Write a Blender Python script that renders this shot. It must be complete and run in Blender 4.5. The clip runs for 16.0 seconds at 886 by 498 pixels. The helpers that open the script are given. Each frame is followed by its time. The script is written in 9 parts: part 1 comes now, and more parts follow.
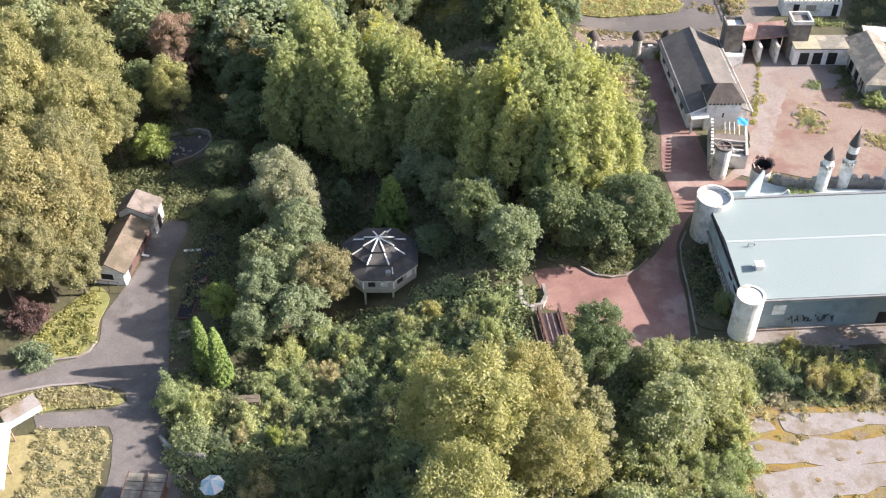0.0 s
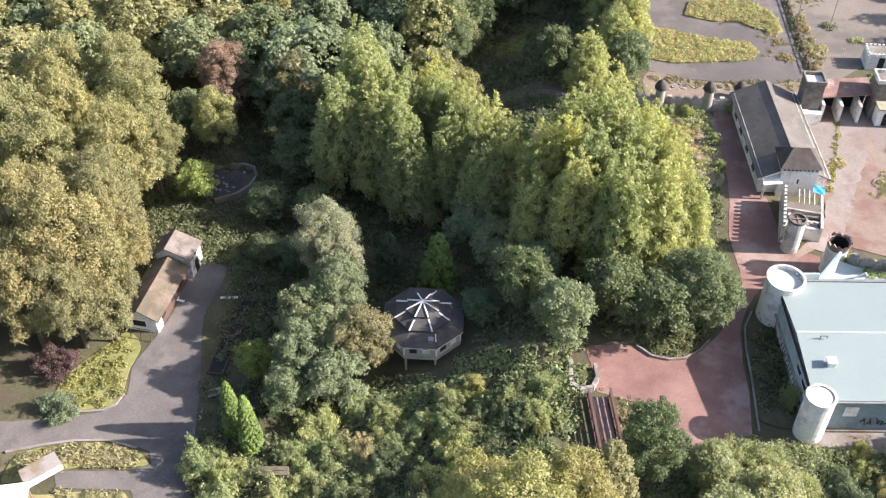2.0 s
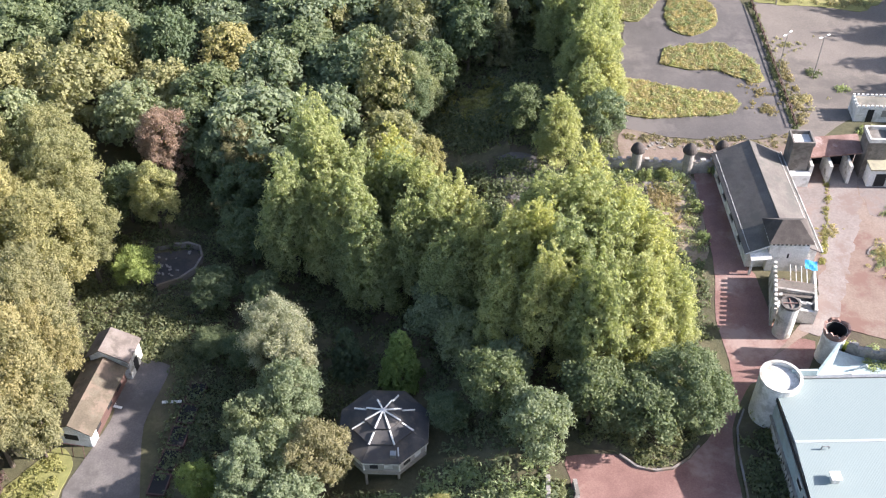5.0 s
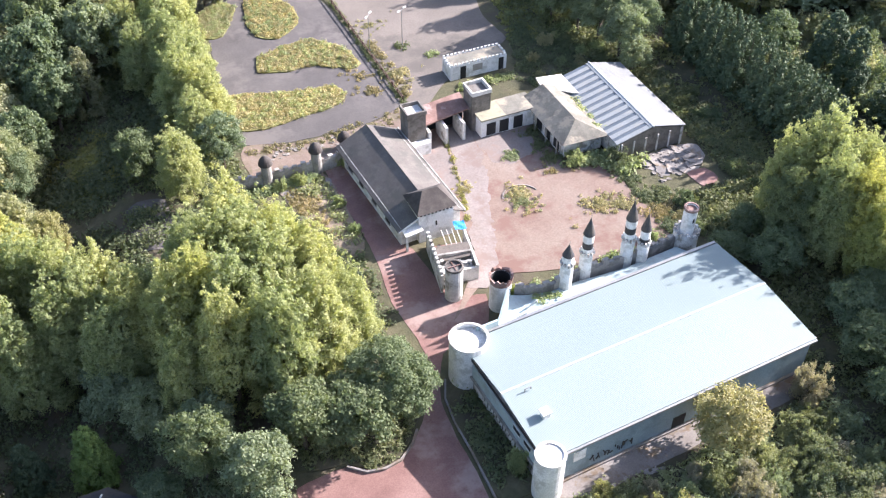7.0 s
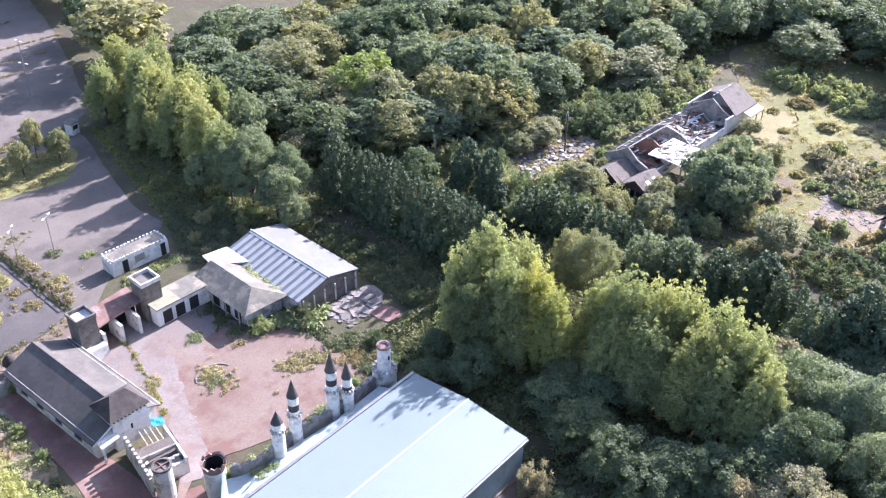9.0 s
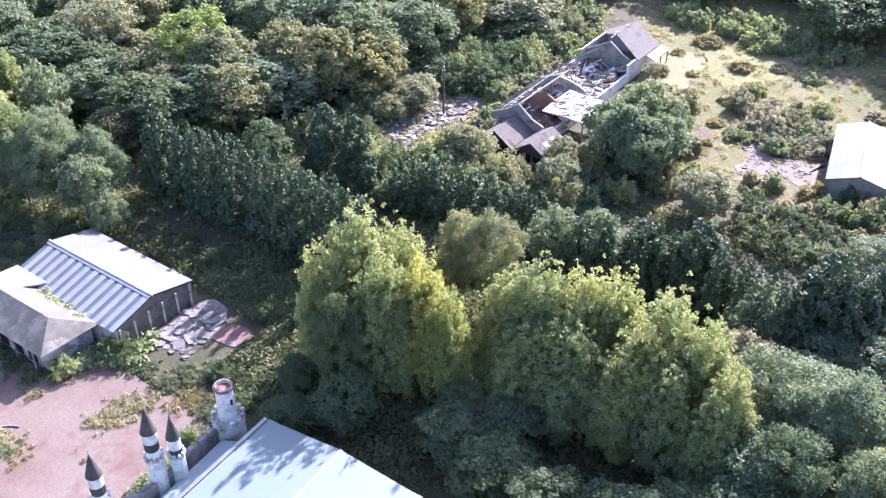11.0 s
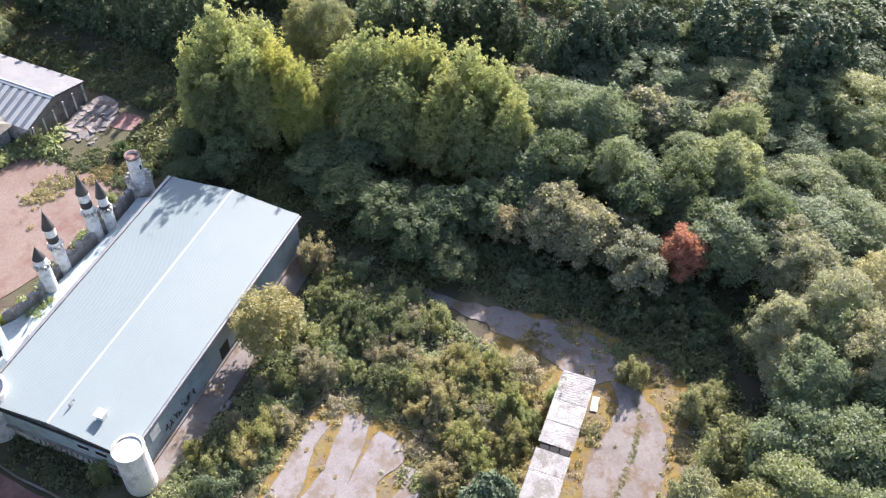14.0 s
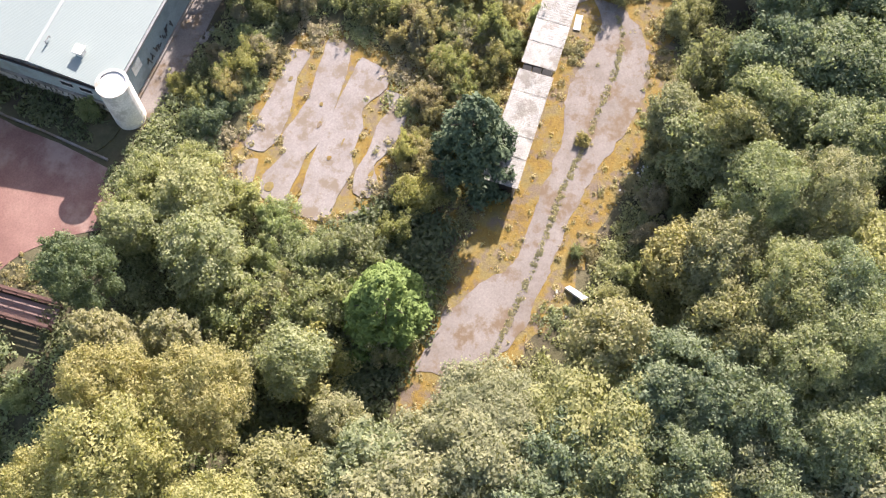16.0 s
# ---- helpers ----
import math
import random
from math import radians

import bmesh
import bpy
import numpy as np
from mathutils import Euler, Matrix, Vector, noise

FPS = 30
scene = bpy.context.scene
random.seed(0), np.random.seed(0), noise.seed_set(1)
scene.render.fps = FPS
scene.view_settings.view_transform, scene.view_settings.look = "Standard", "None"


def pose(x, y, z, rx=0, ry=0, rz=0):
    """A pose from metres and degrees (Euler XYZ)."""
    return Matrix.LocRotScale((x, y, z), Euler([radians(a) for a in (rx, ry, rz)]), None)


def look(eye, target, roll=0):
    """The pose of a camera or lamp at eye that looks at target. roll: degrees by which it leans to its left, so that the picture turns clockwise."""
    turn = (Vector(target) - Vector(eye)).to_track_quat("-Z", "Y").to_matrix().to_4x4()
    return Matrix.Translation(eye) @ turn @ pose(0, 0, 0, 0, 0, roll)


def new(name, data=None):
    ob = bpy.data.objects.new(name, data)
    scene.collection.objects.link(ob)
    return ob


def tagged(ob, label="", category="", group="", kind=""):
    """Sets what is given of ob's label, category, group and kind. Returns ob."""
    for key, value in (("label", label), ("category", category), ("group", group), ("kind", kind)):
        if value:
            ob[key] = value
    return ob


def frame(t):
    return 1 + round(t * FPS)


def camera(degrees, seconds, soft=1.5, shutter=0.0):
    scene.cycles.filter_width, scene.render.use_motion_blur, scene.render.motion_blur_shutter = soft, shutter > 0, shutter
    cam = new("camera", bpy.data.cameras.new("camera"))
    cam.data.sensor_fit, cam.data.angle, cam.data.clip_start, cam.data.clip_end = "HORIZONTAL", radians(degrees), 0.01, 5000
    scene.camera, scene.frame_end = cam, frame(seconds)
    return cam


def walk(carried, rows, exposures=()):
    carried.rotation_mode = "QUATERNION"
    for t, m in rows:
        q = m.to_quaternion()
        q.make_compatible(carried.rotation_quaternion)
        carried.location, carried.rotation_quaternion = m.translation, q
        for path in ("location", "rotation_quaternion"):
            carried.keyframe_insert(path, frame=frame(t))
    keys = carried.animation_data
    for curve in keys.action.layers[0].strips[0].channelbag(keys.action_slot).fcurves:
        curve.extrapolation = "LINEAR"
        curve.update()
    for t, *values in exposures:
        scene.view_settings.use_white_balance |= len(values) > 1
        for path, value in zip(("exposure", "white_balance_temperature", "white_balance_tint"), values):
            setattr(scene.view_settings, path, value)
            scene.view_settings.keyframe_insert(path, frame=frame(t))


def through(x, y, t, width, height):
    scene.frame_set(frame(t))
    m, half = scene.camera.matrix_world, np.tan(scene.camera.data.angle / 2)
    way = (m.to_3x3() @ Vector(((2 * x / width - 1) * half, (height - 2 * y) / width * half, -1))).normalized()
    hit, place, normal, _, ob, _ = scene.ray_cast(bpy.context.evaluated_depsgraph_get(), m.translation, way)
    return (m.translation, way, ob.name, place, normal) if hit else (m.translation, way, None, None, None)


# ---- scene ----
cam = camera(46.9, 16.0, soft=1.2)
PATH = [
    (0, (0.0, 0.0, 85.0), (-0.01, 36.53, 50.86), -0.42),
    (0.5, (0.01, 2.79, 85.59), (-0.07, 39.23, 51.36), -0.38),
    (1, (0.06, 5.62, 86.15), (-0.28, 41.95, 51.8), -0.31),
    (1.5, (-0.08, 8.44, 86.41), (-1.06, 44.68, 51.97), -0.17),
    (2, (-0.16, 11.11, 86.6), (-2.57, 47.23, 52.11), 0.01),
    (2.5, (-0.06, 13.77, 86.74), (-4.23, 49.65, 52.16), 0.08),
    (3, (0.29, 16.57, 86.84), (-4.92, 52.25, 52.19), -0.03),
    (5.3, (0.69, 27.54, 86.68), (1.5, 63.75, 52.21), -0.32),
    (5.5, (0.63, 28.23, 86.62), (3.49, 64.37, 52.18), -0.34),
    (6, (0.4, 29.28, 86.44), (8.24, 64.72, 52.06), -0.17),
    (6.5, (0.04, 29.66, 85.91), (12.23, 63.95, 51.64), 0.20),
    (7, (0.04, 29.66, 85.91), (15.34, 62.71, 51.66), 0.31),
    (7.5, (0.04, 29.66, 85.91), (19.32, 62.8, 53.82), 0.38),
    (8, (0.04, 29.66, 85.91), (24.11, 63.24, 57.75), 0.38),
    (8.5, (0.04, 29.66, 85.91), (27.44, 60.64, 57.82), 0.43),
    (9, (0.04, 29.66, 85.91), (30.26, 57.94, 57.87), 0.43),
    (9.2, (0.04, 29.66, 85.91), (30.84, 57.28, 57.83), 0.24),
    (11.3, (22.98, 45.59, 69.76), (56.32, 68.82, 40.63), 0.34),
    (11.5, (23.18, 45.55, 69.68), (56.67, 68.59, 40.56), 0.29),
    (12, (23.51, 45.07, 69.68), (57.46, 67.42, 40.57), 0.24),
    (12.5, (16.55, 39.89, 74.86), (51.28, 61.48, 46.08), 0.25),
    (13, (6.51, 33.35, 81.64), (41.92, 53.69, 52.79), 0.36),
    (13.5, (0.04, 29.66, 85.91), (33.59, 47.22, 53.26), 0.17),
    (14, (0.04, 29.66, 85.91), (30.96, 44.25, 49.43), -0.04),
    (14.5, (0.04, 29.66, 85.91), (27.73, 41.84, 46.1), -0.12),
    (15, (0.04, 29.66, 85.91), (24.42, 40.37, 43.6), -0.30),
    (15.5, (0.04, 29.66, 85.91), (20.96, 38.87, 41.44), -0.48),
    (16, (0.04, 29.66, 85.91), (17.38, 37.31, 39.64), -0.78),
]
EXPOSURE = [(0, 1.55, 6600, 16), (5.5, 1.6, 6250, 17), (7.0, 1.8, 6100, 19), (8.5, 1.7, 5750, 24), (12.6, 1.93, 5420, 33), (14.0, 1.55, 6200, 21), (16, 1.62, 6800, 20)]
walk(cam, [(t, look(eye, target, roll)) for t, eye, target, roll in PATH], exposures=EXPOSURE)

# ---- light ----
SUN_EL, SUN_AZ = 29.5, 89.0
world = bpy.data.worlds.new("sky")
scene.world = world
world.use_nodes = True
wn = world.node_tree.nodes
sky = wn.new("ShaderNodeTexSky")
sky.sky_type = 'NISHITA'
sky.sun_disc = False
sky.sun_elevation, sky.sun_rotation = radians(SUN_EL), radians(SUN_AZ)
sky.air_density, sky.dust_density = 1.2, 2.0
wn["Background"].inputs["Strength"].default_value = 0.10
world.node_tree.links.new(sky.outputs["Color"], wn["Background"].inputs["Color"])
lamp = bpy.data.lights.new("sun", 'SUN')
lamp.energy, lamp.angle, lamp.color = 5.0, radians(0.6), (1.0, 0.945, 0.865)
sun = new("sun", lamp)
sun_way = Vector((math.sin(radians(SUN_AZ)) * math.cos(radians(SUN_EL)), math.cos(radians(SUN_AZ)) * math.cos(radians(SUN_EL)), math.sin(radians(SUN_EL))))
sun.matrix_world = look(sun_way * 400, (0, 0, 0))

# ---- materials ----
def nodes_of(name):
    m = bpy.data.materials.new(name)
    m.use_nodes = True
    return m, m.node_tree.nodes, m.node_tree.links, m.node_tree.nodes["Principled BSDF"]


def noise_node(n, l, scale, detail=4.0, rough=0.6, coord="Object", stretch=None):
    tc = n.new("ShaderNodeTexCoord")
    t = n.new("ShaderNodeTexNoise")
    t.inputs["Scale"].default_value, t.inputs["Detail"].default_value, t.inputs["Roughness"].default_value = scale, detail, rough
    src = tc.outputs[coord]
    if stretch:
        mp = n.new("ShaderNodeMapping")
        mp.inputs["Scale"].default_value = stretch
        l.new(src, mp.inputs["Vector"])
        src = mp.outputs["Vector"]
    l.new(src, t.inputs["Vector"])
    return t


def ramp_node(n, l, src, stops):
    r = n.new("ShaderNodeValToRGB")
    e = r.color_ramp.elements
    while len(e) < len(stops):
        e.new(0.5)
    for k, (p, c) in enumerate(stops):
        e[k].position, e[k].color = p, (*c, 1)
    l.new(src, r.inputs["Fac"])
    return r


def mix_node(n, l, fac, a, b, blend='MIX'):
    m = n.new("ShaderNodeMix")
    m.data_type, m.blend_type = 'RGBA', blend
    for sock, v in ((m.inputs[0], fac), (m.inputs[6], a), (m.inputs[7], b)):
        if isinstance(v, (int, float)):
            sock.default_value = v
        elif isinstance(v, tuple):
            sock.default_value = (*v, 1)
        else:
            l.new(v, sock)
    return m.outputs[2]


def surface(name, colours, scale=1.0, fine=12.0, rough=0.85, bump=0.3, bump_dist=0.03, metal=0.0, stain=None, stain_scale=0.25, coord="Object", stretch=None, ridges=None, vary=0.0, speck_mix=0.8):
    """colours: two or three tones blended at a broad and a fine scale; stain: a third tone in patches with a shape of their own."""
    m, n, l, b = nodes_of(name)
    broad = noise_node(n, l, scale, 5, 0.65, coord, stretch)
    small = noise_node(n, l, fine, 6, 0.7, coord, stretch)
    k = len(colours) - 1
    col = ramp_node(n, l, broad.outputs["Fac"], [(0.3 + 0.4 * i / k, c) for i, c in enumerate(colours)]).outputs["Color"]
    speck = ramp_node(n, l, small.outputs["Fac"], [(0.3, (0.72, 0.72, 0.72)), (0.7, (1.25, 1.25, 1.25))]).outputs["Color"]
    col = mix_node(n, l, speck_mix, col, speck, 'MULTIPLY')
    if stain:
        sn = noise_node(n, l, stain_scale, 6, 0.7, coord)
        sf = ramp_node(n, l, sn.outputs["Fac"], [(0.5, (0, 0, 0)), (0.6, (1, 1, 1))]).outputs["Color"]
        col = mix_node(n, l, sf, col, stain)
    if vary:
        oi = n.new("ShaderNodeObjectInfo")
        vr = ramp_node(n, l, oi.outputs["Random"], [(0.0, (1 - vary,) * 3), (1.0, (1 + vary,) * 3)]).outputs["Color"]
        col = mix_node(n, l, 1.0, col, vr, 'MULTIPLY')
    l.new(col, b.inputs["Base Color"])
    b.inputs["Roughness"].default_value, b.inputs["Metallic"].default_value = rough, metal
    bp = n.new("ShaderNodeBump")
    bp.inputs["Strength"].default_value, bp.inputs["Distance"].default_value = bump, bump_dist
    h = small.outputs["Fac"]
    if ridges:
        tc = n.new("ShaderNodeTexCoord")
        wv = n.new("ShaderNodeTexWave")
        wv.bands_direction = ridges[0]
        wv.inputs["Scale"].default_value, wv.inputs["Distortion"].default_value = ridges[1], 0.0
        l.new(tc.outputs["Object"], wv.inputs["Vector"])
        h = mix_node(n, l, 0.75, small.outputs["Fac"], wv.outputs["Fac"])
    l.new(h, bp.inputs["Height"])
    l.new(bp.outputs["Normal"], b.inputs["Normal"])
    return m


def leaves(name, a, b2, c, rough=0.6, through=0.5):
    """Foliage: each leaf spray takes its own tone between a and c, with broad drifts of colour over the crown."""
    m, n, l, b = nodes_of(name)
    geo, oi = n.new("ShaderNodeNewGeometry"), n.new("ShaderNodeObjectInfo")
    col = ramp_node(n, l, geo.outputs["Random Per Island"], [(0.0, tuple(0.45 * p + 0.55 * q for p, q in zip(a, b2))), (0.5, b2), (1.0, tuple(0.5 * p + 0.5 * q for p, q in zip(c, b2)))]).outputs["Color"]
    drift = noise_node(n, l, 0.35, 3, 0.6)
    dr = ramp_node(n, l, drift.outputs["Fac"], [(0.3, (0.8, 0.84, 0.82)), (0.7, (1.2, 1.16, 1.1))]).outputs["Color"]
    col = mix_node(n, l, 1.0, col, dr, 'MULTIPLY')
    own = ramp_node(n, l, oi.outputs["Random"], [(0.0, (0.86, 0.9, 0.92)), (0.5, (1.0, 1.0, 1.0)), (1.0, (1.14, 1.08, 1.0))]).outputs["Color"]
    col = mix_node(n, l, 1.0, col, own, 'MULTIPLY')
    col = mix_node(n, l, 1.0, col, (2.4, 2.25, 2.8), 'MULTIPLY')
    l.new(col, b.inputs["Base Color"])
    b.inputs["Roughness"].default_value = rough
    b.inputs["Specular IOR Level"].default_value = 0.18
    tr = n.new("ShaderNodeBsdfTranslucent")
    l.new(mix_node(n, l, 1.0, col, (1.2, 1.25, 0.75), 'MULTIPLY'), tr.inputs["Color"])
    mx = n.new("ShaderNodeMixShader")
    mx.inputs[0].default_value = through * 0.85
    l.new(b.outputs[0], mx.inputs[1])
    l.new(tr.outputs[0], mx.inputs[2])
    l.new(mx.outputs[0], n["Material Output"].inputs["Surface"])
    return m


LEAF = {
    'poplar': leaves("leaf_poplar", (0.104, 0.123, 0.053), (0.150, 0.170, 0.073), (0.196, 0.212, 0.103), through=0.62),
    'yellowpoplar': leaves("leaf_yellow_poplar", (0.117, 0.131, 0.044), (0.158, 0.171, 0.056), (0.192, 0.202, 0.074), through=0.6),
    'gold': leaves("leaf_gold", (0.095, 0.097, 0.042), (0.120, 0.120, 0.055), (0.144, 0.139, 0.070)),
    'olive': leaves("leaf_olive", (0.090, 0.096, 0.040), (0.128, 0.132, 0.057), (0.162, 0.162, 0.076)),
    'green': leaves("leaf_green", (0.060, 0.082, 0.041), (0.092, 0.116, 0.061), (0.130, 0.153, 0.085)),
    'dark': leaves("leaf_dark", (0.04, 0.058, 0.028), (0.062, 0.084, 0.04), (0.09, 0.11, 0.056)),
    'pale': leaves("leaf_pale", (0.085, 0.096, 0.045), (0.12, 0.13, 0.066), (0.155, 0.16, 0.088)),
    'willow': leaves("leaf_willow", (0.096, 0.108, 0.060), (0.143, 0.153, 0.090), (0.211, 0.208, 0.129)),
    'grey': leaves("leaf_grey", (0.069, 0.083, 0.047), (0.119, 0.127, 0.074), (0.221, 0.218, 0.149)),
    'weeping': leaves("leaf_weeping", (0.115, 0.125, 0.05), (0.15, 0.16, 0.066), (0.19, 0.19, 0.088)),
    'brown': leaves("leaf_brown", (0.069, 0.072, 0.036), (0.095, 0.097, 0.049), (0.117, 0.120, 0.063)),
    'tan': leaves("leaf_tan", (0.112, 0.11, 0.068), (0.147, 0.142, 0.088), (0.178, 0.17, 0.11)),
    'russet': leaves("leaf_russet", (0.082, 0.086, 0.042), (0.109, 0.115, 0.057), (0.142, 0.146, 0.077)),
    'red': leaves("leaf_red", (0.110, 0.077, 0.050), (0.144, 0.107, 0.072), (0.163, 0.140, 0.084)),
    'flame': leaves("leaf_flame", (0.171, 0.073, 0.044), (0.203, 0.105, 0.064), (0.208, 0.133, 0.083)),
    'purple': leaves("leaf_purple", (0.045, 0.03, 0.026), (0.062, 0.043, 0.036), (0.08, 0.062, 0.048)),
    'lime': leaves("leaf_lime", (0.08, 0.108, 0.03), (0.115, 0.146, 0.042), (0.155, 0.18, 0.058)),
    'yellowgreen': leaves("leaf_yellow_green", (0.097, 0.108, 0.041), (0.142, 0.150, 0.061), (0.185, 0.185, 0.083), through=0.55),
    'ochre': leaves("leaf_ochre", (0.092, 0.096, 0.042), (0.132, 0.132, 0.058), (0.165, 0.160, 0.076)),
    'scrub': leaves("leaf_scrub", (0.084, 0.103, 0.046), (0.127, 0.146, 0.071), (0.173, 0.187, 0.100), through=0.55),
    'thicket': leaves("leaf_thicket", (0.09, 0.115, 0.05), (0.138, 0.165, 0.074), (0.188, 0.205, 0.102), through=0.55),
    # Darker copy of thicket: tree shade put into leaf colour; also naturally dark weeds.
    'darkshadethicket': leaves("leaf_dark_shade_thicket", (0.04, 0.055, 0.025), (0.07, 0.085, 0.04), (0.11, 0.115, 0.055)),
    'conifer': leaves("leaf_conifer", (0.022, 0.036, 0.018), (0.036, 0.054, 0.026), (0.060, 0.080, 0.039), through=0.15),
    'brightconifer': leaves("leaf_bright_conifer", (0.05, 0.078, 0.019), (0.074, 0.108, 0.027), (0.104, 0.14, 0.04), through=0.3),
    'grass': leaves("leaf_grass", (0.08, 0.092, 0.028), (0.115, 0.122, 0.04), (0.15, 0.15, 0.06), rough=0.7),
    'straw': leaves("leaf_straw", (0.132, 0.130, 0.060), (0.168, 0.160, 0.081), (0.207, 0.189, 0.112), rough=0.7, through=0.55),
    'drygrass': leaves("leaf_dry_grass", (0.09, 0.085, 0.042), (0.125, 0.115, 0.055), (0.16, 0.145, 0.078), rough=0.7),
    'moss': leaves("leaf_moss", (0.095, 0.07, 0.016), (0.135, 0.098, 0.018), (0.16, 0.125, 0.03), rough=0.8, through=0.1),
}
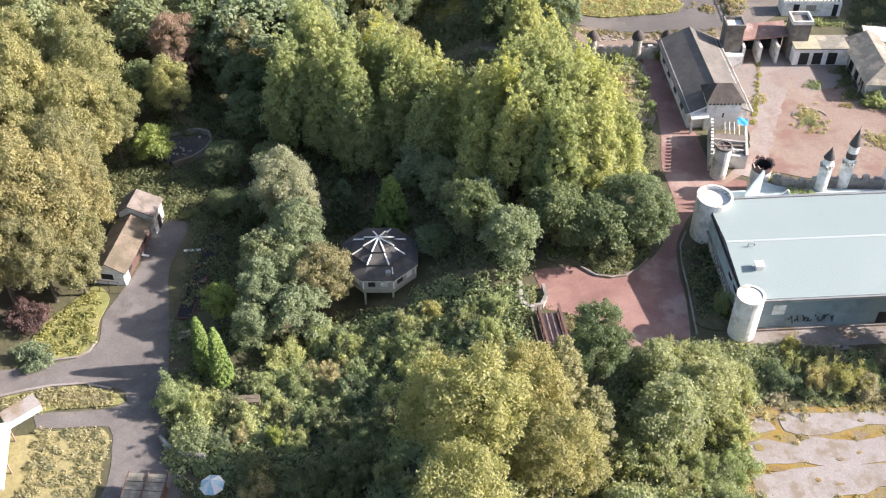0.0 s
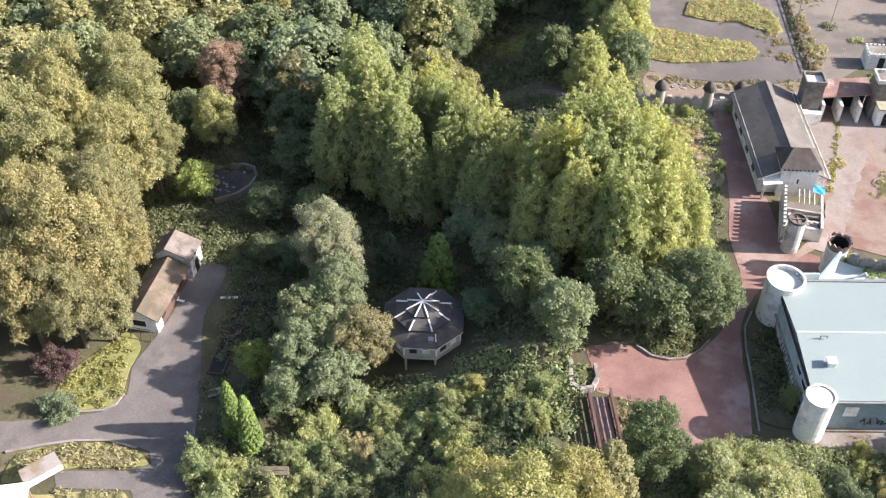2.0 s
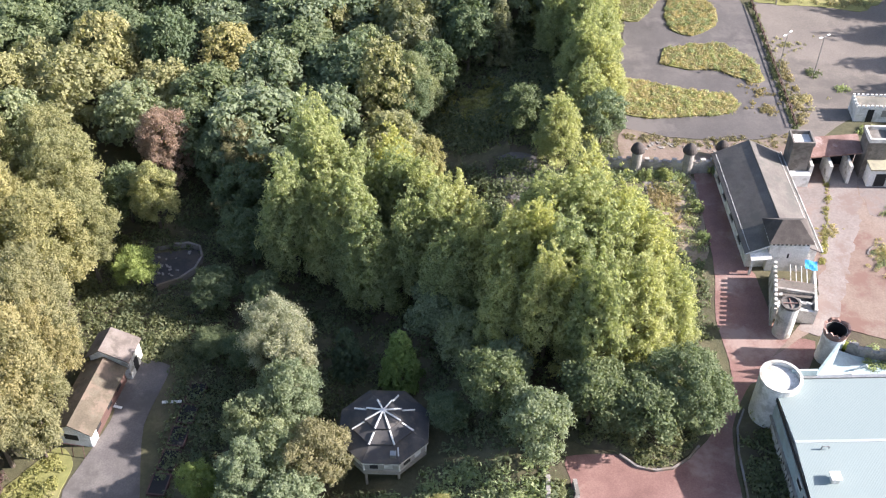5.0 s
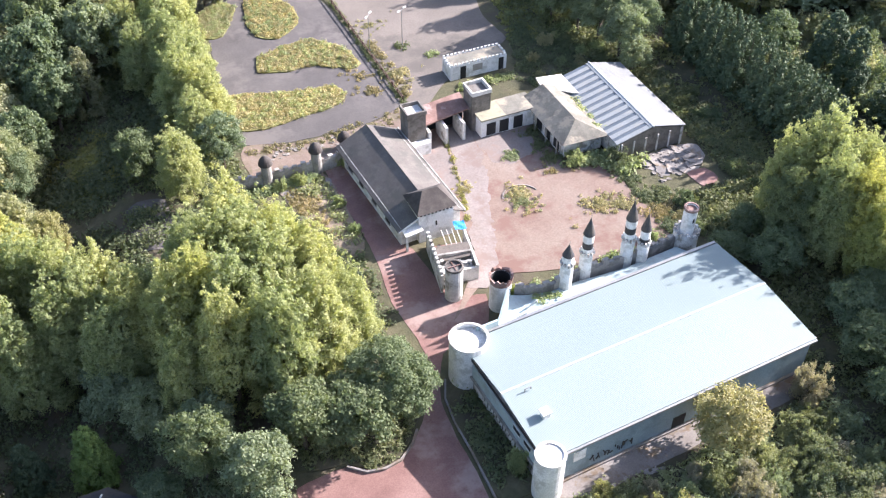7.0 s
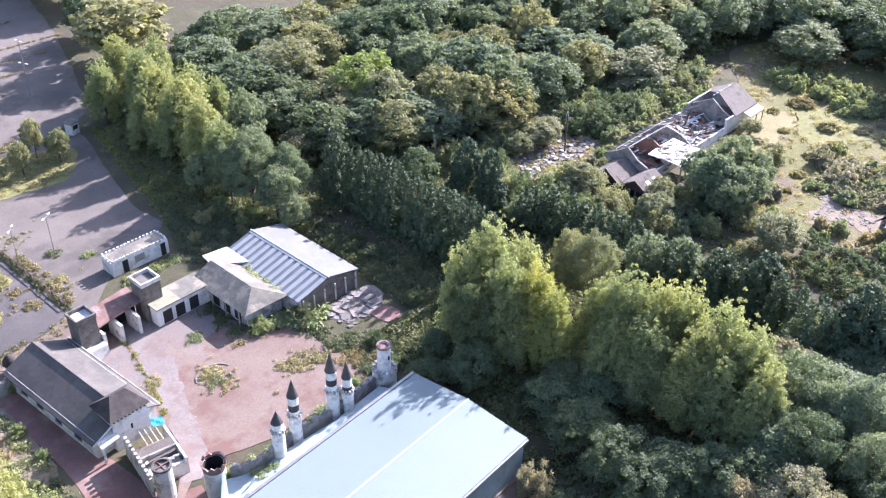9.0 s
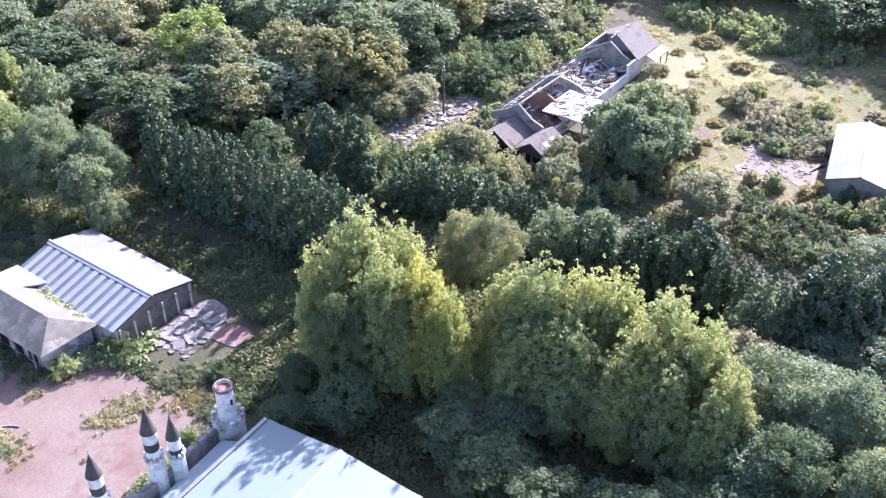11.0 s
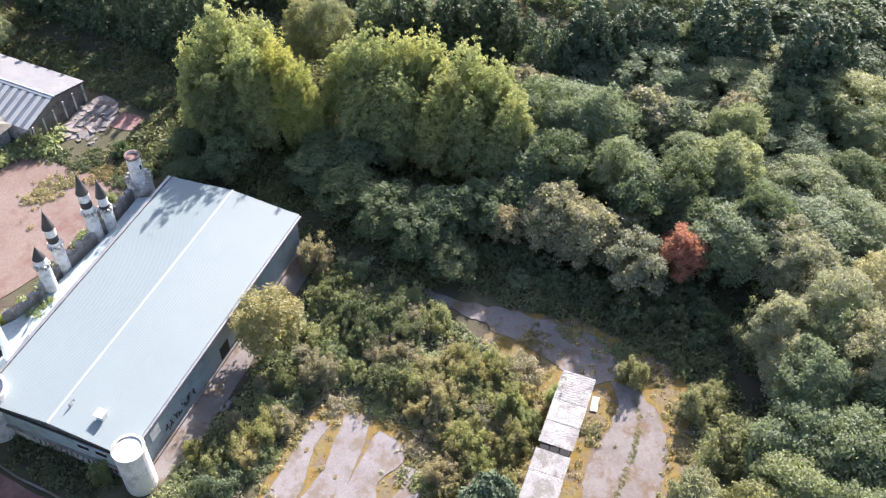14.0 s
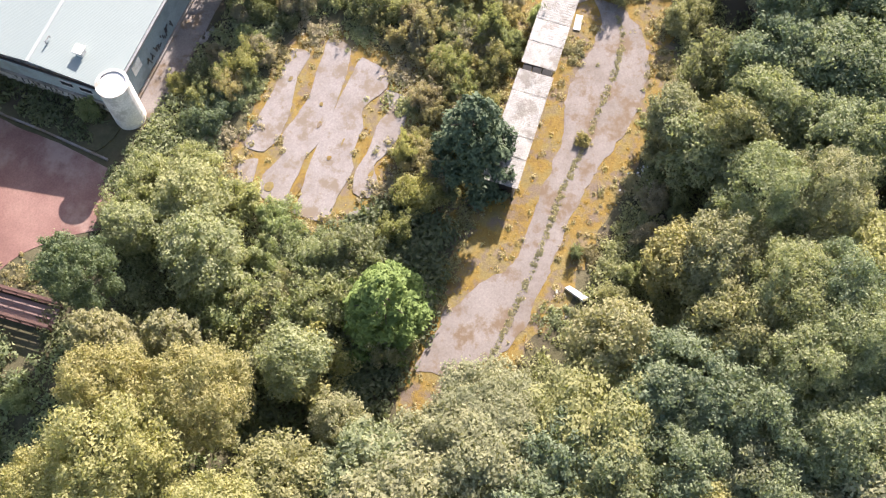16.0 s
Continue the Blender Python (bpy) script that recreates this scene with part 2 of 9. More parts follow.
M = {
    'bark': surface("bark", [(0.07, 0.055, 0.04), (0.13, 0.105, 0.08)], 1.5, 14, 0.95, 0.6, 0.05, stretch=(4, 4, 0.6)),
    'ground': surface("rough_ground", [(0.05, 0.05, 0.026), (0.08, 0.075, 0.038), (0.125, 0.108, 0.062)], 0.16, 2.2, 0.95, 0.8, 0.12, stain=(0.075, 0.06, 0.04), stain_scale=0.06),
    'hill_grass': surface("hill_grass", [(0.12, 0.125, 0.042), (0.165, 0.155, 0.056), (0.215, 0.19, 0.085)], 0.09, 1.6, 0.95, 0.9, 0.2, stain=(0.15, 0.12, 0.08), stain_scale=0.1),
    'meadow': surface("meadow", [(0.15, 0.155, 0.05), (0.20, 0.195, 0.07), (0.24, 0.21, 0.1)], 0.25, 1.2, 0.95, 0.6, 0.1),
    'field': surface("bright_field", [(0.20, 0.26, 0.05), (0.26, 0.30, 0.08)], 0.03, 0.6, 0.95, 0.4, 0.1),
    'asphalt': surface("old_asphalt", [(0.10, 0.088, 0.086), (0.13, 0.116, 0.111), (0.16, 0.143, 0.133)], 0.18, 5, 0.9, 0.25, 0.02, stain=(0.092, 0.083, 0.077), stain_scale=0.12),
    'dark_asphalt': surface("kart_asphalt", [(0.068, 0.06, 0.059), (0.086, 0.077, 0.075), (0.108, 0.096, 0.091)], 0.15, 5, 0.88, 0.25, 0.02, stain=(0.125, 0.11, 0.104), stain_scale=0.1),
    'pale_asphalt': surface("car_park_asphalt", [(0.124, 0.105, 0.091), (0.154, 0.131, 0.113), (0.185, 0.156, 0.135)], 0.09, 4, 0.9, 0.2, 0.02, stain=(0.105, 0.091, 0.080), stain_scale=0.07),
    'red_tarmac': surface("red_tarmac", [(0.15, 0.078, 0.068), (0.20, 0.11, 0.095), (0.25, 0.15, 0.13)], 0.16, 6, 0.9, 0.25, 0.02, stain=(0.28, 0.20, 0.175), stain_scale=0.09),
    'court': surface("faded_court", [(0.163, 0.105, 0.083), (0.202, 0.147, 0.119), (0.227, 0.180, 0.150)], 0.1, 4, 0.9, 0.25, 0.02, stain=(0.163, 0.095, 0.076), stain_scale=0.13),
    'court_pale': surface("court_pale", [(0.190, 0.151, 0.134), (0.228, 0.194, 0.178), (0.246, 0.212, 0.192)], 0.15, 4, 0.9, 0.25, 0.02, stain=(0.186, 0.138, 0.121), stain_scale=0.2),
    'court_grey': surface("court_grey", [(0.16, 0.13, 0.12), (0.195, 0.165, 0.152), (0.22, 0.185, 0.17)], 0.2, 4, 0.9, 0.25, 0.02, stain=(0.20, 0.15, 0.13), stain_scale=0.2),
    'concrete': surface("worn_concrete", [(0.185, 0.163, 0.150), (0.229, 0.207, 0.194), (0.264, 0.238, 0.224)], 0.22, 7, 0.9, 0.3, 0.02, stain=(0.176, 0.136, 0.097), stain_scale=0.3),
    'slab_concrete': surface("slab_concrete", [(0.178, 0.156, 0.143), (0.217, 0.196, 0.187), (0.240, 0.224, 0.217)], 0.3, 6, 0.9, 0.35, 0.02, stain=(0.163, 0.132, 0.102), stain_scale=0.45),
    'lane': surface("worn_lane", [(0.153, 0.131, 0.113), (0.194, 0.171, 0.158), (0.225, 0.203, 0.189)], 0.25, 6, 0.9, 0.35, 0.02, stain=(0.144, 0.104, 0.068), stain_scale=0.35),
    'straw_grass': surface("straw_grass", [(0.22, 0.19, 0.085), (0.28, 0.24, 0.12)], 0.3, 2.0, 0.95, 0.6, 0.08),
    'mossy': surface("mossy_ground", [(0.11, 0.075, 0.038), (0.205, 0.132, 0.026), (0.185, 0.145, 0.052), (0.145, 0.112, 0.075)], 0.35, 3.5, 0.95, 0.8, 0.08, stain=(0.15, 0.115, 0.085), stain_scale=0.5),
    'soil': surface("bare_soil", [(0.156, 0.117, 0.078), (0.226, 0.179, 0.129), (0.281, 0.234, 0.179)], 0.2, 3, 0.95, 0.6, 0.06),
    'red_soil': surface("reddish_soil", [(0.15, 0.105, 0.082), (0.19, 0.142, 0.115), (0.22, 0.178, 0.15)], 0.3, 4, 0.95, 0.5, 0.05, stain=(0.13, 0.11, 0.07), stain_scale=0.4),
    'rubble': surface("rubble", [(0.133, 0.112, 0.099), (0.192, 0.173, 0.156), (0.266, 0.247, 0.228)], 0.9, 5, 0.95, 0.6, 0.05, vary=0.3),
    'sheet_white': surface("pale_roof_sheet", [(0.183, 0.226, 0.226), (0.191, 0.236, 0.236), (0.201, 0.243, 0.243)], 0.06, 14, 0.6, 0.25, 0.03, ridges=('X', 2.2), speck_mix=0.15),
    'sheet_ridge': surface("roof_ridge_sheet", [(0.27, 0.30, 0.305), (0.30, 0.33, 0.335)], 0.3, 10, 0.6, 0.2, 0.02, speck_mix=0.2),
    'sheet_barn': surface("barn_roof_sheet", [(0.160, 0.164, 0.168), (0.197, 0.202, 0.206)], 0.4, 8, 0.6, 0.3, 0.03, ridges=('X', 4.0), stain=(0.202, 0.197, 0.193), stain_scale=0.3),
    'sheet_grey': surface("grey_roof_sheet", [(0.23, 0.225, 0.215), (0.30, 0.295, 0.28), (0.37, 0.36, 0.34)], 0.35, 6, 0.7, 0.6, 0.05, stain=(0.19, 0.175, 0.155), stain_scale=0.6, ridges=('X', 5.0), vary=0.2),
    'sheet_pale': surface("pale_shed_sheet", [(0.26, 0.275, 0.275), (0.33, 0.34, 0.335)], 0.4, 8, 0.6, 0.3, 0.03, stain=(0.31, 0.31, 0.29), stain_scale=0.5),
    'sheet_dark': surface("dark_roof_light", [(0.09, 0.11, 0.13), (0.15, 0.17, 0.19)], 0.5, 5, 0.45, 0.3, 0.03),
    'cladding': surface("blue_grey_cladding", [(0.20, 0.26, 0.28), (0.25, 0.315, 0.335)], 0.3, 6, 0.6, 0.3, 0.02, ridges=('X', 3.0), stain=(0.17, 0.22, 0.235), stain_scale=0.35),
    'white': surface("white_render", [(0.62, 0.61, 0.59), (0.72, 0.71, 0.69), (0.78, 0.77, 0.75)], 0.5, 6, 0.8, 0.2, 0.02, stain=(0.50, 0.49, 0.46), stain_scale=0.6),
    'dirty_white': surface("dirty_white_render", [(0.40, 0.39, 0.36), (0.56, 0.545, 0.52), (0.68, 0.66, 0.63)], 0.5, 6, 0.85, 0.3, 0.02, stain=(0.27, 0.25, 0.22), stain_scale=0.7),
    'pale_green': surface("pale_green_paint", [(0.319, 0.400, 0.410), (0.395, 0.480, 0.492)], 0.6, 8, 0.6, 0.2, 0.02, stain=(0.304, 0.352, 0.353), stain_scale=0.7),
    'black': surface("black_paint", [(0.018, 0.018, 0.02), (0.035, 0.034, 0.036)], 0.8, 9, 0.6, 0.2, 0.01),
    'ruin_tile': surface("brown_roof_tile", [(0.12, 0.10, 0.085), (0.17, 0.145, 0.125), (0.21, 0.185, 0.16)], 0.5, 7, 0.9, 0.5, 0.04, stain=(0.10, 0.085, 0.075), stain_scale=0.5),
    'rubble_floor': surface("rubble_floor", [(0.15, 0.10, 0.08), (0.26, 0.21, 0.18), (0.40, 0.37, 0.34)], 1.2, 6, 0.95, 0.8, 0.1),
    'slate': surface("grey_slate", [(0.081, 0.070, 0.065), (0.110, 0.097, 0.089), (0.144, 0.129, 0.116)], 0.4, 8, 0.85, 0.5, 0.03, stain=(0.081, 0.077, 0.070), stain_scale=0.3),
    'shingle': surface("dark_shingle", [(0.06, 0.052, 0.05), (0.10, 0.088, 0.082), (0.15, 0.135, 0.12)], 0.5, 9, 0.9, 0.5, 0.03, stain=(0.17, 0.155, 0.135), stain_scale=0.5),
    'stone': surface("grey_stone", [(0.20, 0.185, 0.17), (0.28, 0.26, 0.24), (0.36, 0.335, 0.31)], 0.7, 6, 0.92, 0.5, 0.04, stain=(0.15, 0.14, 0.125), stain_scale=0.5),
    'pale_stone': surface("pale_stone", [(0.24, 0.21, 0.19), (0.36, 0.33, 0.305), (0.46, 0.43, 0.40)], 0.6, 5, 0.92, 0.5, 0.04, stain=(0.19, 0.165, 0.145), stain_scale=0.5),
    'mossy_deck': surface("mossy_deck", [(0.27, 0.25, 0.17), (0.34, 0.32, 0.23)], 0.5, 6, 0.9, 0.3, 0.02, stain=(0.22, 0.2, 0.15), stain_scale=0.5),
    'dark_stone': surface("dark_stone", [(0.11, 0.098, 0.088), (0.16, 0.145, 0.13), (0.21, 0.19, 0.17)], 0.8, 5, 0.92, 0.6, 0.05, stain=(0.10, 0.088, 0.075), stain_scale=0.6),
    'brown_felt': surface("brown_felt", [(0.13, 0.105, 0.092), (0.175, 0.145, 0.128), (0.21, 0.18, 0.16)], 0.6, 7, 0.9, 0.4, 0.03, stain=(0.12, 0.10, 0.085), stain_scale=0.5),
    'dark_shingle': surface("black_brown_shingle", [(0.035, 0.029, 0.027), (0.06, 0.05, 0.046), (0.09, 0.078, 0.07)], 0.7, 9, 0.92, 0.5, 0.03),
    'grey_boards': surface("grey_boards", [(0.30, 0.285, 0.26), (0.40, 0.385, 0.355)], 1.0, 9, 0.85, 0.4, 0.02, stretch=(1, 1, 5)),
    'dark_felt': surface("dark_roof_felt", [(0.036, 0.036, 0.040), (0.052, 0.050, 0.053), (0.080, 0.074, 0.068)], 0.5, 9, 0.9, 0.4, 0.02, stain=(0.088, 0.076, 0.064), stain_scale=0.35),
    'felt': surface("roof_felt", [(0.115, 0.107, 0.089), (0.165, 0.154, 0.129), (0.217, 0.201, 0.168)], 0.5, 9, 0.92, 0.4, 0.02, stain=(0.294, 0.255, 0.195), stain_scale=0.4),
    'mossy_roof': surface("mossy_brown_roof", [(0.076, 0.062, 0.046), (0.108, 0.088, 0.063), (0.132, 0.116, 0.087)], 0.5, 6, 0.95, 0.6, 0.05, stain=(0.160, 0.120, 0.092), stain_scale=0.4),
    'rust': surface("rusty_sheet", [(0.13, 0.07, 0.055), (0.20, 0.115, 0.095), (0.26, 0.17, 0.15)], 0.5, 6, 0.8, 0.4, 0.03, stain=(0.30, 0.22, 0.20), stain_scale=0.4),
    'brown_wood': surface("weathered_brown_wood", [(0.075, 0.04, 0.034), (0.12, 0.066, 0.056)], 1.0, 10, 0.85, 0.4, 0.02, stretch=(1, 1, 6)),
    'deck_board': surface("deck_board", [(0.20, 0.13, 0.115), (0.27, 0.185, 0.165), (0.33, 0.24, 0.22)], 0.6, 9, 0.9, 0.4, 0.02, stretch=(5, 0.6, 5)),
    'timber': surface("grey_timber", [(0.24, 0.22, 0.195), (0.34, 0.315, 0.28)], 1.2, 10, 0.85, 0.4, 0.02),
    'brick': surface("red_brick", [(0.17, 0.09, 0.07), (0.24, 0.13, 0.10), (0.28, 0.17, 0.13)], 1.0, 10, 0.9, 0.5, 0.03),
    'blue': surface("bright_blue_plastic", [(0.03, 0.22, 0.50), (0.05, 0.33, 0.62)], 0.8, 5, 0.4, 0.1, 0.01),
    'paleblue': surface("pale_blue_plastic", [(0.30, 0.47, 0.55), (0.45, 0.58, 0.62)], 0.8, 5, 0.5, 0.1, 0.01),
    'steel': surface("dull_steel", [(0.28, 0.28, 0.28), (0.38, 0.38, 0.37)], 1.0, 9, 0.45, 0.1, 0.01, metal=0.7),
    'dark': surface("dark_hollow", [(0.012, 0.012, 0.013), (0.022, 0.021, 0.021)], 1.0, 8, 0.9, 0.1, 0.01),
    'lettering': surface("spray_paint", [(0.02, 0.02, 0.022), (0.04, 0.04, 0.042)], 2.0, 8, 0.6, 0.05, 0.01),
}
gl, gn, gk, gb = nodes_of("window_glass")
gb.inputs["Base Color"].default_value = (0.05, 0.06, 0.065, 1)
gb.inputs["Roughness"].default_value = 0.12
M['glass'] = gl

# ---- helpers ----
RAMP_TOP, RAMP_FOOT, DROP = 6.0, -12.0, 6.2


def ground_z(x, y):
    return -DROP * min(1.0, max(0.0, (RAMP_TOP - x) / (RAMP_TOP - RAMP_FOOT)))


def link_mesh(name, me, material, parent=None, label=""):
    ob = new(name, me)
    if not me.materials and material:
        me.materials.append(material)
    if parent:
        ob.parent = parent
    return tagged(ob, label)


def part(name, bm, material, parent, label=""):
    me = bpy.data.meshes.new(name)
    bmesh.ops.recalc_face_normals(bm, faces=bm.faces)
    bm.to_mesh(me)
    bm.free()
    return link_mesh(name, me, material, parent, label)


def thing(name, x, y, z=None, turn=0.0, label="", category="", group="", kind=""):
    ob = new(name)
    ob.empty_display_size = 0.3
    ob.matrix_basis = pose(x, y, ground_z(x, y) if z is None else z, 0, 0, turn)
    return tagged(ob, label, category, group, kind)


def B():
    return bmesh.new()


def box(bm, x0, x1, y0, y1, z0, z1):
    v = [bm.verts.new(p) for p in ((x0, y0, z0), (x1, y0, z0), (x1, y1, z0), (x0, y1, z0), (x0, y0, z1), (x1, y0, z1), (x1, y1, z1), (x0, y1, z1))]
    for f in ((3, 2, 1, 0), (4, 5, 6, 7), (0, 1, 5, 4), (1, 2, 6, 5), (2, 3, 7, 6), (3, 0, 4, 7)):
        bm.faces.new([v[i] for i in f])
    return bm


def prism(bm, pts, z0, z1):
    lo, hi = [bm.verts.new((x, y, z0)) for x, y in pts], [bm.verts.new((x, y, z1)) for x, y in pts]
    bm.faces.new(hi)
    bm.faces.new(lo[::-1])
    for i in range(len(pts)):
        j = (i + 1) % len(pts)
        bm.faces.new((lo[i], lo[j], hi[j], hi[i]))
    return bm


def slab(bm, quad, thick):
    """A sheet of that thickness below four (or more) corners in space."""
    up = [bm.verts.new(p) for p in quad]
    dn = [bm.verts.new((p[0], p[1], p[2] - thick)) for p in quad]
    bm.faces.new(up)
    bm.faces.new(dn[::-1])
    for i in range(len(quad)):
        j = (i + 1) % len(quad)
        bm.faces.new((up[i], dn[i], dn[j], up[j]))
    return bm


def tube(bm, p, q, r0, r1=None, seg=8):
    p, q = Vector(p), Vector(q)
    r1 = r0 if r1 is None else r1
    t = (q - p).normalized().to_track_quat('Z', 'Y')
    ring = lambda c, r: [bm.verts.new(c + t @ Vector((r * math.cos(6.2832 * k / seg), r * math.sin(6.2832 * k / seg), 0))) for k in range(seg)]  # noqa: E731
    a = ring(p, r0)
    if r1 < 1e-4:
        tip = bm.verts.new(q)
        for k in range(seg):
            bm.faces.new((a[k], a[(k + 1) % seg], tip))
    else:
        b = ring(q, r1)
        for k in range(seg):
            bm.faces.new((a[k], a[(k + 1) % seg], b[(k + 1) % seg], b[k]))
        bm.faces.new(b)
    bm.faces.new(a[::-1])
    return bm


def drum_shell(bm, r, z0, z1, thick, floor_z, seg=28, jag=0.0, rng=None):
    """An open round tower: outer wall, rim, inner wall and a floor inside it."""
    rings = [(r, z0), (r, z1), (r - thick, z1), (r - thick, floor_z)]
    rows = []
    for k, (rr, z) in enumerate(rings):
        row = []
        for i in range(seg):
            a = 6.2832 * i / seg
            zz = z + (math.sin(i * 2.7) * jag if k in (1, 2) else 0)
            row.append(bm.verts.new((rr * math.cos(a), rr * math.sin(a), zz)))
        rows.append(row)
    for a, b in zip(rows, rows[1:]):
        for i in range(seg):
            j = (i + 1) % seg
            bm.faces.new((a[i], a[j], b[j], b[i]))
    bm.faces.new(rows[-1])
    return bm


def spread(pts, step=1.2, amp=0.25, seed=0, round_off=True):
    """An outline with rounded corners and an uneven edge."""
    p = [Vector((x, y, 0)) for x, y in pts]
    n, out = len(p), []
    for i in range(n):
        a, b, c, d = p[i - 1], p[i], p[(i + 1) % n], p[(i + 2) % n]
        k = max(1, int((c - b).length / step))
        for s in range(k):
            t = s / k
            if round_off:
                q = 0.5 * ((2 * b) + (c - a) * t + (2 * a - 5 * b + 4 * c - d) * t * t + (3 * b - a - 3 * c + d) * t ** 3)
                q = q * 0.6 + b.lerp(c, t) * 0.4
            else:
                q = b.lerp(c, t)
            w = noise.noise_vector(Vector((q.x * 0.55 + seed * 7.1, q.y * 0.55, seed))) * amp + noise.noise_vector(Vector((q.x * 2.1, q.y * 2.1, seed + 3.3))) * amp * 0.45
            out.append((q.x + w.x, q.y + w.y))
    return out


def sheet(name, pts, material, lift=0.05, label="", category="", thick=0.25, kind="structure"):
    """A patch of paving or planting that lies on the ground and follows it, with a real edge."""
    bm = bmesh.new()
    f = bm.faces.new([bm.verts.new((x, y, 0)) for x, y in pts])
    bm.normal_update()
    bmesh.ops.triangulate(bm, faces=[f], ngon_method='EAR_CLIP')
    bm.normal_update()
    for x in (RAMP_TOP, RAMP_FOOT):
        bmesh.ops.bisect_plane(bm, geom=bm.verts[:] + bm.edges[:] + bm.faces[:], plane_co=(x, 0, 0), plane_no=(1, 0, 0))
    if bm.faces[:] and sum(g.normal.z for g in bm.faces) < 0:
        bmesh.ops.reverse_faces(bm, faces=bm.faces[:])
    for v in bm.verts:
        v.co.z = ground_z(v.co.x, v.co.y) + lift
    rim = [e for e in bm.edges if e.is_boundary]
    got = bmesh.ops.extrude_edge_only(bm, edges=rim)
    for v in got["geom"]:
        if isinstance(v, bmesh.types.BMVert):
            v.co.z -= thick
    me = bpy.data.meshes.new(name)
    bm.to_mesh(me)
    bm.free()
    ob = link_mesh(name, me, material)
    return tagged(ob, label, category, "", kind)


def inside(x, y, poly):
    hit, n = False, len(poly)
    for i in range(n):
        (x0, y0), (x1, y1) = poly[i], poly[i - 1]
        if (y0 > y) != (y1 > y) and x < (x1 - x0) * (y - y0) / (y1 - y0) + x0:
            hit = not hit
    return hit


def kerb_line(name, pts, width, height, material, label, closed=False):
    bm = bmesh.new()
    n = len(pts)
    rows = []
    for i in range(n):
        a = Vector((*pts[(i - 1) % n if closed else max(0, i - 1)], 0))
        c = Vector((*pts[(i + 1) % n if closed else min(n - 1, i + 1)], 0))
        d = (c - a).normalized()
        s = Vector((-d.y, d.x, 0)) * width / 2
        p = Vector((*pts[i], 0))
        g = ground_z(*pts[i])
        rows.append([bm.verts.new((q.x, q.y, g + z)) for q, z in ((p - s, -0.2), (p - s, height), (p + s, height), (p + s, -0.2))])
    for i in range(n if closed else n - 1):
        a, b = rows[i], rows[(i + 1) % n]
        for k in range(3):
            bm.faces.new((a[k], b[k], b[k + 1], a[k + 1]))
    if not closed:
        bm.faces.new(rows[0])
        bm.faces.new(rows[-1][::-1])
    ob = part(name, bm, material, None)
    return tagged(ob, label, "kerb", "", "structure")


# ---- foliage ----
def leaf_soup(name, clumps, count, size, rng, flat=0.0, upright=0.0, shell=None):
    """Many small leaf sprays spread over the clumps (x, y, z, rx, ry, rz): each a small pointed face."""
    c = np.array(clumps)
    area = (c[:, 3] * c[:, 4] + c[:, 3] * c[:, 5] + c[:, 4] * c[:, 5])
    pick = rng.choice(len(c), count, p=area / area.sum())
    d = rng.normal(size=(count, 3))
    d /= np.linalg.norm(d, axis=1)[:, None]
    d[:, 2] = np.where(d[:, 2] < -0.35, -d[:, 2] * 0.6, d[:, 2])
    r = rng.uniform(shell[0], shell[1], count) ** 0.8 if shell else np.clip(0.9 + 0.26 * rng.normal(size=count), 0.3, 1.6)
    pos = c[pick, :3] + d * c[pick, 3:6] * r[:, None]
    nrm = d / c[pick, 3:6]
    nrm /= np.linalg.norm(nrm, axis=1)[:, None]
    nrm = nrm * 0.75 + rng.normal(size=(count, 3)) * 0.48 + np.array([0, 0, 0.25])
    nrm /= np.linalg.norm(nrm, axis=1)[:, None]
    tmp = rng.normal(size=(count, 3)) + np.array([0, 0, upright])
    u = tmp - (tmp * nrm).sum(1)[:, None] * nrm
    u /= np.linalg.norm(u, axis=1)[:, None] + 1e-9
    v = np.cross(nrm, u)
    s = size * rng.uniform(0.55, 1.35, count)[:, None]
    long, wide = s * (1.0 + 0.5 * upright), s * 0.8
    a, b = pos - u * long * 0.5 - v * wide * 0.5, pos + u * long * 0.6
    e = pos - u * long * 0.5 + v * wide * 0.5
    verts = np.stack([a, e, b], 1).reshape(-1, 3)
    tris = np.arange(count * 3).reshape(-1, 3)
    me = bpy.data.meshes.new(name)
    me.from_pydata(verts.tolist(), [], tris.tolist())
    return me


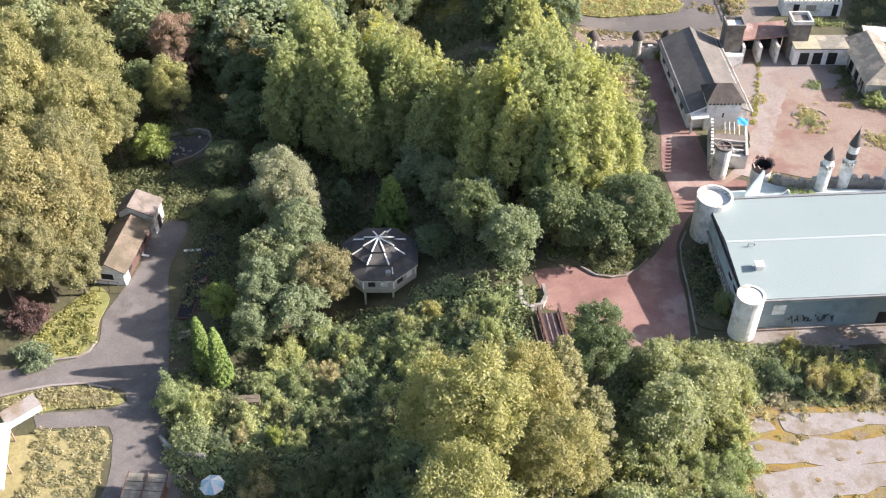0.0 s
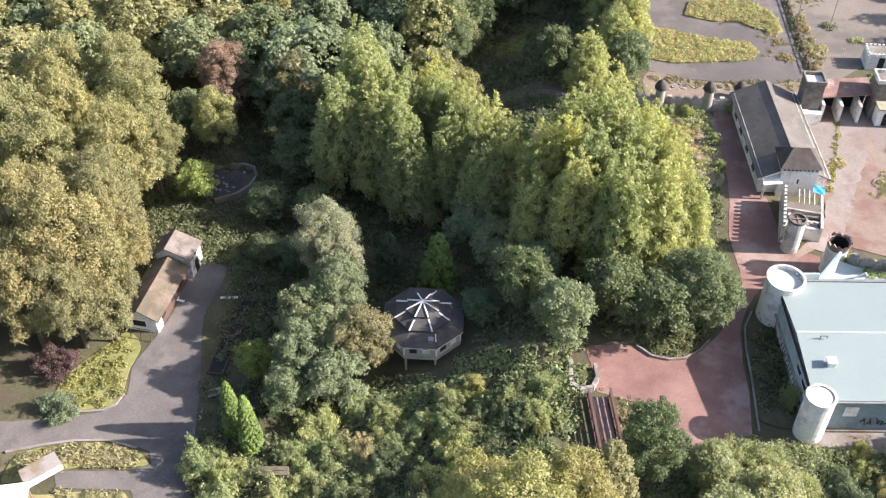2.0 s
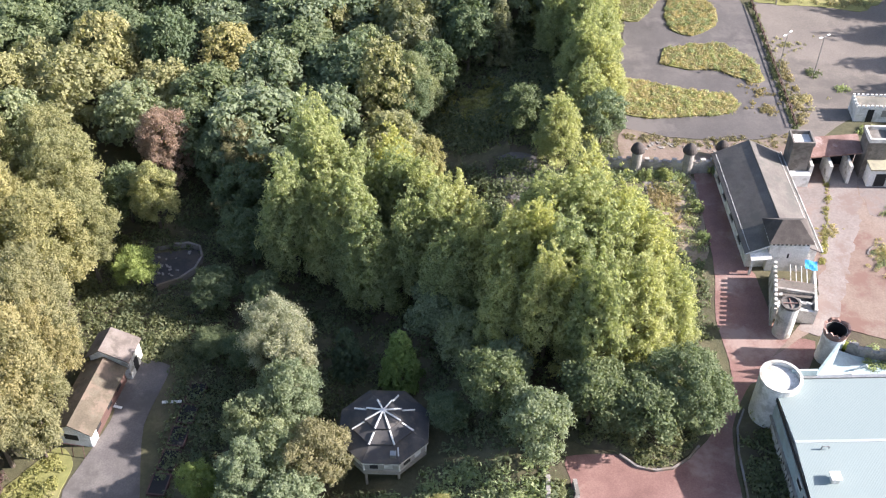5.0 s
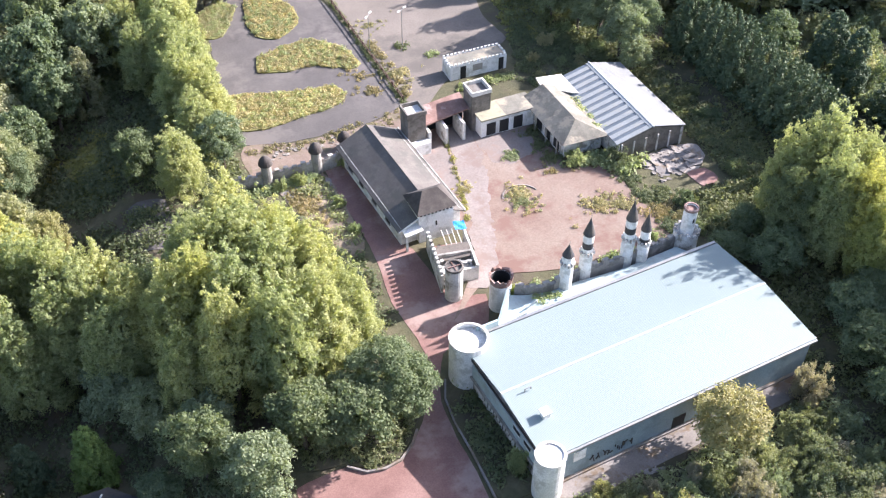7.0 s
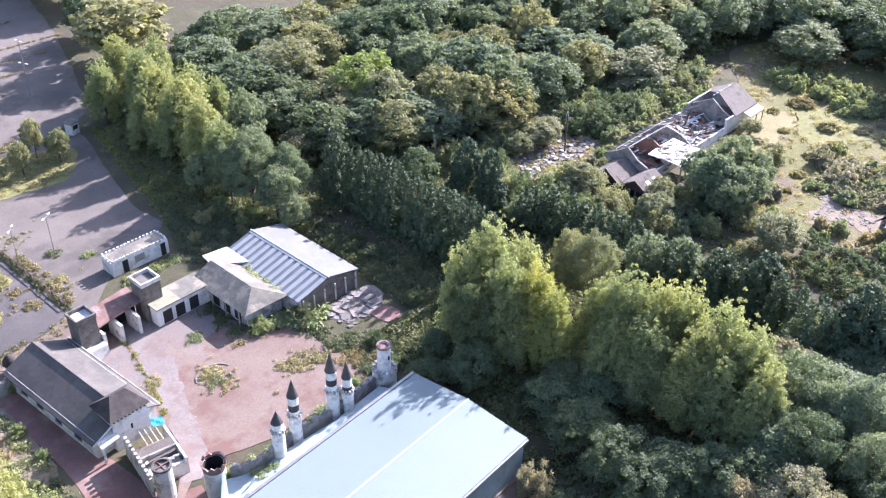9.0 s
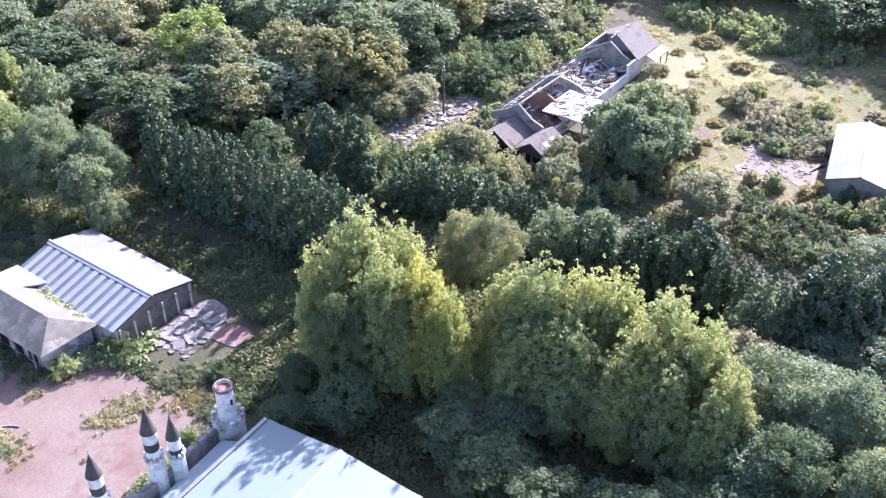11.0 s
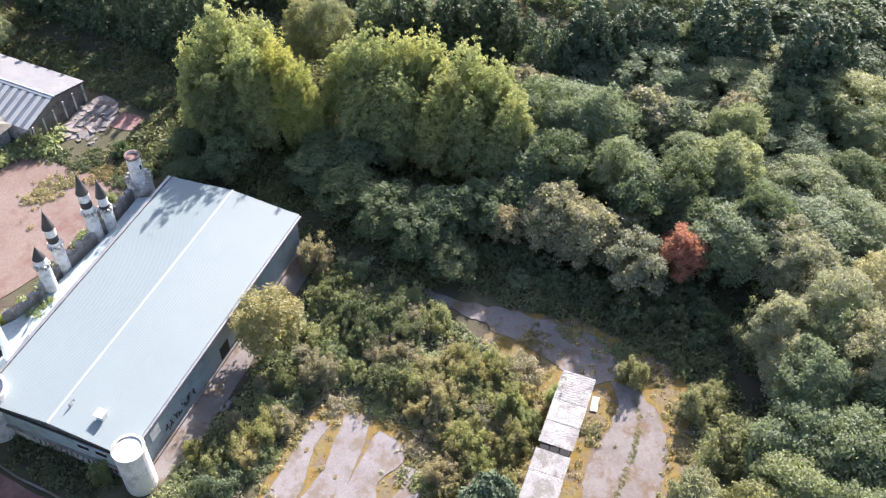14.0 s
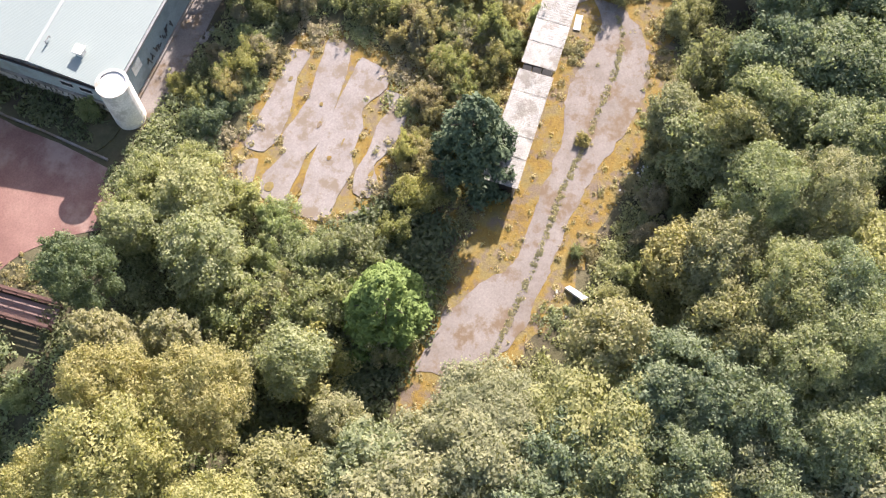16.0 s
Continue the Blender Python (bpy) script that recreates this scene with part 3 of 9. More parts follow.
def crown_clumps(kind, rng):
    out = []
    if kind == 'poplar':      # 18 m high, 8 m wide: many pointed leaders close together, flanks leafy far down
        for k in range(46):
            a, q = k * 2.39996 + rng.uniform(-0.4, 0.4), math.sqrt((k + 0.5) / 46) * rng.uniform(0.82, 1.12)
            top = 17.6 * (1 - 0.42 * q ** 2.0) * rng.uniform(0.84, 1.0)
            foot = top * rng.uniform(0.45, 0.65) if k < 24 else rng.uniform(1.5, 5.0)
            n = int((top - foot) / 0.62) + 2
            wob = rng.uniform(0, 6.283)
            for i in range(n):
                t = i / (n - 1)
                z = foot + (top - foot) * t
                rad = 3.4 * q * (0.8 + 0.2 * math.sin(min(1.0, z / top + 0.15) * 2.4)) - 0.5 * t * t * q
                s = (0.16 + 0.5 * (1 - t) ** 0.7) * rng.uniform(0.7, 1.25) if z > top - 4.0 else rng.uniform(0.35, 0.75)
                out.append((rad * math.cos(a) + 0.35 * math.sin(wob + z) + rng.normal() * 0.34, rad * math.sin(a) + 0.35 * math.cos(wob + z * 1.3) + rng.normal() * 0.34, z + rng.normal() * 0.25, s, s, s * rng.uniform(1.1, 1.7)))
    elif kind in ('broad', 'small'):  # 12 m high, 10 m wide: a domed crown of rounded boughs with gaps between them
        n = 40 if kind == 'small' else 84
        lobes = [(rng.normal(size=3), rng.uniform(0.12, 0.32)) for _ in range(7)]
        for k in range(n):
            z = 1 - (k + 0.5) / n * 1.6
            a = k * 2.39996 + rng.uniform(-0.5, 0.5)
            h = math.sqrt(max(0.0, 1 - z * z))
            d = np.array([h * math.cos(a), h * math.sin(a), z])
            swell = min(1.08, 0.72 + sum(w * max(0.0, float(d @ v) / float(np.linalg.norm(v))) ** 2 for v, w in lobes)) + rng.uniform(-0.15, 0.08)
            s = rng.uniform(0.5, 1.15) * (1.35 if n == 40 else 1.0)
            p = (d[0] * 3.9 * swell, d[1] * 3.9 * swell, 6.3 + d[2] * 4.6 * swell)
            out.append((*p, s, s, s * rng.uniform(0.7, 0.95)))
            for _ in range(2):
                e = rng.normal(size=3)
                e /= np.linalg.norm(e)
                q = s * rng.uniform(0.3, 0.55)
                out.append((p[0] + e[0] * s, p[1] + e[1] * s, p[2] + abs(e[2]) * s * 0.8, q, q, q * 0.85))
        for k in range(10):
            out.append((rng.uniform(-2.0, 2.0), rng.uniform(-2.0, 2.0), rng.uniform(3.5, 8), 1.2, 1.2, 1.0))
    elif kind == 'conifer':   # 12 m high, 6 m wide
        for k in range(190):
            z = rng.uniform(0.0, 0.985)
            rad = 2.7 * (1 - z) ** 0.5 * rng.uniform(0.72, 1.05) * (1 + 0.12 * math.sin(k * 1.7))
            a = rng.uniform(0, 6.283)
            s = 0.24 + 0.3 * (1 - z)
            out.append((rad * math.cos(a), rad * math.sin(a), 0.5 + z * 11.4, s, s, s * 1.7))
        out.append((0, 0, 5, 1.0, 1.0, 4.0))
    elif kind == 'cypress':   # 8 m high, 3 m wide, close and smooth
        for k in range(150):
            z = (k + 0.5) / 150
            rad = 1.22 * (1 - z) ** 0.62 * min(1.0, 0.72 + z * 1.6) * rng.uniform(0.9, 1.0)
            out.append((rad * math.cos(k * 2.39996), rad * math.sin(k * 2.39996), 0.3 + z * 7.4, 0.24, 0.24, 0.42))
    else:                     # bush: 3 m high, 5 m wide: stems with sprays, some standing out
        for k in range(30):
            a, q = rng.uniform(0, 6.283), math.sqrt(rng.uniform(0, 1))
            top = (2.3 * (1 - 0.6 * q * q)) * rng.uniform(0.55, 1.2)
            for i in range(4):
                t = (i + 0.6) / 4
                s = rng.uniform(0.28, 0.55) * (1.25 - 0.5 * t)
                out.append((2.2 * q * (0.8 + 0.25 * t) * math.cos(a) + rng.normal() * 0.3, 2.1 * q * (0.8 + 0.25 * t) * math.sin(a) + rng.normal() * 0.3, 0.15 + top * t, s, s, s * 1.05))
    return out


def trunk_mesh(kind, rng):
    bm = bmesh.new()
    h, r = {'poplar': (11.0, 0.32), 'broad': (6.0, 0.34), 'conifer': (9.5, 0.22), 'cypress': (6.0, 0.14), 'bush': (1.2, 0.09)}[kind]
    bend = [(rng.uniform(-0.02, 0.02) * h, rng.uniform(-0.02, 0.02) * h) for _ in range(3)]
    last = (0, 0, -0.4)
    for k in range(3):
        nxt = (bend[k][0], bend[k][1], h * (k + 1) / 3)
        tube(bm, last, nxt, r * (1 - k * 0.28), r * (1 - (k + 1) * 0.28), 7)
        last = nxt
    for k in range(7 if kind != 'cypress' else 3):
        a, z = rng.uniform(0, 6.283), h * rng.uniform(0.35, 0.95)
        ln = {'poplar': 1.8, 'broad': 3.6, 'conifer': 1.8, 'cypress': 0.6, 'bush': 1.3}[kind]
        tube(bm, (0, 0, z), (ln * math.cos(a), ln * math.sin(a), z + ln * (1.1 if kind in ('poplar', 'bush') else 0.5)), r * 0.35, r * 0.08, 5)
    me = bpy.data.meshes.new("trunk")
    bm.to_mesh(me)
    bm.free()
    me.materials.append(M['bark'])
    return me


SIZE = {'poplar': (17.8, 8.2), 'broad': (12.0, 9.6), 'conifer': (12.4, 5.8), 'cypress': (8.0, 2.9), 'bush': (3.0, 5.4)}
LEAVES = {'poplar': (40000, 0.205, 0.35), 'broad': (27000, 0.225, 0.0), 'conifer': (18000, 0.22, 0.7), 'cypress': (12000, 0.15, 0.8), 'bush': (9500, 0.15, 0.25)}
tree_rng = np.random.default_rng(11)
CROWN, TRUNK = {}, {}
for kind in SIZE:
    n_leaf, s_leaf, up_leaf = LEAVES[kind]
    CROWN[kind] = [leaf_soup("crown", crown_clumps(kind, tree_rng), n_leaf, s_leaf, tree_rng, upright=up_leaf, shell=(0.7, 1.05) if kind == 'cypress' else None) for _ in range(4 if kind in ('broad', 'poplar') else 3)]
    TRUNK[kind] = [trunk_mesh(kind, tree_rng) for _ in range(2)]
    if kind == 'broad':
        CROWN["big_broad"] = [leaf_soup("crown", crown_clumps(kind, tree_rng), 42000, 0.17, tree_rng) for _ in range(3)]
    if kind == 'broad':
        CROWN["small_broad"] = [leaf_soup("crown", crown_clumps('small', tree_rng), 13000, 0.33, tree_rng) for _ in range(4)]
        CROWN["farther_broad"] = [leaf_soup("crown", crown_clumps(kind, tree_rng), 3000, 0.7, tree_rng) for _ in range(3)]
    if kind in ('broad', 'bush'):
        CROWN["far_" + kind] = [leaf_soup("crown", crown_clumps(kind, tree_rng), n_leaf // 3, s_leaf * 1.75, tree_rng, upright=up_leaf) for _ in range(4)]
for some in CROWN.values():
    for me in some:
        me.materials.append(LEAF['green'])
TONE = {'poplar': "yellow-green", 'yellowpoplar': "yellowing", 'gold': "golden autumn", 'olive': "olive-green", 'green': "mid-green", 'dark': "dark green", 'pale': "pale grey-green",
        'willow': "silvery grey-green", 'grey': "silver-leaved", 'weeping': "yellowish weeping", 'brown': "browning autumn", 'tan': "tan, half-bare", 'russet': "dull brown-green", 'red': "reddish-brown", 'flame': "bright orange-red",
        'purple': "dark purple-leaved", 'lime': "bright lime-green", 'yellowgreen': "yellow-green", 'ochre': "ochre-green", 'scrub': "grey-green scrub", 'thicket': "light green", 'darkshadethicket': "shade-toned dark green",
        'straw': "straw-coloured", 'drygrass': "dry brownish", 'conifer': "dark green", 'brightconifer': "bright green"}
NOUN = {'poplar': ("tall poplar tree with upright branches", "tree", "poplar_tree"), 'broad': ("broadleaf tree with a rounded uneven crown", "tree", "tree"), 'conifer': ("dense conifer tree tapering to its top", "tree", "conifer_tree"),
        'cypress': ("narrow columnar cypress", "tree", "cypress_tree"), 'bush': ("leafy bush growing from rough ground", "bush", "bush")}


def tree(kind, tone, x, y, h, w=None):
    h0, w0 = SIZE[kind]
    w = w or w0 * h / h0
    noun, cat, name = NOUN[kind]
    top = thing(name, x, y, None, tree_rng.uniform(0, 360), TONE[tone] + " " + noun, cat, "wood of trees" if kind != 'bush' else "scrub bushes")
    top.scale = (w / w0 * tree_rng.uniform(0.88, 1.12), w / w0 * tree_rng.uniform(0.88, 1.12), h / h0)
    lod = kind
    if kind in ('broad', 'bush') and (x > 95 or y > 150):
        lod = "far_" + kind
    elif kind == 'broad' and (h > 12.4 or w > 10.5):
        lod = "big_broad"
    elif kind == 'broad' and h < 10.5 and w < 8.6:
        lod = "small_broad"
    meshes = CROWN[lod]
    crown = link_mesh("crown", meshes[int(tree_rng.integers(len(meshes)))], None, top)
    crown.material_slots[0].link = 'OBJECT'
    crown.material_slots[0].material = LEAF[tone]
    link_mesh("trunk", TRUNK[kind][int(tree_rng.integers(2))], None, top)
    return top


def tufts(name, poly, count, size, tone, label, seed, lift=0.0, tall=1.0, holes=()):
    """Grass and low herbs over an area, as one growth."""
    rng = np.random.default_rng(seed)
    xs, ys = [p[0] for p in poly], [p[1] for p in poly]
    clumps = []
    while len(clumps) < count:
        x, y = rng.uniform(min(xs), max(xs)), rng.uniform(min(ys), max(ys))
        if inside(x, y, poly) and not any(inside(x, y, h) for h in holes):
            s = size * rng.uniform(0.5, 1.5)
            clumps.append((x, y, ground_z(x, y) + lift + s * 0.15, s, s, s * 0.6 * tall))
    me = leaf_soup(name, clumps, count * 26, size * 0.52, rng, upright=0.8)
    ob = link_mesh(name, me, LEAF[tone])
    return tagged(ob, label, "grass", "", "stuff")


def thicket(poly, count, tones, hs, seed, wide=(1.0, 1.6), gap=1.5, holes=(), joined=False):
    """Single bushes strewn over an area."""
    rng = np.random.default_rng(seed)
    xs, ys = [p[0] for p in poly], [p[1] for p in poly]
    got, clumps = [], {}
    for _ in range(count * 30):
        x, y = rng.uniform(min(xs), max(xs)), rng.uniform(min(ys), max(ys))
        if len(got) < count and inside(x, y, poly) and not any(inside(x, y, h) for h in holes) and all((x - a) ** 2 + (y - b) ** 2 > gap * gap for a, b in got):
            got.append((x, y))
            h = rng.uniform(*hs)
            tone, w = tones[int(rng.integers(len(tones)))], h * rng.uniform(*wide)
            if not joined:
                tree('bush', tone, x, y, h, w)
                continue
            clumps.setdefault(tone, []).extend((x + cx * w / 5.4, y + cy * w / 5.4, ground_z(x, y) + cz * h / 3.0, rx * w / 5.4, ry * w / 5.4, rz * h / 3.0) for cx, cy, cz, rx, ry, rz in crown_clumps('bush', rng))
    if clumps:
        top = thing("thicket", xs[0], ys[0], 0, 0, "tangled thicket of mixed bushes on rough ground", "thicket", "", "stuff")
        for tone, some in clumps.items():
            ob = link_mesh("foliage", leaf_soup("foliage", some, len(some) * 26, 0.3, rng, upright=0.25), LEAF[tone], top)
            ob.matrix_parent_inverse = Matrix.Translation((-xs[0], -ys[0], 0))
            ob["kind"] = "stuff"


def weed_patch(name, cx, cy, r, count, size, tone, label, seed, lift=0.08, tall=1.2):
    """Weeds that thin out towards a ragged edge."""
    rng = np.random.default_rng(seed)
    clumps = []
    for _ in range(count):
        d, a = abs(rng.normal()) * 0.55 * r, rng.uniform(0, 6.283)
        k = 1 + 0.35 * math.sin(a * 2 + seed) + 0.2 * math.sin(a * 5 + seed * 2)
        s = size * rng.uniform(0.5, 1.3)
        x, y = cx + d * k * math.cos(a), cy + d * k * math.sin(a)
        clumps.append((x, y, ground_z(x, y) + lift + s * 0.1, s, s, s * 0.6 * tall))
    me = leaf_soup(name, clumps, count * 22, size * 0.5, rng, upright=1.0)
    tagged(link_mesh(name, me, LEAF[tone]), label, "weeds", "", "stuff")

# ---- ground ----
def ground_sheet():
    xs = [-2500, -900, -400, -200, -100, -60, -34, RAMP_FOOT, -6, 0, RAMP_TOP, 20, 40, 60, 80, 100, 130, 160, 200, 300, 500, 1000, 2500]
    ys = [-2500, -800, -300, -100, 0, 30, 60, 90, 120, 150, 180, 220, 260, 320, 400, 600, 1000, 2500]
    me = bpy.data.meshes.new("ground")
    verts = [(x, y, ground_z(x, y)) for y in ys for x in xs]
    n = len(xs)
    faces = [(j * n + i, j * n + i + 1, (j + 1) * n + i + 1, (j + 1) * n + i) for j in range(len(ys) - 1) for i in range(n - 1)]
    me.from_pydata(verts, [], faces)
    tagged(link_mesh("ground", me, M['ground']), "rough green and brown woodland ground", "ground", "", "structure")


ground_sheet()
KART = [(26, 180), (24.8, 170), (22.5, 156), (20.8, 148), (21.5, 143), (30, 140.5), (40, 140.6), (45.6, 142.8), (46, 152), (45.8, 165), (44.6, 178), (38, 184), (31, 184)]
BEDS = {
    "a": [(29.2, 159.2), (30.4, 163), (35, 164.3), (39.6, 164.6), (43.4, 160), (44, 155), (42, 154.2), (37.3, 157.6), (33, 157.4)],
    "b": [(22.4, 155.4), (20.9, 150.5), (21.2, 146.4), (26, 144.9), (33, 145.7), (37.4, 146.3), (39.2, 148.4), (38.4, 151.2), (34, 151.8), (29, 153)],
    "c": [(33.2, 180), (31.6, 173), (32.2, 168.5), (35, 166.8), (39.3, 170), (40, 175), (38, 179.5)],
    "d": [(24.6, 178), (24.4, 171.5), (27, 171), (29, 174), (31.3, 179), (29, 182)],
}
FORE = [(46.6, 141.5), (54, 145.4), (62, 149.5), (67.6, 152.5), (67.4, 160), (70.5, 173), (74.5, 189), (66, 190.5), (60, 177), (50, 178), (46.4, 178)]
PARK = [(28, 199), (49, 192.5), (66, 191.5), (79.5, 195), (88, 215), (97, 241), (104, 275), (84, 282), (66, 268), (40, 246), (20, 232), (8, 215)]
COURT = [(34.5, 101), (39.2, 104.6), (43, 105.6), (50, 103.4), (57, 103.2), (65.5, 103.4), (65.4, 113), (66, 118), (61.4, 123.2), (59, 127.5), (60, 131), (53, 131.4), (52.5, 140), (45, 140), (44.4, 131), (42.6, 130.6), (42.6, 117.6), (42.0, 110.5), (40.2, 107.8), (37.4, 104.4)]
RED = [(30.5, 134), (30.4, 116), (29.2, 106.6), (29.6, 98), (26.6, 91), (24.4, 88.4), (21.4, 86.2), (19, 85.8), (16.4, 87.6), (11, 87.2), (11.2, 84.5), (11.7, 80.7), (13.4, 80.3), (16.8, 79), (20, 76), (23.5, 71.5), (27, 73.5), (27.9, 80.4), (28, 86.4), (28.4, 91.2), (31.4, 97.2), (37.5, 98.6), (39.8, 103.6), (36, 104.6), (35, 114), (34, 116), (33.7, 134)]
ROADW = [(-34.2, 103), (-35.2, 94.3), (-33.2, 84), (-32, 77), (-30.2, 67), (-27.5, 62), (-29, 50), (-37, 50), (-35.6, 62), (-36, 66), (-37, 69.2), (-45, 69.0), (-46, 71), (-44, 71.2), (-38, 71.6), (-35.8, 72.6), (-36.4, 74.2), (-41.3, 75.5), (-46.3, 75), (-50.4, 73.6), (-66, 70), (-67, 76), (-51.7, 77.3), (-43, 79.2), (-41.2, 81.7), (-41.7, 85.5), (-40.4, 90), (-39.0, 96), (-40.6, 103)]
MOSSY = [(22, 42.4), (16.8, 42.2), (17.6, 38.0), (21.6, 34.6), (26, 33.4), (30.4, 31.6), (36, 31.6), (41.7, 30.8), (50.0, 30.4), (57.6, 30.6), (63, 31.6), (67.6, 34.4), (68.6, 40), (69.4, 46), (67, 54), (64, 54.6), (60, 52.5), (55, 51), (50, 55), (49.6, 62), (46.6, 66.8), (35, 66.2), (30, 65), (29, 57), (31.4, 49), (34, 47), (33, 43.5)]
SLABS = {
    "a": [(46.2, 65.8), (46.2, 64.1), (43.3, 64.0), (39.5, 63.1), (37.1, 62.8), (34.8, 63.4), (34.5, 65.2), (35.7, 65.6), (39.9, 65.4), (43.5, 65.8)],
    "b": [(48.6, 62.9), (48.4, 60.7), (45.1, 59.8), (41.1, 59.3), (37.5, 59.1), (36.0, 59.5), (34.2, 59.5), (32.0, 59.4), (30.1, 58.9), (30.5, 61.6), (32.6, 62.2), (35.1, 61.6), (37.0, 62.4), (38.9, 62.2), (41.4, 62.0), (44.5, 62.4)],
    "c": [(45.9, 59.1), (47.9, 59.0), (47.3, 56.2), (45.5, 55.6), (43.7, 56.4), (42.2, 56.7), (40.7, 55.9), (37.6, 55.6), (36.6, 55.0), (33.9, 55.1), (30.5, 55.1), (30.1, 58.0), (32.2, 58.1), (34.2, 58.5), (37.2, 58.8), (40.7, 59.0), (43.5, 59.1)],
    "d": [(45.3, 55.3), (45.2, 53.0), (42.2, 52.3), (41.2, 52.4), (38.9, 52.6), (37.4, 53.1), (35.3, 51.8), (34.2, 52.3), (34.1, 53.6), (35.7, 54.4), (39.1, 54.3), (41.7, 54.5), (43.6, 54.3)],
    "e": [(32.0, 53.4), (33.4, 51.7), (33.1, 50.8), (31.8, 51.5), (31.3, 53.1)],
    "f": [(32.8, 64.9), (33.8, 63.6), (31.6, 63.0), (31.1, 64.2)],
}
LANE = [(63.4, 40.6), (60.7, 38.6), (58.1, 38.9), (51.9, 39.2), (47.2, 38.0), (40.8, 37.7), (34.0, 37.4), (30.4, 39.5), (26.4, 41.2), (20.6, 41.6), (23, 36.6), (28.5, 34.4), (34.6, 34.2), (39.3, 34.4), (46.0, 33.6), (49.3, 32.7), (55.0, 32.3), (60.1, 33.7), (62.3, 35.8), (63.6, 38.4)]
NORTH = [(66.9, 65.4), (66.4, 58.9), (67.4, 54.1), (68.2, 47), (67.9, 43), (66.2, 40.6), (63.4, 40.2), (62.0, 42.4), (62.5, 45.4), (63.6, 48.4), (64.3, 53.5), (64.9, 57.0), (65.5, 62.6)]
HILL = [(132, 58), (150, 54), (178, 50), (200, 60), (200, 90), (202, 116), (190, 124), (172, 112), (160, 103), (146, 100), (136, 88)]
sheet("kart_track", spread(KART, 1.5, 0.3, 1), M['dark_asphalt'], 0.05, "winding dark asphalt kart track, empty", "road")
for key, outline in BEDS.items():
    sheet("grass_island", spread(outline, 0.9, 0.25, 2), M['meadow'], 0.22, "overgrown grass island on the kart track", "grass bed", 0.35)
sheet("forecourt", spread(FORE, 1.5, 0.25, 3), M['pale_asphalt'], 0.05, "pale worn asphalt forecourt with weeds", "pavement")
sheet("car_park", spread(PARK, 2.5, 0.5, 4), M['pale_asphalt'], 0.06, "wide empty car park of faded asphalt", "car park")
sheet("courtyard", spread(COURT, 1.2, 0.15, 5), M['court'], 0.07, "faded pinkish-red tarmac castle courtyard", "pavement")
sheet("red_road", spread(RED, 1.2, 0.12, 6), M['red_tarmac'], 0.04, "dark red tarmac road and yard", "road")
sheet("west_road", spread(ROADW, 1.2, 0.12, 7), M['asphalt'], 0.05, "cracked grey asphalt road under trees", "road")
sheet("mossy_ground", spread(MOSSY, 0.7, 1.0, 8), M['mossy'], 0.03, "ground covered in orange and yellow moss", "ground")
for step, outline in enumerate(SLABS.values()):
    mid = sum(p[1] for p in outline) / len(outline)
    outline = [(x, mid + (y - mid) * 1.08) for x, y in outline]
    sheet("concrete_slab", spread(outline, 0.4, 0.16, 9), M['slab_concrete'], 0.09 + 0.008 * step, "broken pale concrete slab edged with moss", "slab")
sheet("lane", spread(LANE, 0.5, 0.5, 10), M['lane'], 0.07, "worn pale lane with a mossy middle strip", "road")
sheet("north_lane", spread(NORTH, 0.5, 0.5, 11), M['lane'], 0.08, "grey lane leading into the wood", "road")
sheet("hill_meadow", spread(HILL, 2.5, 1.0, 12), M['hill_grass'], 0.06, "rough sunlit meadow beside the ruin", "meadow")
sheet("dry_meadow", spread([(166.6, 105.2), (171.6, 99.5), (161.5, 96.5), (153.1, 96.8), (152, 103)], 1.0, 0.8, 24), M['straw_grass'], 0.1, "patch of dry yellow grass beside the ruin", "meadow")
sheet("green_meadow", spread([(174.3, 100.7), (176.7, 90.2), (173.7, 84.7), (162.7, 88.5), (162.8, 94.5)], 1.0, 0.8, 25), M['meadow'], 0.1, "patch of green grass on the rise", "meadow")
sheet("far_field", spread([(162, 184), (172, 172), (205, 154), (228, 138), (400, 240), (300, 330), (200, 300), (165, 205)], 5, 2, 13), M['field'], 0.08, "bright green field beyond the wood", "field")
sheet("park_lawn", spread([(8, 262), (30, 244), (46, 253), (64, 270), (60, 300), (20, 300)], 3, 1, 14), M['field'], 0.09, "mown bright green lawn beyond the car park", "lawn")
sheet("clearing", spread([(-1, 152), (3.5, 153), (5, 148.5), (2.5, 145.5), (-1.5, 147)], 1.2, 0.8, 15), M['meadow'], 0.05, "mossy clearing in the dark wood", "clearing")
sheet("pale_pad", spread([(23.4, 132.6), (30.2, 132.0), (30.2, 129.6), (26.4, 128.6), (23.8, 129.6)], 0.8, 0.25, 27), M['concrete'], 0.075, "pale broken concrete pad beside the boundary wall", "pavement")
sheet("track_verge", spread([(21.4, 134.2), (30, 133.9), (37, 135.0), (43.6, 135.6), (46.4, 139.0), (45.6, 142.2), (40, 140.2), (30, 140.0), (21.8, 142.4)], 0.9, 0.4, 28), M['red_soil'], 0.045, "bare reddish verge between the wall and the kart track", "verge")
sheet("bare_bed", spread([(23.6, 133.4), (30, 132.6), (30.2, 118), (28.4, 115.6), (25.4, 117.6), (24, 126)], 0.9, 0.3, 16), M['soil'], 0.05, "bare brown bed with scrub beside the inn", "bed")
sheet("west_island", spread([(-49, 79), (-43, 79.6), (-41.6, 81.6), (-42, 85), (-41.6, 89), (-44, 91), (-49, 84)], 0.8, 0.15, 17), M['meadow'], 0.14, "overgrown bed edged by a pale kerb", "bed")
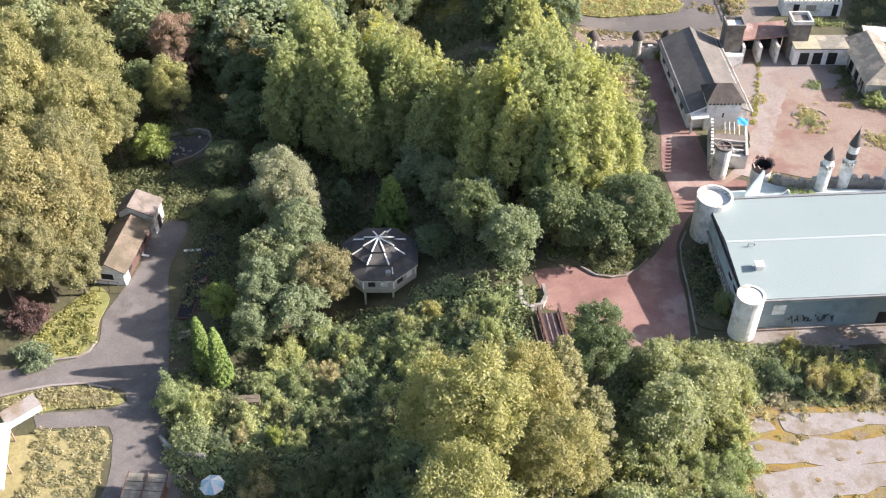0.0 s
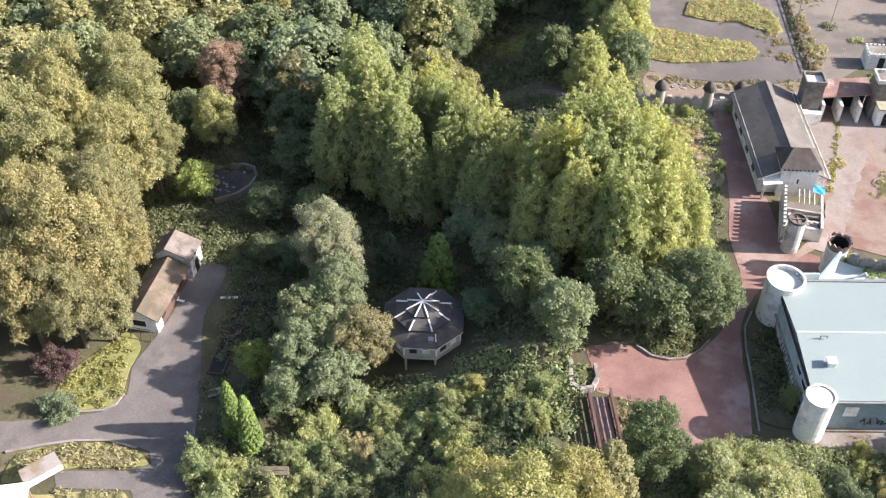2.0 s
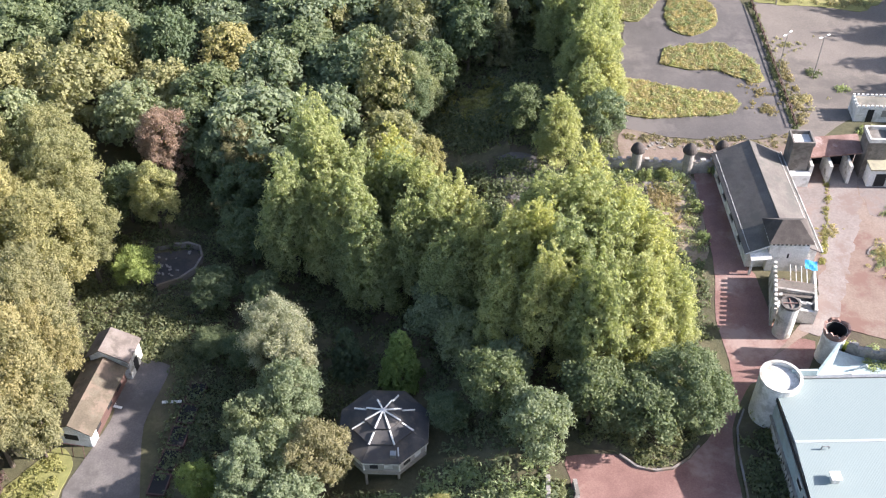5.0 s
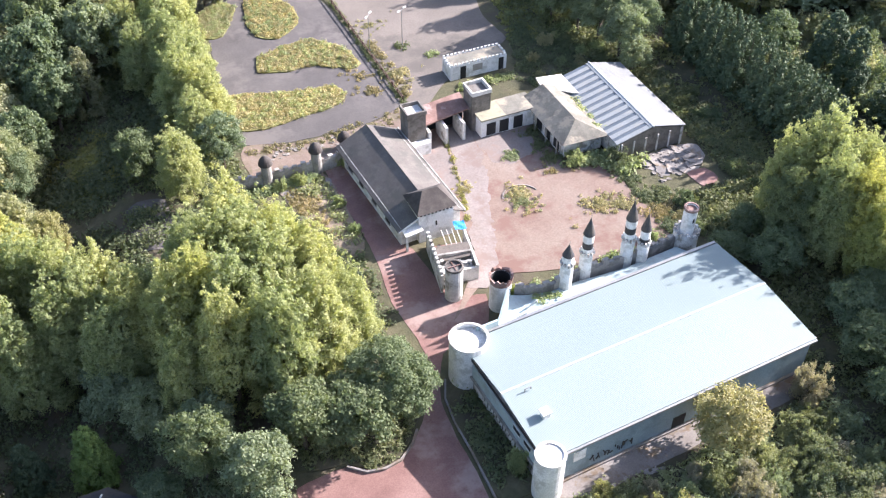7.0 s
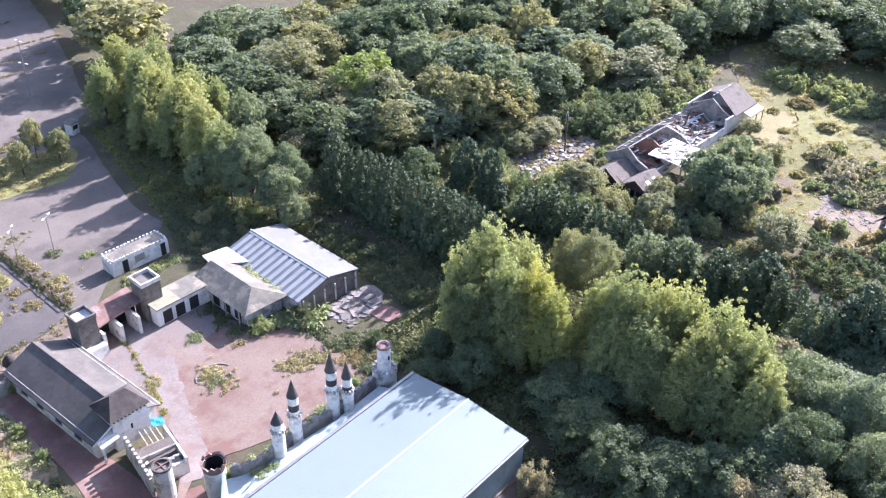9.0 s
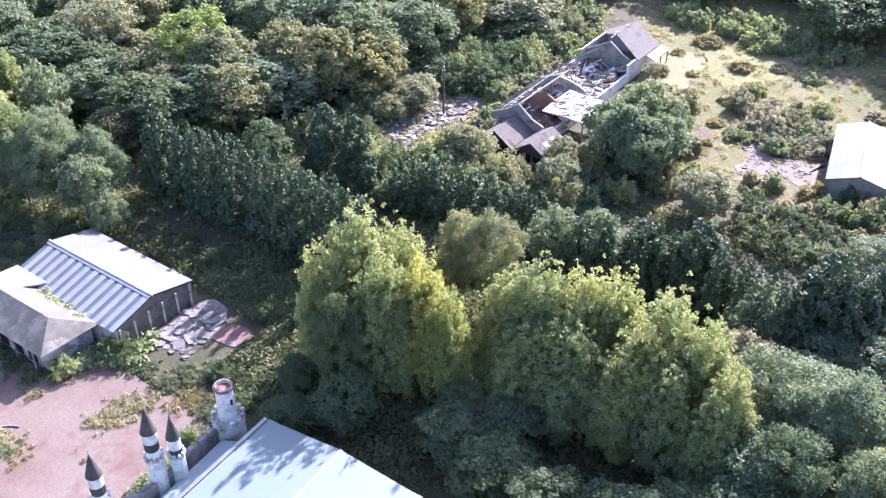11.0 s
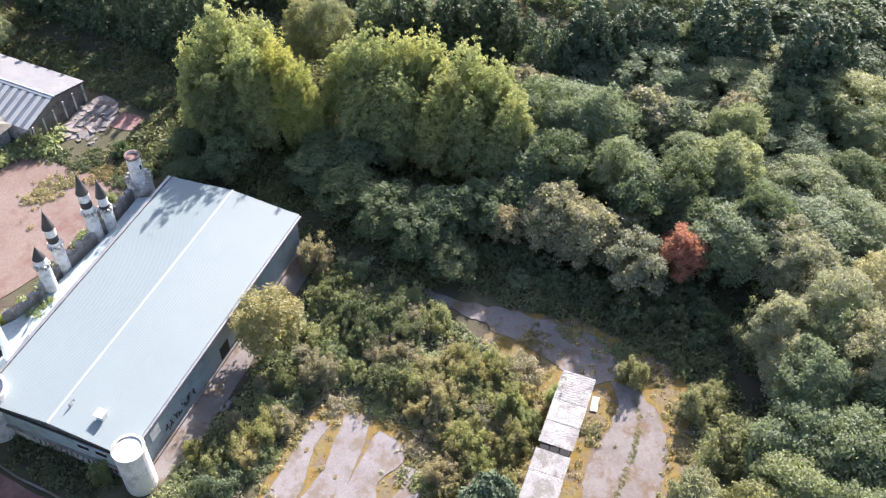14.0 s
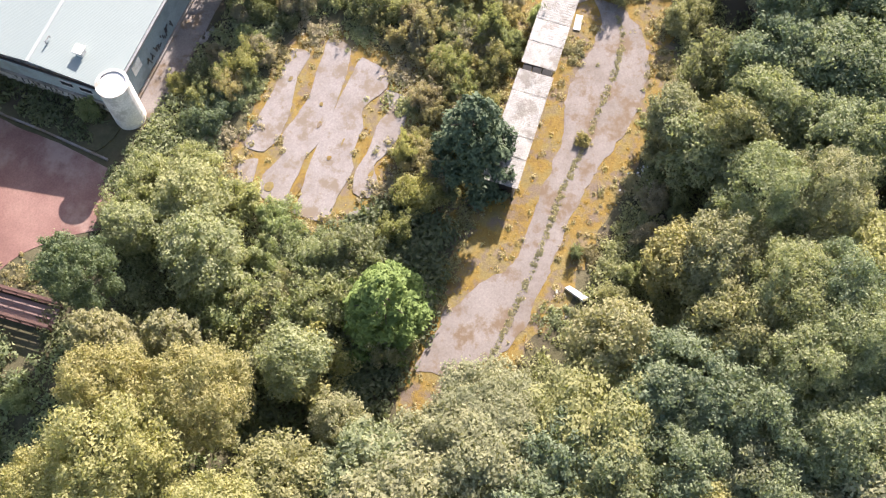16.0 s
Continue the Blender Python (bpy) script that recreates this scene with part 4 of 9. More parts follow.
sheet("south_island", spread([(-50.6, 73), (-46.2, 74.3), (-41.3, 75.0), (-37, 73.7), (-36, 72.5), (-38, 72), (-44, 71.6), (-46.4, 70.4), (-51, 69)], 0.8, 0.15, 18), M['meadow'], 0.14, "weedy bed edged by a pale kerb", "bed")
sheet("dry_verge", spread([(-45, 68.4), (-37.6, 68.6), (-36.6, 66), (-37.4, 50), (-52, 50), (-52, 66)], 0.8, 0.4, 26), M['straw_grass'], 0.03, "dry straw-coloured verge beside the road", "verge")
sheet("tree_bed", spread([(16.6, 87.7), (19, 86), (21.4, 86.2), (24.2, 88.5), (26.2, 92), (28.6, 98), (22, 101), (14, 96), (12, 89)], 0.8, 0.1, 19), M['ground'], 0.18, "shaded bed under trees with a pale kerb", "bed")
sheet("hall_bed", spread([(28.6, 78), (28.4, 86.4), (28.8, 91), (31.4, 95.5), (33, 93), (33.2, 78)], 0.8, 0.1, 20), M['ground'], 0.15, "shady overgrown bed along the hall", "bed")
sheet("hall_path", spread([(33.5, 74.6), (40, 74.6), (66, 76.2), (66, 78.8), (34, 77.0)], 1.0, 0.1, 21, False), M['lane'], 0.05, "narrow pale path along the hall wall", "path")
sheet("ruin_yard", spread([(121.3, 131.2), (129.9, 128.3), (136.2, 123.4), (136.7, 118.2), (132.1, 115.8), (124.9, 119.2), (116.6, 118.6), (117.3, 125.3)], 0.5, 1.4, 22), M['soil'], 0.05, "dusty yard of rubble beside the ruin", "yard")
sheet("barn_track", spread([(151.4, 86.8), (151.6, 84.3), (146.1, 78.6), (147.2, 74.2), (148.1, 71.6), (141.3, 71.9), (141.2, 77.0), (137.2, 80.5), (144.8, 81.6)], 0.5, 1.2, 23), M['soil'], 0.1, "bare pale track with rubble", "track")
kerb_line("kerb", [(16.4, 87.5), (18, 86.1), (19.8, 85.7), (21.6, 86), (23.4, 87.3), (24.6, 88.8)], 0.22, 0.32, M['concrete'], "pale curved kerb round the tree bed")
kerb_line("kerb", [(28.2, 76.5), (28.35, 80), (28.5, 84), (28.5, 88), (28.9, 91.2), (30, 93.6)], 0.2, 0.3, M['concrete'], "pale curved kerb beside the hall")
kerb_line("kerb", [(-49, 78.6), (-45, 79), (-43.2, 79.3), (-42, 80.2), (-41.5, 81.8)], 0.25, 0.22, M['concrete'], "pale kerb round the overgrown bed")
kerb_line("kerb", [(-52, 73), (-48, 74.3), (-45, 75), (-41.4, 75.3), (-38, 74.5)], 0.3, 0.22, M['concrete'], "pale kerb along the road")
kerb_line("low_wall", [(-30.9, 67.3), (-29.8, 66.0), (-28.6, 65.2), (-27, 64.8), (-25.6, 64.7)], 0.35, 1.0, M['stone'], "low curved stone wall beside the road")

# ---- the castle hall ----
def hall():
    h = thing("castle_hall", 33.0, 77.3, 0, 3.0, "long low castle hall with pale sheet roof and blue-grey cladding", "building")
    L, W, E, R = 33.0, 16.2, 5.2, 6.0
    part("wall", box(B(), 0, L, -0.15, 0.15, 0, E - 0.1), M['cladding'], h, "blue-grey ribbed cladding wall")
    part("wall", box(B(), L - 0.15, L + 0.15, 0.15, W, 0, E - 0.1), M['cladding'], h, "blue-grey ribbed cladding wall")
    part("wall", box(B(), 0, L - 0.15, W - 0.3, W, 0, E - 0.1), M['dirty_white'], h)
    part("wall", box(B(), -0.15, 0.15, 0.15, W - 0.3, 0, E - 0.1), M['dirty_white'], h, "stained pale rendered wall")
    part("wall_band", box(B(), -0.3, -0.15, 1.2, W - 1.4, 2.5, 4.3), M['pale_green'], h, "pale green upper wall band")
    part("wall_ledge", box(B(), -0.5, -0.15, 1.2, W - 1.4, 2.2, 2.5), M['stone'], h)
    bm = B()
    slab(bm, [(-0.35, -0.35, E), (L + 0.35, -0.35, E), (L + 0.35, W / 2, R), (-0.35, W / 2, R)], 0.1)
    part("roof_slope", bm, M['sheet_white'], h, "pale blue-white ribbed metal roof")
    bm = B()
    slab(bm, [(-0.35, W / 2, R), (L + 0.35, W / 2, R), (L + 0.35, W + 0.1, E), (-0.35, W + 0.1, E)], 0.1)
    part("roof_slope", bm, M['sheet_white'], h, "pale blue-white ribbed metal roof")
    bm = B()
    slab(bm, [(-0.37, W / 2 - 0.16, R + 0.03), (L + 0.37, W / 2 - 0.16, R + 0.03), (L + 0.37, W / 2, R + 0.07), (-0.37, W / 2, R + 0.07)], 0.04)
    slab(bm, [(-0.37, W / 2, R + 0.07), (L + 0.37, W / 2, R + 0.07), (L + 0.37, W / 2 + 0.16, R + 0.03), (-0.37, W / 2 + 0.16, R + 0.03)], 0.04)
    part("ridge_cap", bm, M['sheet_ridge'], h, "pale metal ridge capping")
    part("gutter", box(B(), -0.3, L + 0.3, W + 0.14, W + 0.5, E - 0.25, E + 0.12), M['steel'], h, "dark grey box gutter")
    part("gutter", box(B(), 0.9, L + 0.3, -0.62, -0.38, E - 0.3, E - 0.05), M['steel'], h, "grey metal gutter")
    part("fascia", box(B(), 5, L + 0.3, -0.42, -0.36, E - 0.55, E - 0.1), M['white'], h, "white eaves strip")
    part("fascia", box(B(), -0.42, -0.36, -0.3, W, E - 0.4, E + 0.02), M['black'], h, "dark roof edge")
    part("fascia", box(B(), L + 0.36, L + 0.42, -0.3, W, E - 0.3, E + 0.02), M['steel'], h)
    for y in (2.2, 4.2):
        w = part("window", box(B(), -0.36, -0.31, y, y + 1.2, 3.5, 4.2), M['dark'], h, "dark broken window under the eaves")
        part("lintel", box(B(), -0.4, -0.31, y - 0.08, y + 1.28, 4.2, 4.28), M['white'], w)
        part("sill", box(B(), -0.4, -0.31, y - 0.08, y + 1.28, 3.42, 3.5), M['white'], w)
    part("notice_board", box(B(), 3.2, 4.6, -0.22, -0.16, 2.5, 3.9), M['white'], h, "white square board")
    part("doorway", box(B(), 15.4, 17.0, -0.2, -0.16, 0.1, 2.1), M['dark'], h, "dark doorway")
    part("plinth", box(B(), 2, L, -0.45, -0.16, 0, 0.35), M['concrete'], h, "pale concrete plinth")
    rng = random.Random(5)
    x = 5.2
    for k in range(7):
        w = rng.uniform(0.5, 0.8)
        for s in range(3):
            a = (x + rng.uniform(0, w), -0.19, 1.0 + rng.uniform(0, 1.2))
            b = (x + rng.uniform(0, w), -0.19, 1.0 + rng.uniform(0, 1.2))
            if (Vector(a) - Vector(b)).length > 0.25:
                part("graffiti_stroke", tube(B(), a, b, 0.07, 0.07, 5), M['lettering'], h, "black spray-painted stroke")
        x += w + 0.12
    for k in range(16):
        y = 2 + k * 0.62
        part("graffiti_stroke", tube(B(), (-0.17, y, 0.6 + rng.uniform(0, 0.5)), (-0.17, y + rng.uniform(-0.3, 0.4), 1.6 + rng.uniform(0, 0.5)), 0.06, 0.06, 5), M['lettering'], h, "black spray-painted stroke")
    v = part("roof_vent", box(B(), 1.9, 2.6, 3.6, 4.3, 5.4, 6.25), M['white'], h, "white square roof vent box")
    part("cowl", box(B(), 1.75, 2.75, 3.45, 4.45, 6.25, 6.4), M['white'], v)
    bm = B()
    for p, q in (((1.9, 7.2, 5.8), (1.9, 7.2, 6.4)), ((1.9, 7.2, 6.4), (2.6, 7.2, 6.4)), ((2.6, 7.2, 6.4), (2.6, 7.2, 6.1))):
        tube(bm, p, q, 0.07, 0.07, 6)
    part("roof_pipe", bm, M['steel'], h, "bent metal roof pipe")
    return h


hall()


def corner_drum(x, y, r, top, label, floor=0.25):
    t = thing("corner_tower", x, y, 0, 0, label, "tower", "round castle towers")
    part("shell", drum_shell(B(), r, 0, top, 0.18, top - floor), M['white'], t)
    bm = B()
    rows = [[bm.verts.new((q * math.cos(6.2832 * k / 28), q * math.sin(6.2832 * k / 28), top + z)) for k in range(28)] for q, z in ((r + 0.06, -0.02), (r + 0.06, 0.06), (r - 0.24, 0.06), (r - 0.24, -0.02))]
    for lo, hi in zip(rows, rows[1:] + rows[:1]):
        for k in range(28):
            bm.faces.new((lo[k], lo[(k + 1) % 28], hi[(k + 1) % 28], hi[k]))
    part("coping", bm, M['dirty_white'], t, "chipped stone coping")
    part("roof_deck", prism(B(), [((r - 0.2) * math.cos(6.2832 * k / 20), (r - 0.2) * math.sin(6.2832 * k / 20)) for k in range(20)], top - floor, top - floor + 0.04), M['dirty_white'], t)
    return t


corner_drum(33.2, 76.9, 1.5, 6.0, "round white corner tower of the hall", 0.1)
corner_drum(32.5, 93.2, 2.1, 6.2, "wide white corner tower with a sunken deck", 0.5)


def wall_run(name, pts, top, thick, material, label, parent=None, foot=0.0, battlement=0.0, pitch=1.1):
    """A wall that follows a line of points, with merlons on top."""
    w = parent or thing(name, pts[0][0], pts[0][1], 0, 0, label, "wall")
    x0, y0 = (pts[0][0], pts[0][1])
    bm = B()
    for (ax, ay), (bx, by) in zip(pts, pts[1:]):
        d = Vector((bx - ax, by - ay, 0))
        s = Vector((-d.y, d.x, 0)).normalized() * thick / 2
        a, b = Vector((ax - x0, ay - y0, 0)), Vector((bx - x0, by - y0, 0))
        prism(bm, [(a - s)[:2], (b - s)[:2], (b + s)[:2], (a + s)[:2]], foot, top)
        if battlement:
            k = max(1, int(d.length / pitch))
            for i in range(k):
                p, q = a.lerp(b, (i + 0.25) / k), a.lerp(b, (i + 0.75) / k)
                part("merlon", prism(B(), [(p - s)[:2], (q - s)[:2], (q + s)[:2], (p + s)[:2]], top, top + battlement * (0.7 + 0.3 * math.sin(i * 2.3 + ax))), material, w)
    part("wall", bm, material, w)
    return w


# north front of the hall: annex deck, castle wall, spires
def annex():
    a = thing("castle_annex", 34, 94.6, 0, 0, "low castle annex with pale green deck roof", "building")
    pts = [(34.2, 94.2), (36.2, 94.4), (39.0, 97.6), (40.4, 99.8), (42.3, 98.9), (45.2, 98.2), (48, 98.4), (55, 98.0), (62.5, 98.6), (64.4, 95.6)]
    part("deck", prism(B(), [(x - 34, y - 94.6) for x, y in pts], 0, 3.0), M['pale_green'], a)
    part("parapet", slab(B(), [(-0.2, -0.35, 6.1), (2.4, -0.2, 6.1), (2.4, -0.45, 6.1), (-0.2, -0.6, 6.1)], 3.2), M['pale_green'], a, "pale green parapet wall")
    bm = B()
    v = [bm.verts.new(p) for p in ((2.3, -0.3, 3), (5.2, 3.0, 3), (5.2, 3.0, 6.6), (2.3, -0.3, 5.4), (2.5, -0.5, 3), (5.4, 2.8, 3), (5.4, 2.8, 6.6), (2.5, -0.5, 5.4))]
    for f in ((0, 1, 2, 3), (7, 6, 5, 4), (0, 4, 5, 1), (1, 5, 6, 2), (2, 6, 7, 3), (3, 7, 4, 0)):
        bm.faces.new([v[i] for i in f])
    part("gable_wall", bm, M['pale_green'], a, "slanting pale green false wall")
    part("brace", tube(B(), (6, 1.6, 2.95), (6.6, 0.6, 4.4), 0.1, 0.1, 6), M['white'], a, "white pipe brace")
    part("brace", tube(tube(B(), (7.6, 2.4, 2.95), (8.6, 2.2, 4.1), 0.1, 0.1, 6), (8.6, 2.2, 4.1), (9.2, 2.9, 2.95), 0.1, 0.1, 6), M['white'], a, "white bent pipe brace")


annex()
wall_run("castle_wall", [(41.6, 100.0), (42.6, 99.2), (44, 98.7), (45.6, 98.5), (47, 98.7), (49, 99.2), (52, 98.9), (55, 98.9), (57.8, 98.8), (60, 99.2), (62.6, 99.4)], 4.0, 0.45, M['stone'], "crumbling grey castle wall with battlements", battlement=0.6)


def pot():
    p = thing("gate_tower", 40.4, 101.2, 0, 0, "round white tower with a ragged dark open top", "tower", "round castle towers")
    part("shell", drum_shell(B(), 1.25, 0, 4.6, 0.15, 2.5), M['white'], p)
    bm = B()
    n = 24
    ring = [[bm.verts.new((r * math.cos(6.2832 * k / n), r * math.sin(6.2832 * k / n), z + jag * (0.3 * math.sin(k * 3.1) + 0.15 * math.sin(k * 1.3)))) for k in range(n)] for r, z, jag in ((1.27, 4.0, 0), (1.44, 4.95, 1), (1.2, 4.85, 1), (1.1, 4.0, 0))]
    for a, b in zip(ring, ring[1:] + ring[:1]):
        for k in range(n):
            bm.faces.new((a[k], a[(k + 1) % n], b[(k + 1) % n], b[k]))
    part("hollow", drum_shell(B(), 1.09, 2.6, 4.66, 0.04, 2.7, 24), M['dark'], p, "dark sooty inside")
    part("broken_rim", bm, M['rust'], p, "charred rusty ragged rim")


pot()


def spire(x, y, base, z0, r, top, bands, label):
    """A slim pointed tower: banded shaft, collar and cone."""
    s = thing("castle_spire", x, y, base, 0, label, "tower", "pointed castle spires")
    zz = z0
    part("shaft", tube(B(), (0, 0, 0), (0, 0, z0), r * 1.25, r * 1.2, 16), M['white'], s, "white shaft")
    for k in range(10):
        a = 6.2832 * k / 10
        part("merlon", tube(B(), (r * 1.2 * math.cos(a), r * 1.2 * math.sin(a), z0 - 0.1), (r * 1.2 * math.cos(a), r * 1.2 * math.sin(a), z0 + 0.35), 0.16, 0.16, 5), M['dirty_white'], s)
    for hgt, mat in bands:
        part("band", tube(B(), (0, 0, zz), (0, 0, zz + hgt), r, r, 16), M[mat], s, "black painted band" if mat == 'black' else "white painted band")
        zz += hgt
    part("cone", tube(B(), (0, 0, zz), (0, 0, top - base), r * 1.12, 0.03, 16), M['dark_felt'], s, "dark pointed shingle roof")
    part("finial", tube(B(), (0, 0, top - base - 0.1), (0.05, 0, top - base + 0.5), 0.03, 0.02, 5), M['steel'], s)


spire(47.2, 98.4, 0, 6.6, 0.62, 9.4, [(1.2, 'white')], "short white castle spire with dark cone roof")
spire(50.2, 99.2, 0, 6.4, 0.62, 11.5, [(0.8, 'white'), (0.9, 'black'), (1.1, 'white')], "tall black and white banded castle spire")
spire(55.8, 99.2, 0, 6.4, 0.64, 12.0, [(1.0, 'white'), (0.9, 'black'), (1.1, 'white')], "tallest black and white banded castle spire")
spire(57.6, 98.6, 0, 5.6, 0.58, 10.0, [(0.8, 'black'), (1.2, 'white')], "slim black and white castle spire")


def east_turret():
    t = thing("castle_turret", 64.2, 99.3, 0, 0, "white open turret on a wider stone drum", "tower", "round castle towers")
    part("base_drum", drum_shell(B(), 1.5, 0, 4.4, 0.25, 4.1), M['dirty_white'], t, "stained stone drum")
    for k in range(12):
        a = 6.2832 * k / 12
        part("merlon", box(B(), 1.4 * math.cos(a) - 0.17, 1.4 * math.cos(a) + 0.17, 1.4 * math.sin(a) - 0.17, 1.4 * math.sin(a) + 0.17, 4.3, 4.75), M['dirty_white'], t)
    part("shaft", drum_shell(B(), 0.82, 4.1, 8.0, 0.14, 6.6, 16), M['white'], t, "white round shaft")
    part("rim", drum_shell(B(), 0.9, 7.8, 8.1, 0.2, 7.85, 16), M['rust'], t, "rusty rim")
    part("arrow_slit", box(B(), -0.12, 0.12, -0.86, -0.8, 6.2, 6.8), M['dark'], t)


east_turret()


# ---- the inn ----
def inn():
    n = thing("inn", 33.8, 115.3, 0, 3.1, "long white inn with a grey slate gable roof", "building")
    W, L, E, R = 8.6, 18.4, 2.8, 4.7
    part("wall", box(B(), 0.2, 0.5, 0, L, 0, E), M['white'], n)
    part("wall", box(B(), W - 0.5, W - 0.2, 0, L, 0, E), M['white'], n)
    for y in (0, L - 0.3):
        part("gable_wall", prismv([(0.5, y, 0), (W - 0.5, y, 0), (W - 0.5, y, E), (W / 2, y, R - 0.15), (0.5, y, E)], (0, 0.3, 0)), M['white'], n, "white gable wall")
    for xa, xb in ((-0.3, W / 2), (W + 0.3, W / 2)):
        za = E - 0.25
        quad = [(xa, -0.4, za), (xb, -0.4, R), (xb, L + 0.4, R), (xa, L + 0.4, za)]
        part("roof_slope", slab(B(), quad, 0.14), M['slate'], n, "weathered grey slate slope")
    part("ridge_tiles", tube(B(), (W / 2, -0.42, R), (W / 2, L + 0.42, R), 0.09, 0.09, 6), M['slate'], n)
    part("barge_board", slab(B(), [(-0.3, -0.46, E - 0.2), (W / 2, -0.46, R + 0.05), (W / 2, -0.4, R + 0.05), (-0.3, -0.4, E - 0.2)], 0.22), M['white'], n, "white barge board")
    part("eaves_strip", box(B(), W + 0.3, W + 0.42, -0.4, L + 0.4, E - 0.35, E - 0.15), M['dirty_white'], n, "pale broken eaves strip")
    for k, y in enumerate((3, 7, 11, 14.4)):
        w = part("window", box(B(), 0.14, 0.19, y, y + 1.3, 1.0, 2.3), M['glass'], n, "dark window")
        part("sill", box(B(), 0.05, 0.19, y - 0.1, y + 1.4, 0.9, 1.0), M['stone'], w)
    for y in (2, 6, 10, 14):
        w = part("window", box(B(), W - 0.19, W - 0.14, y, y + 1.3, 1.0, 2.3), M['glass'], n, "dark window")
        part("sill", box(B(), W - 0.19, W - 0.05, y - 0.1, y + 1.4, 0.9, 1.0), M['stone'], w)
    part("porch_hood", slab(B(), [(0.2, -1.5, 2.5), (2.6, -1.5, 2.7), (2.6, 0, 3.0), (0.2, 0, 2.8)], 0.16), M['white'], n, "white porch hood")
    part("porch_post", box(B(), 0.25, 0.5, -1.5, -1.25, 0, 2.4), M['white'], n)
    return n


def prismv(pts, way):
    bm = B()
    a = [bm.verts.new(p) for p in pts]
    b = [bm.verts.new(Vector(p) + Vector(way)) for p in pts]
    bm.faces.new(a)
    bm.faces.new(b[::-1])
    for i in range(len(a)):
        j = (i + 1) % len(a)
        bm.faces.new((a[i], b[i], b[j], a[j]))
    return bm


inn()


def inn_tower():
    t = thing("inn_tower", 36.2, 114.7, 0, 0.5, "square white tower with a dark hipped shingle roof", "tower")
    W, D, E, R = 4.6, 3.9, 4.7, 6.5
    part("body", box(B(), 0, W, 0, D, 0, E), M['white'], t)
    bm = B()
    v = [bm.verts.new(p) for p in ((-0.35, -0.35, E), (W + 0.35, -0.35, E), (W + 0.35, D + 0.35, E), (-0.35, D + 0.35, E), (1.3, D / 2, R), (W - 1.3, D / 2, R))]
    for f in ((0, 1, 5, 4), (1, 2, 5), (2, 3, 4, 5), (3, 0, 4), (3, 2, 1, 0)):
        bm.faces.new([v[i] for i in f])
    part("hipped_roof", bm, M['dark_shingle'], t, "dark weathered shingle hip roof")
    for k in range(9):
        part("bracket", box(B(), 0.12 + k * 0.5, 0.34 + k * 0.5, -0.2, -0.02, E - 0.35, E - 0.06), M['black'], t, "black eaves bracket")
    part("arrow_slit", box(B(), W / 2 - 0.1, W / 2 + 0.1, -0.06, -0.01, 2.2, 2.9), M['dark'], t)


inn_tower()


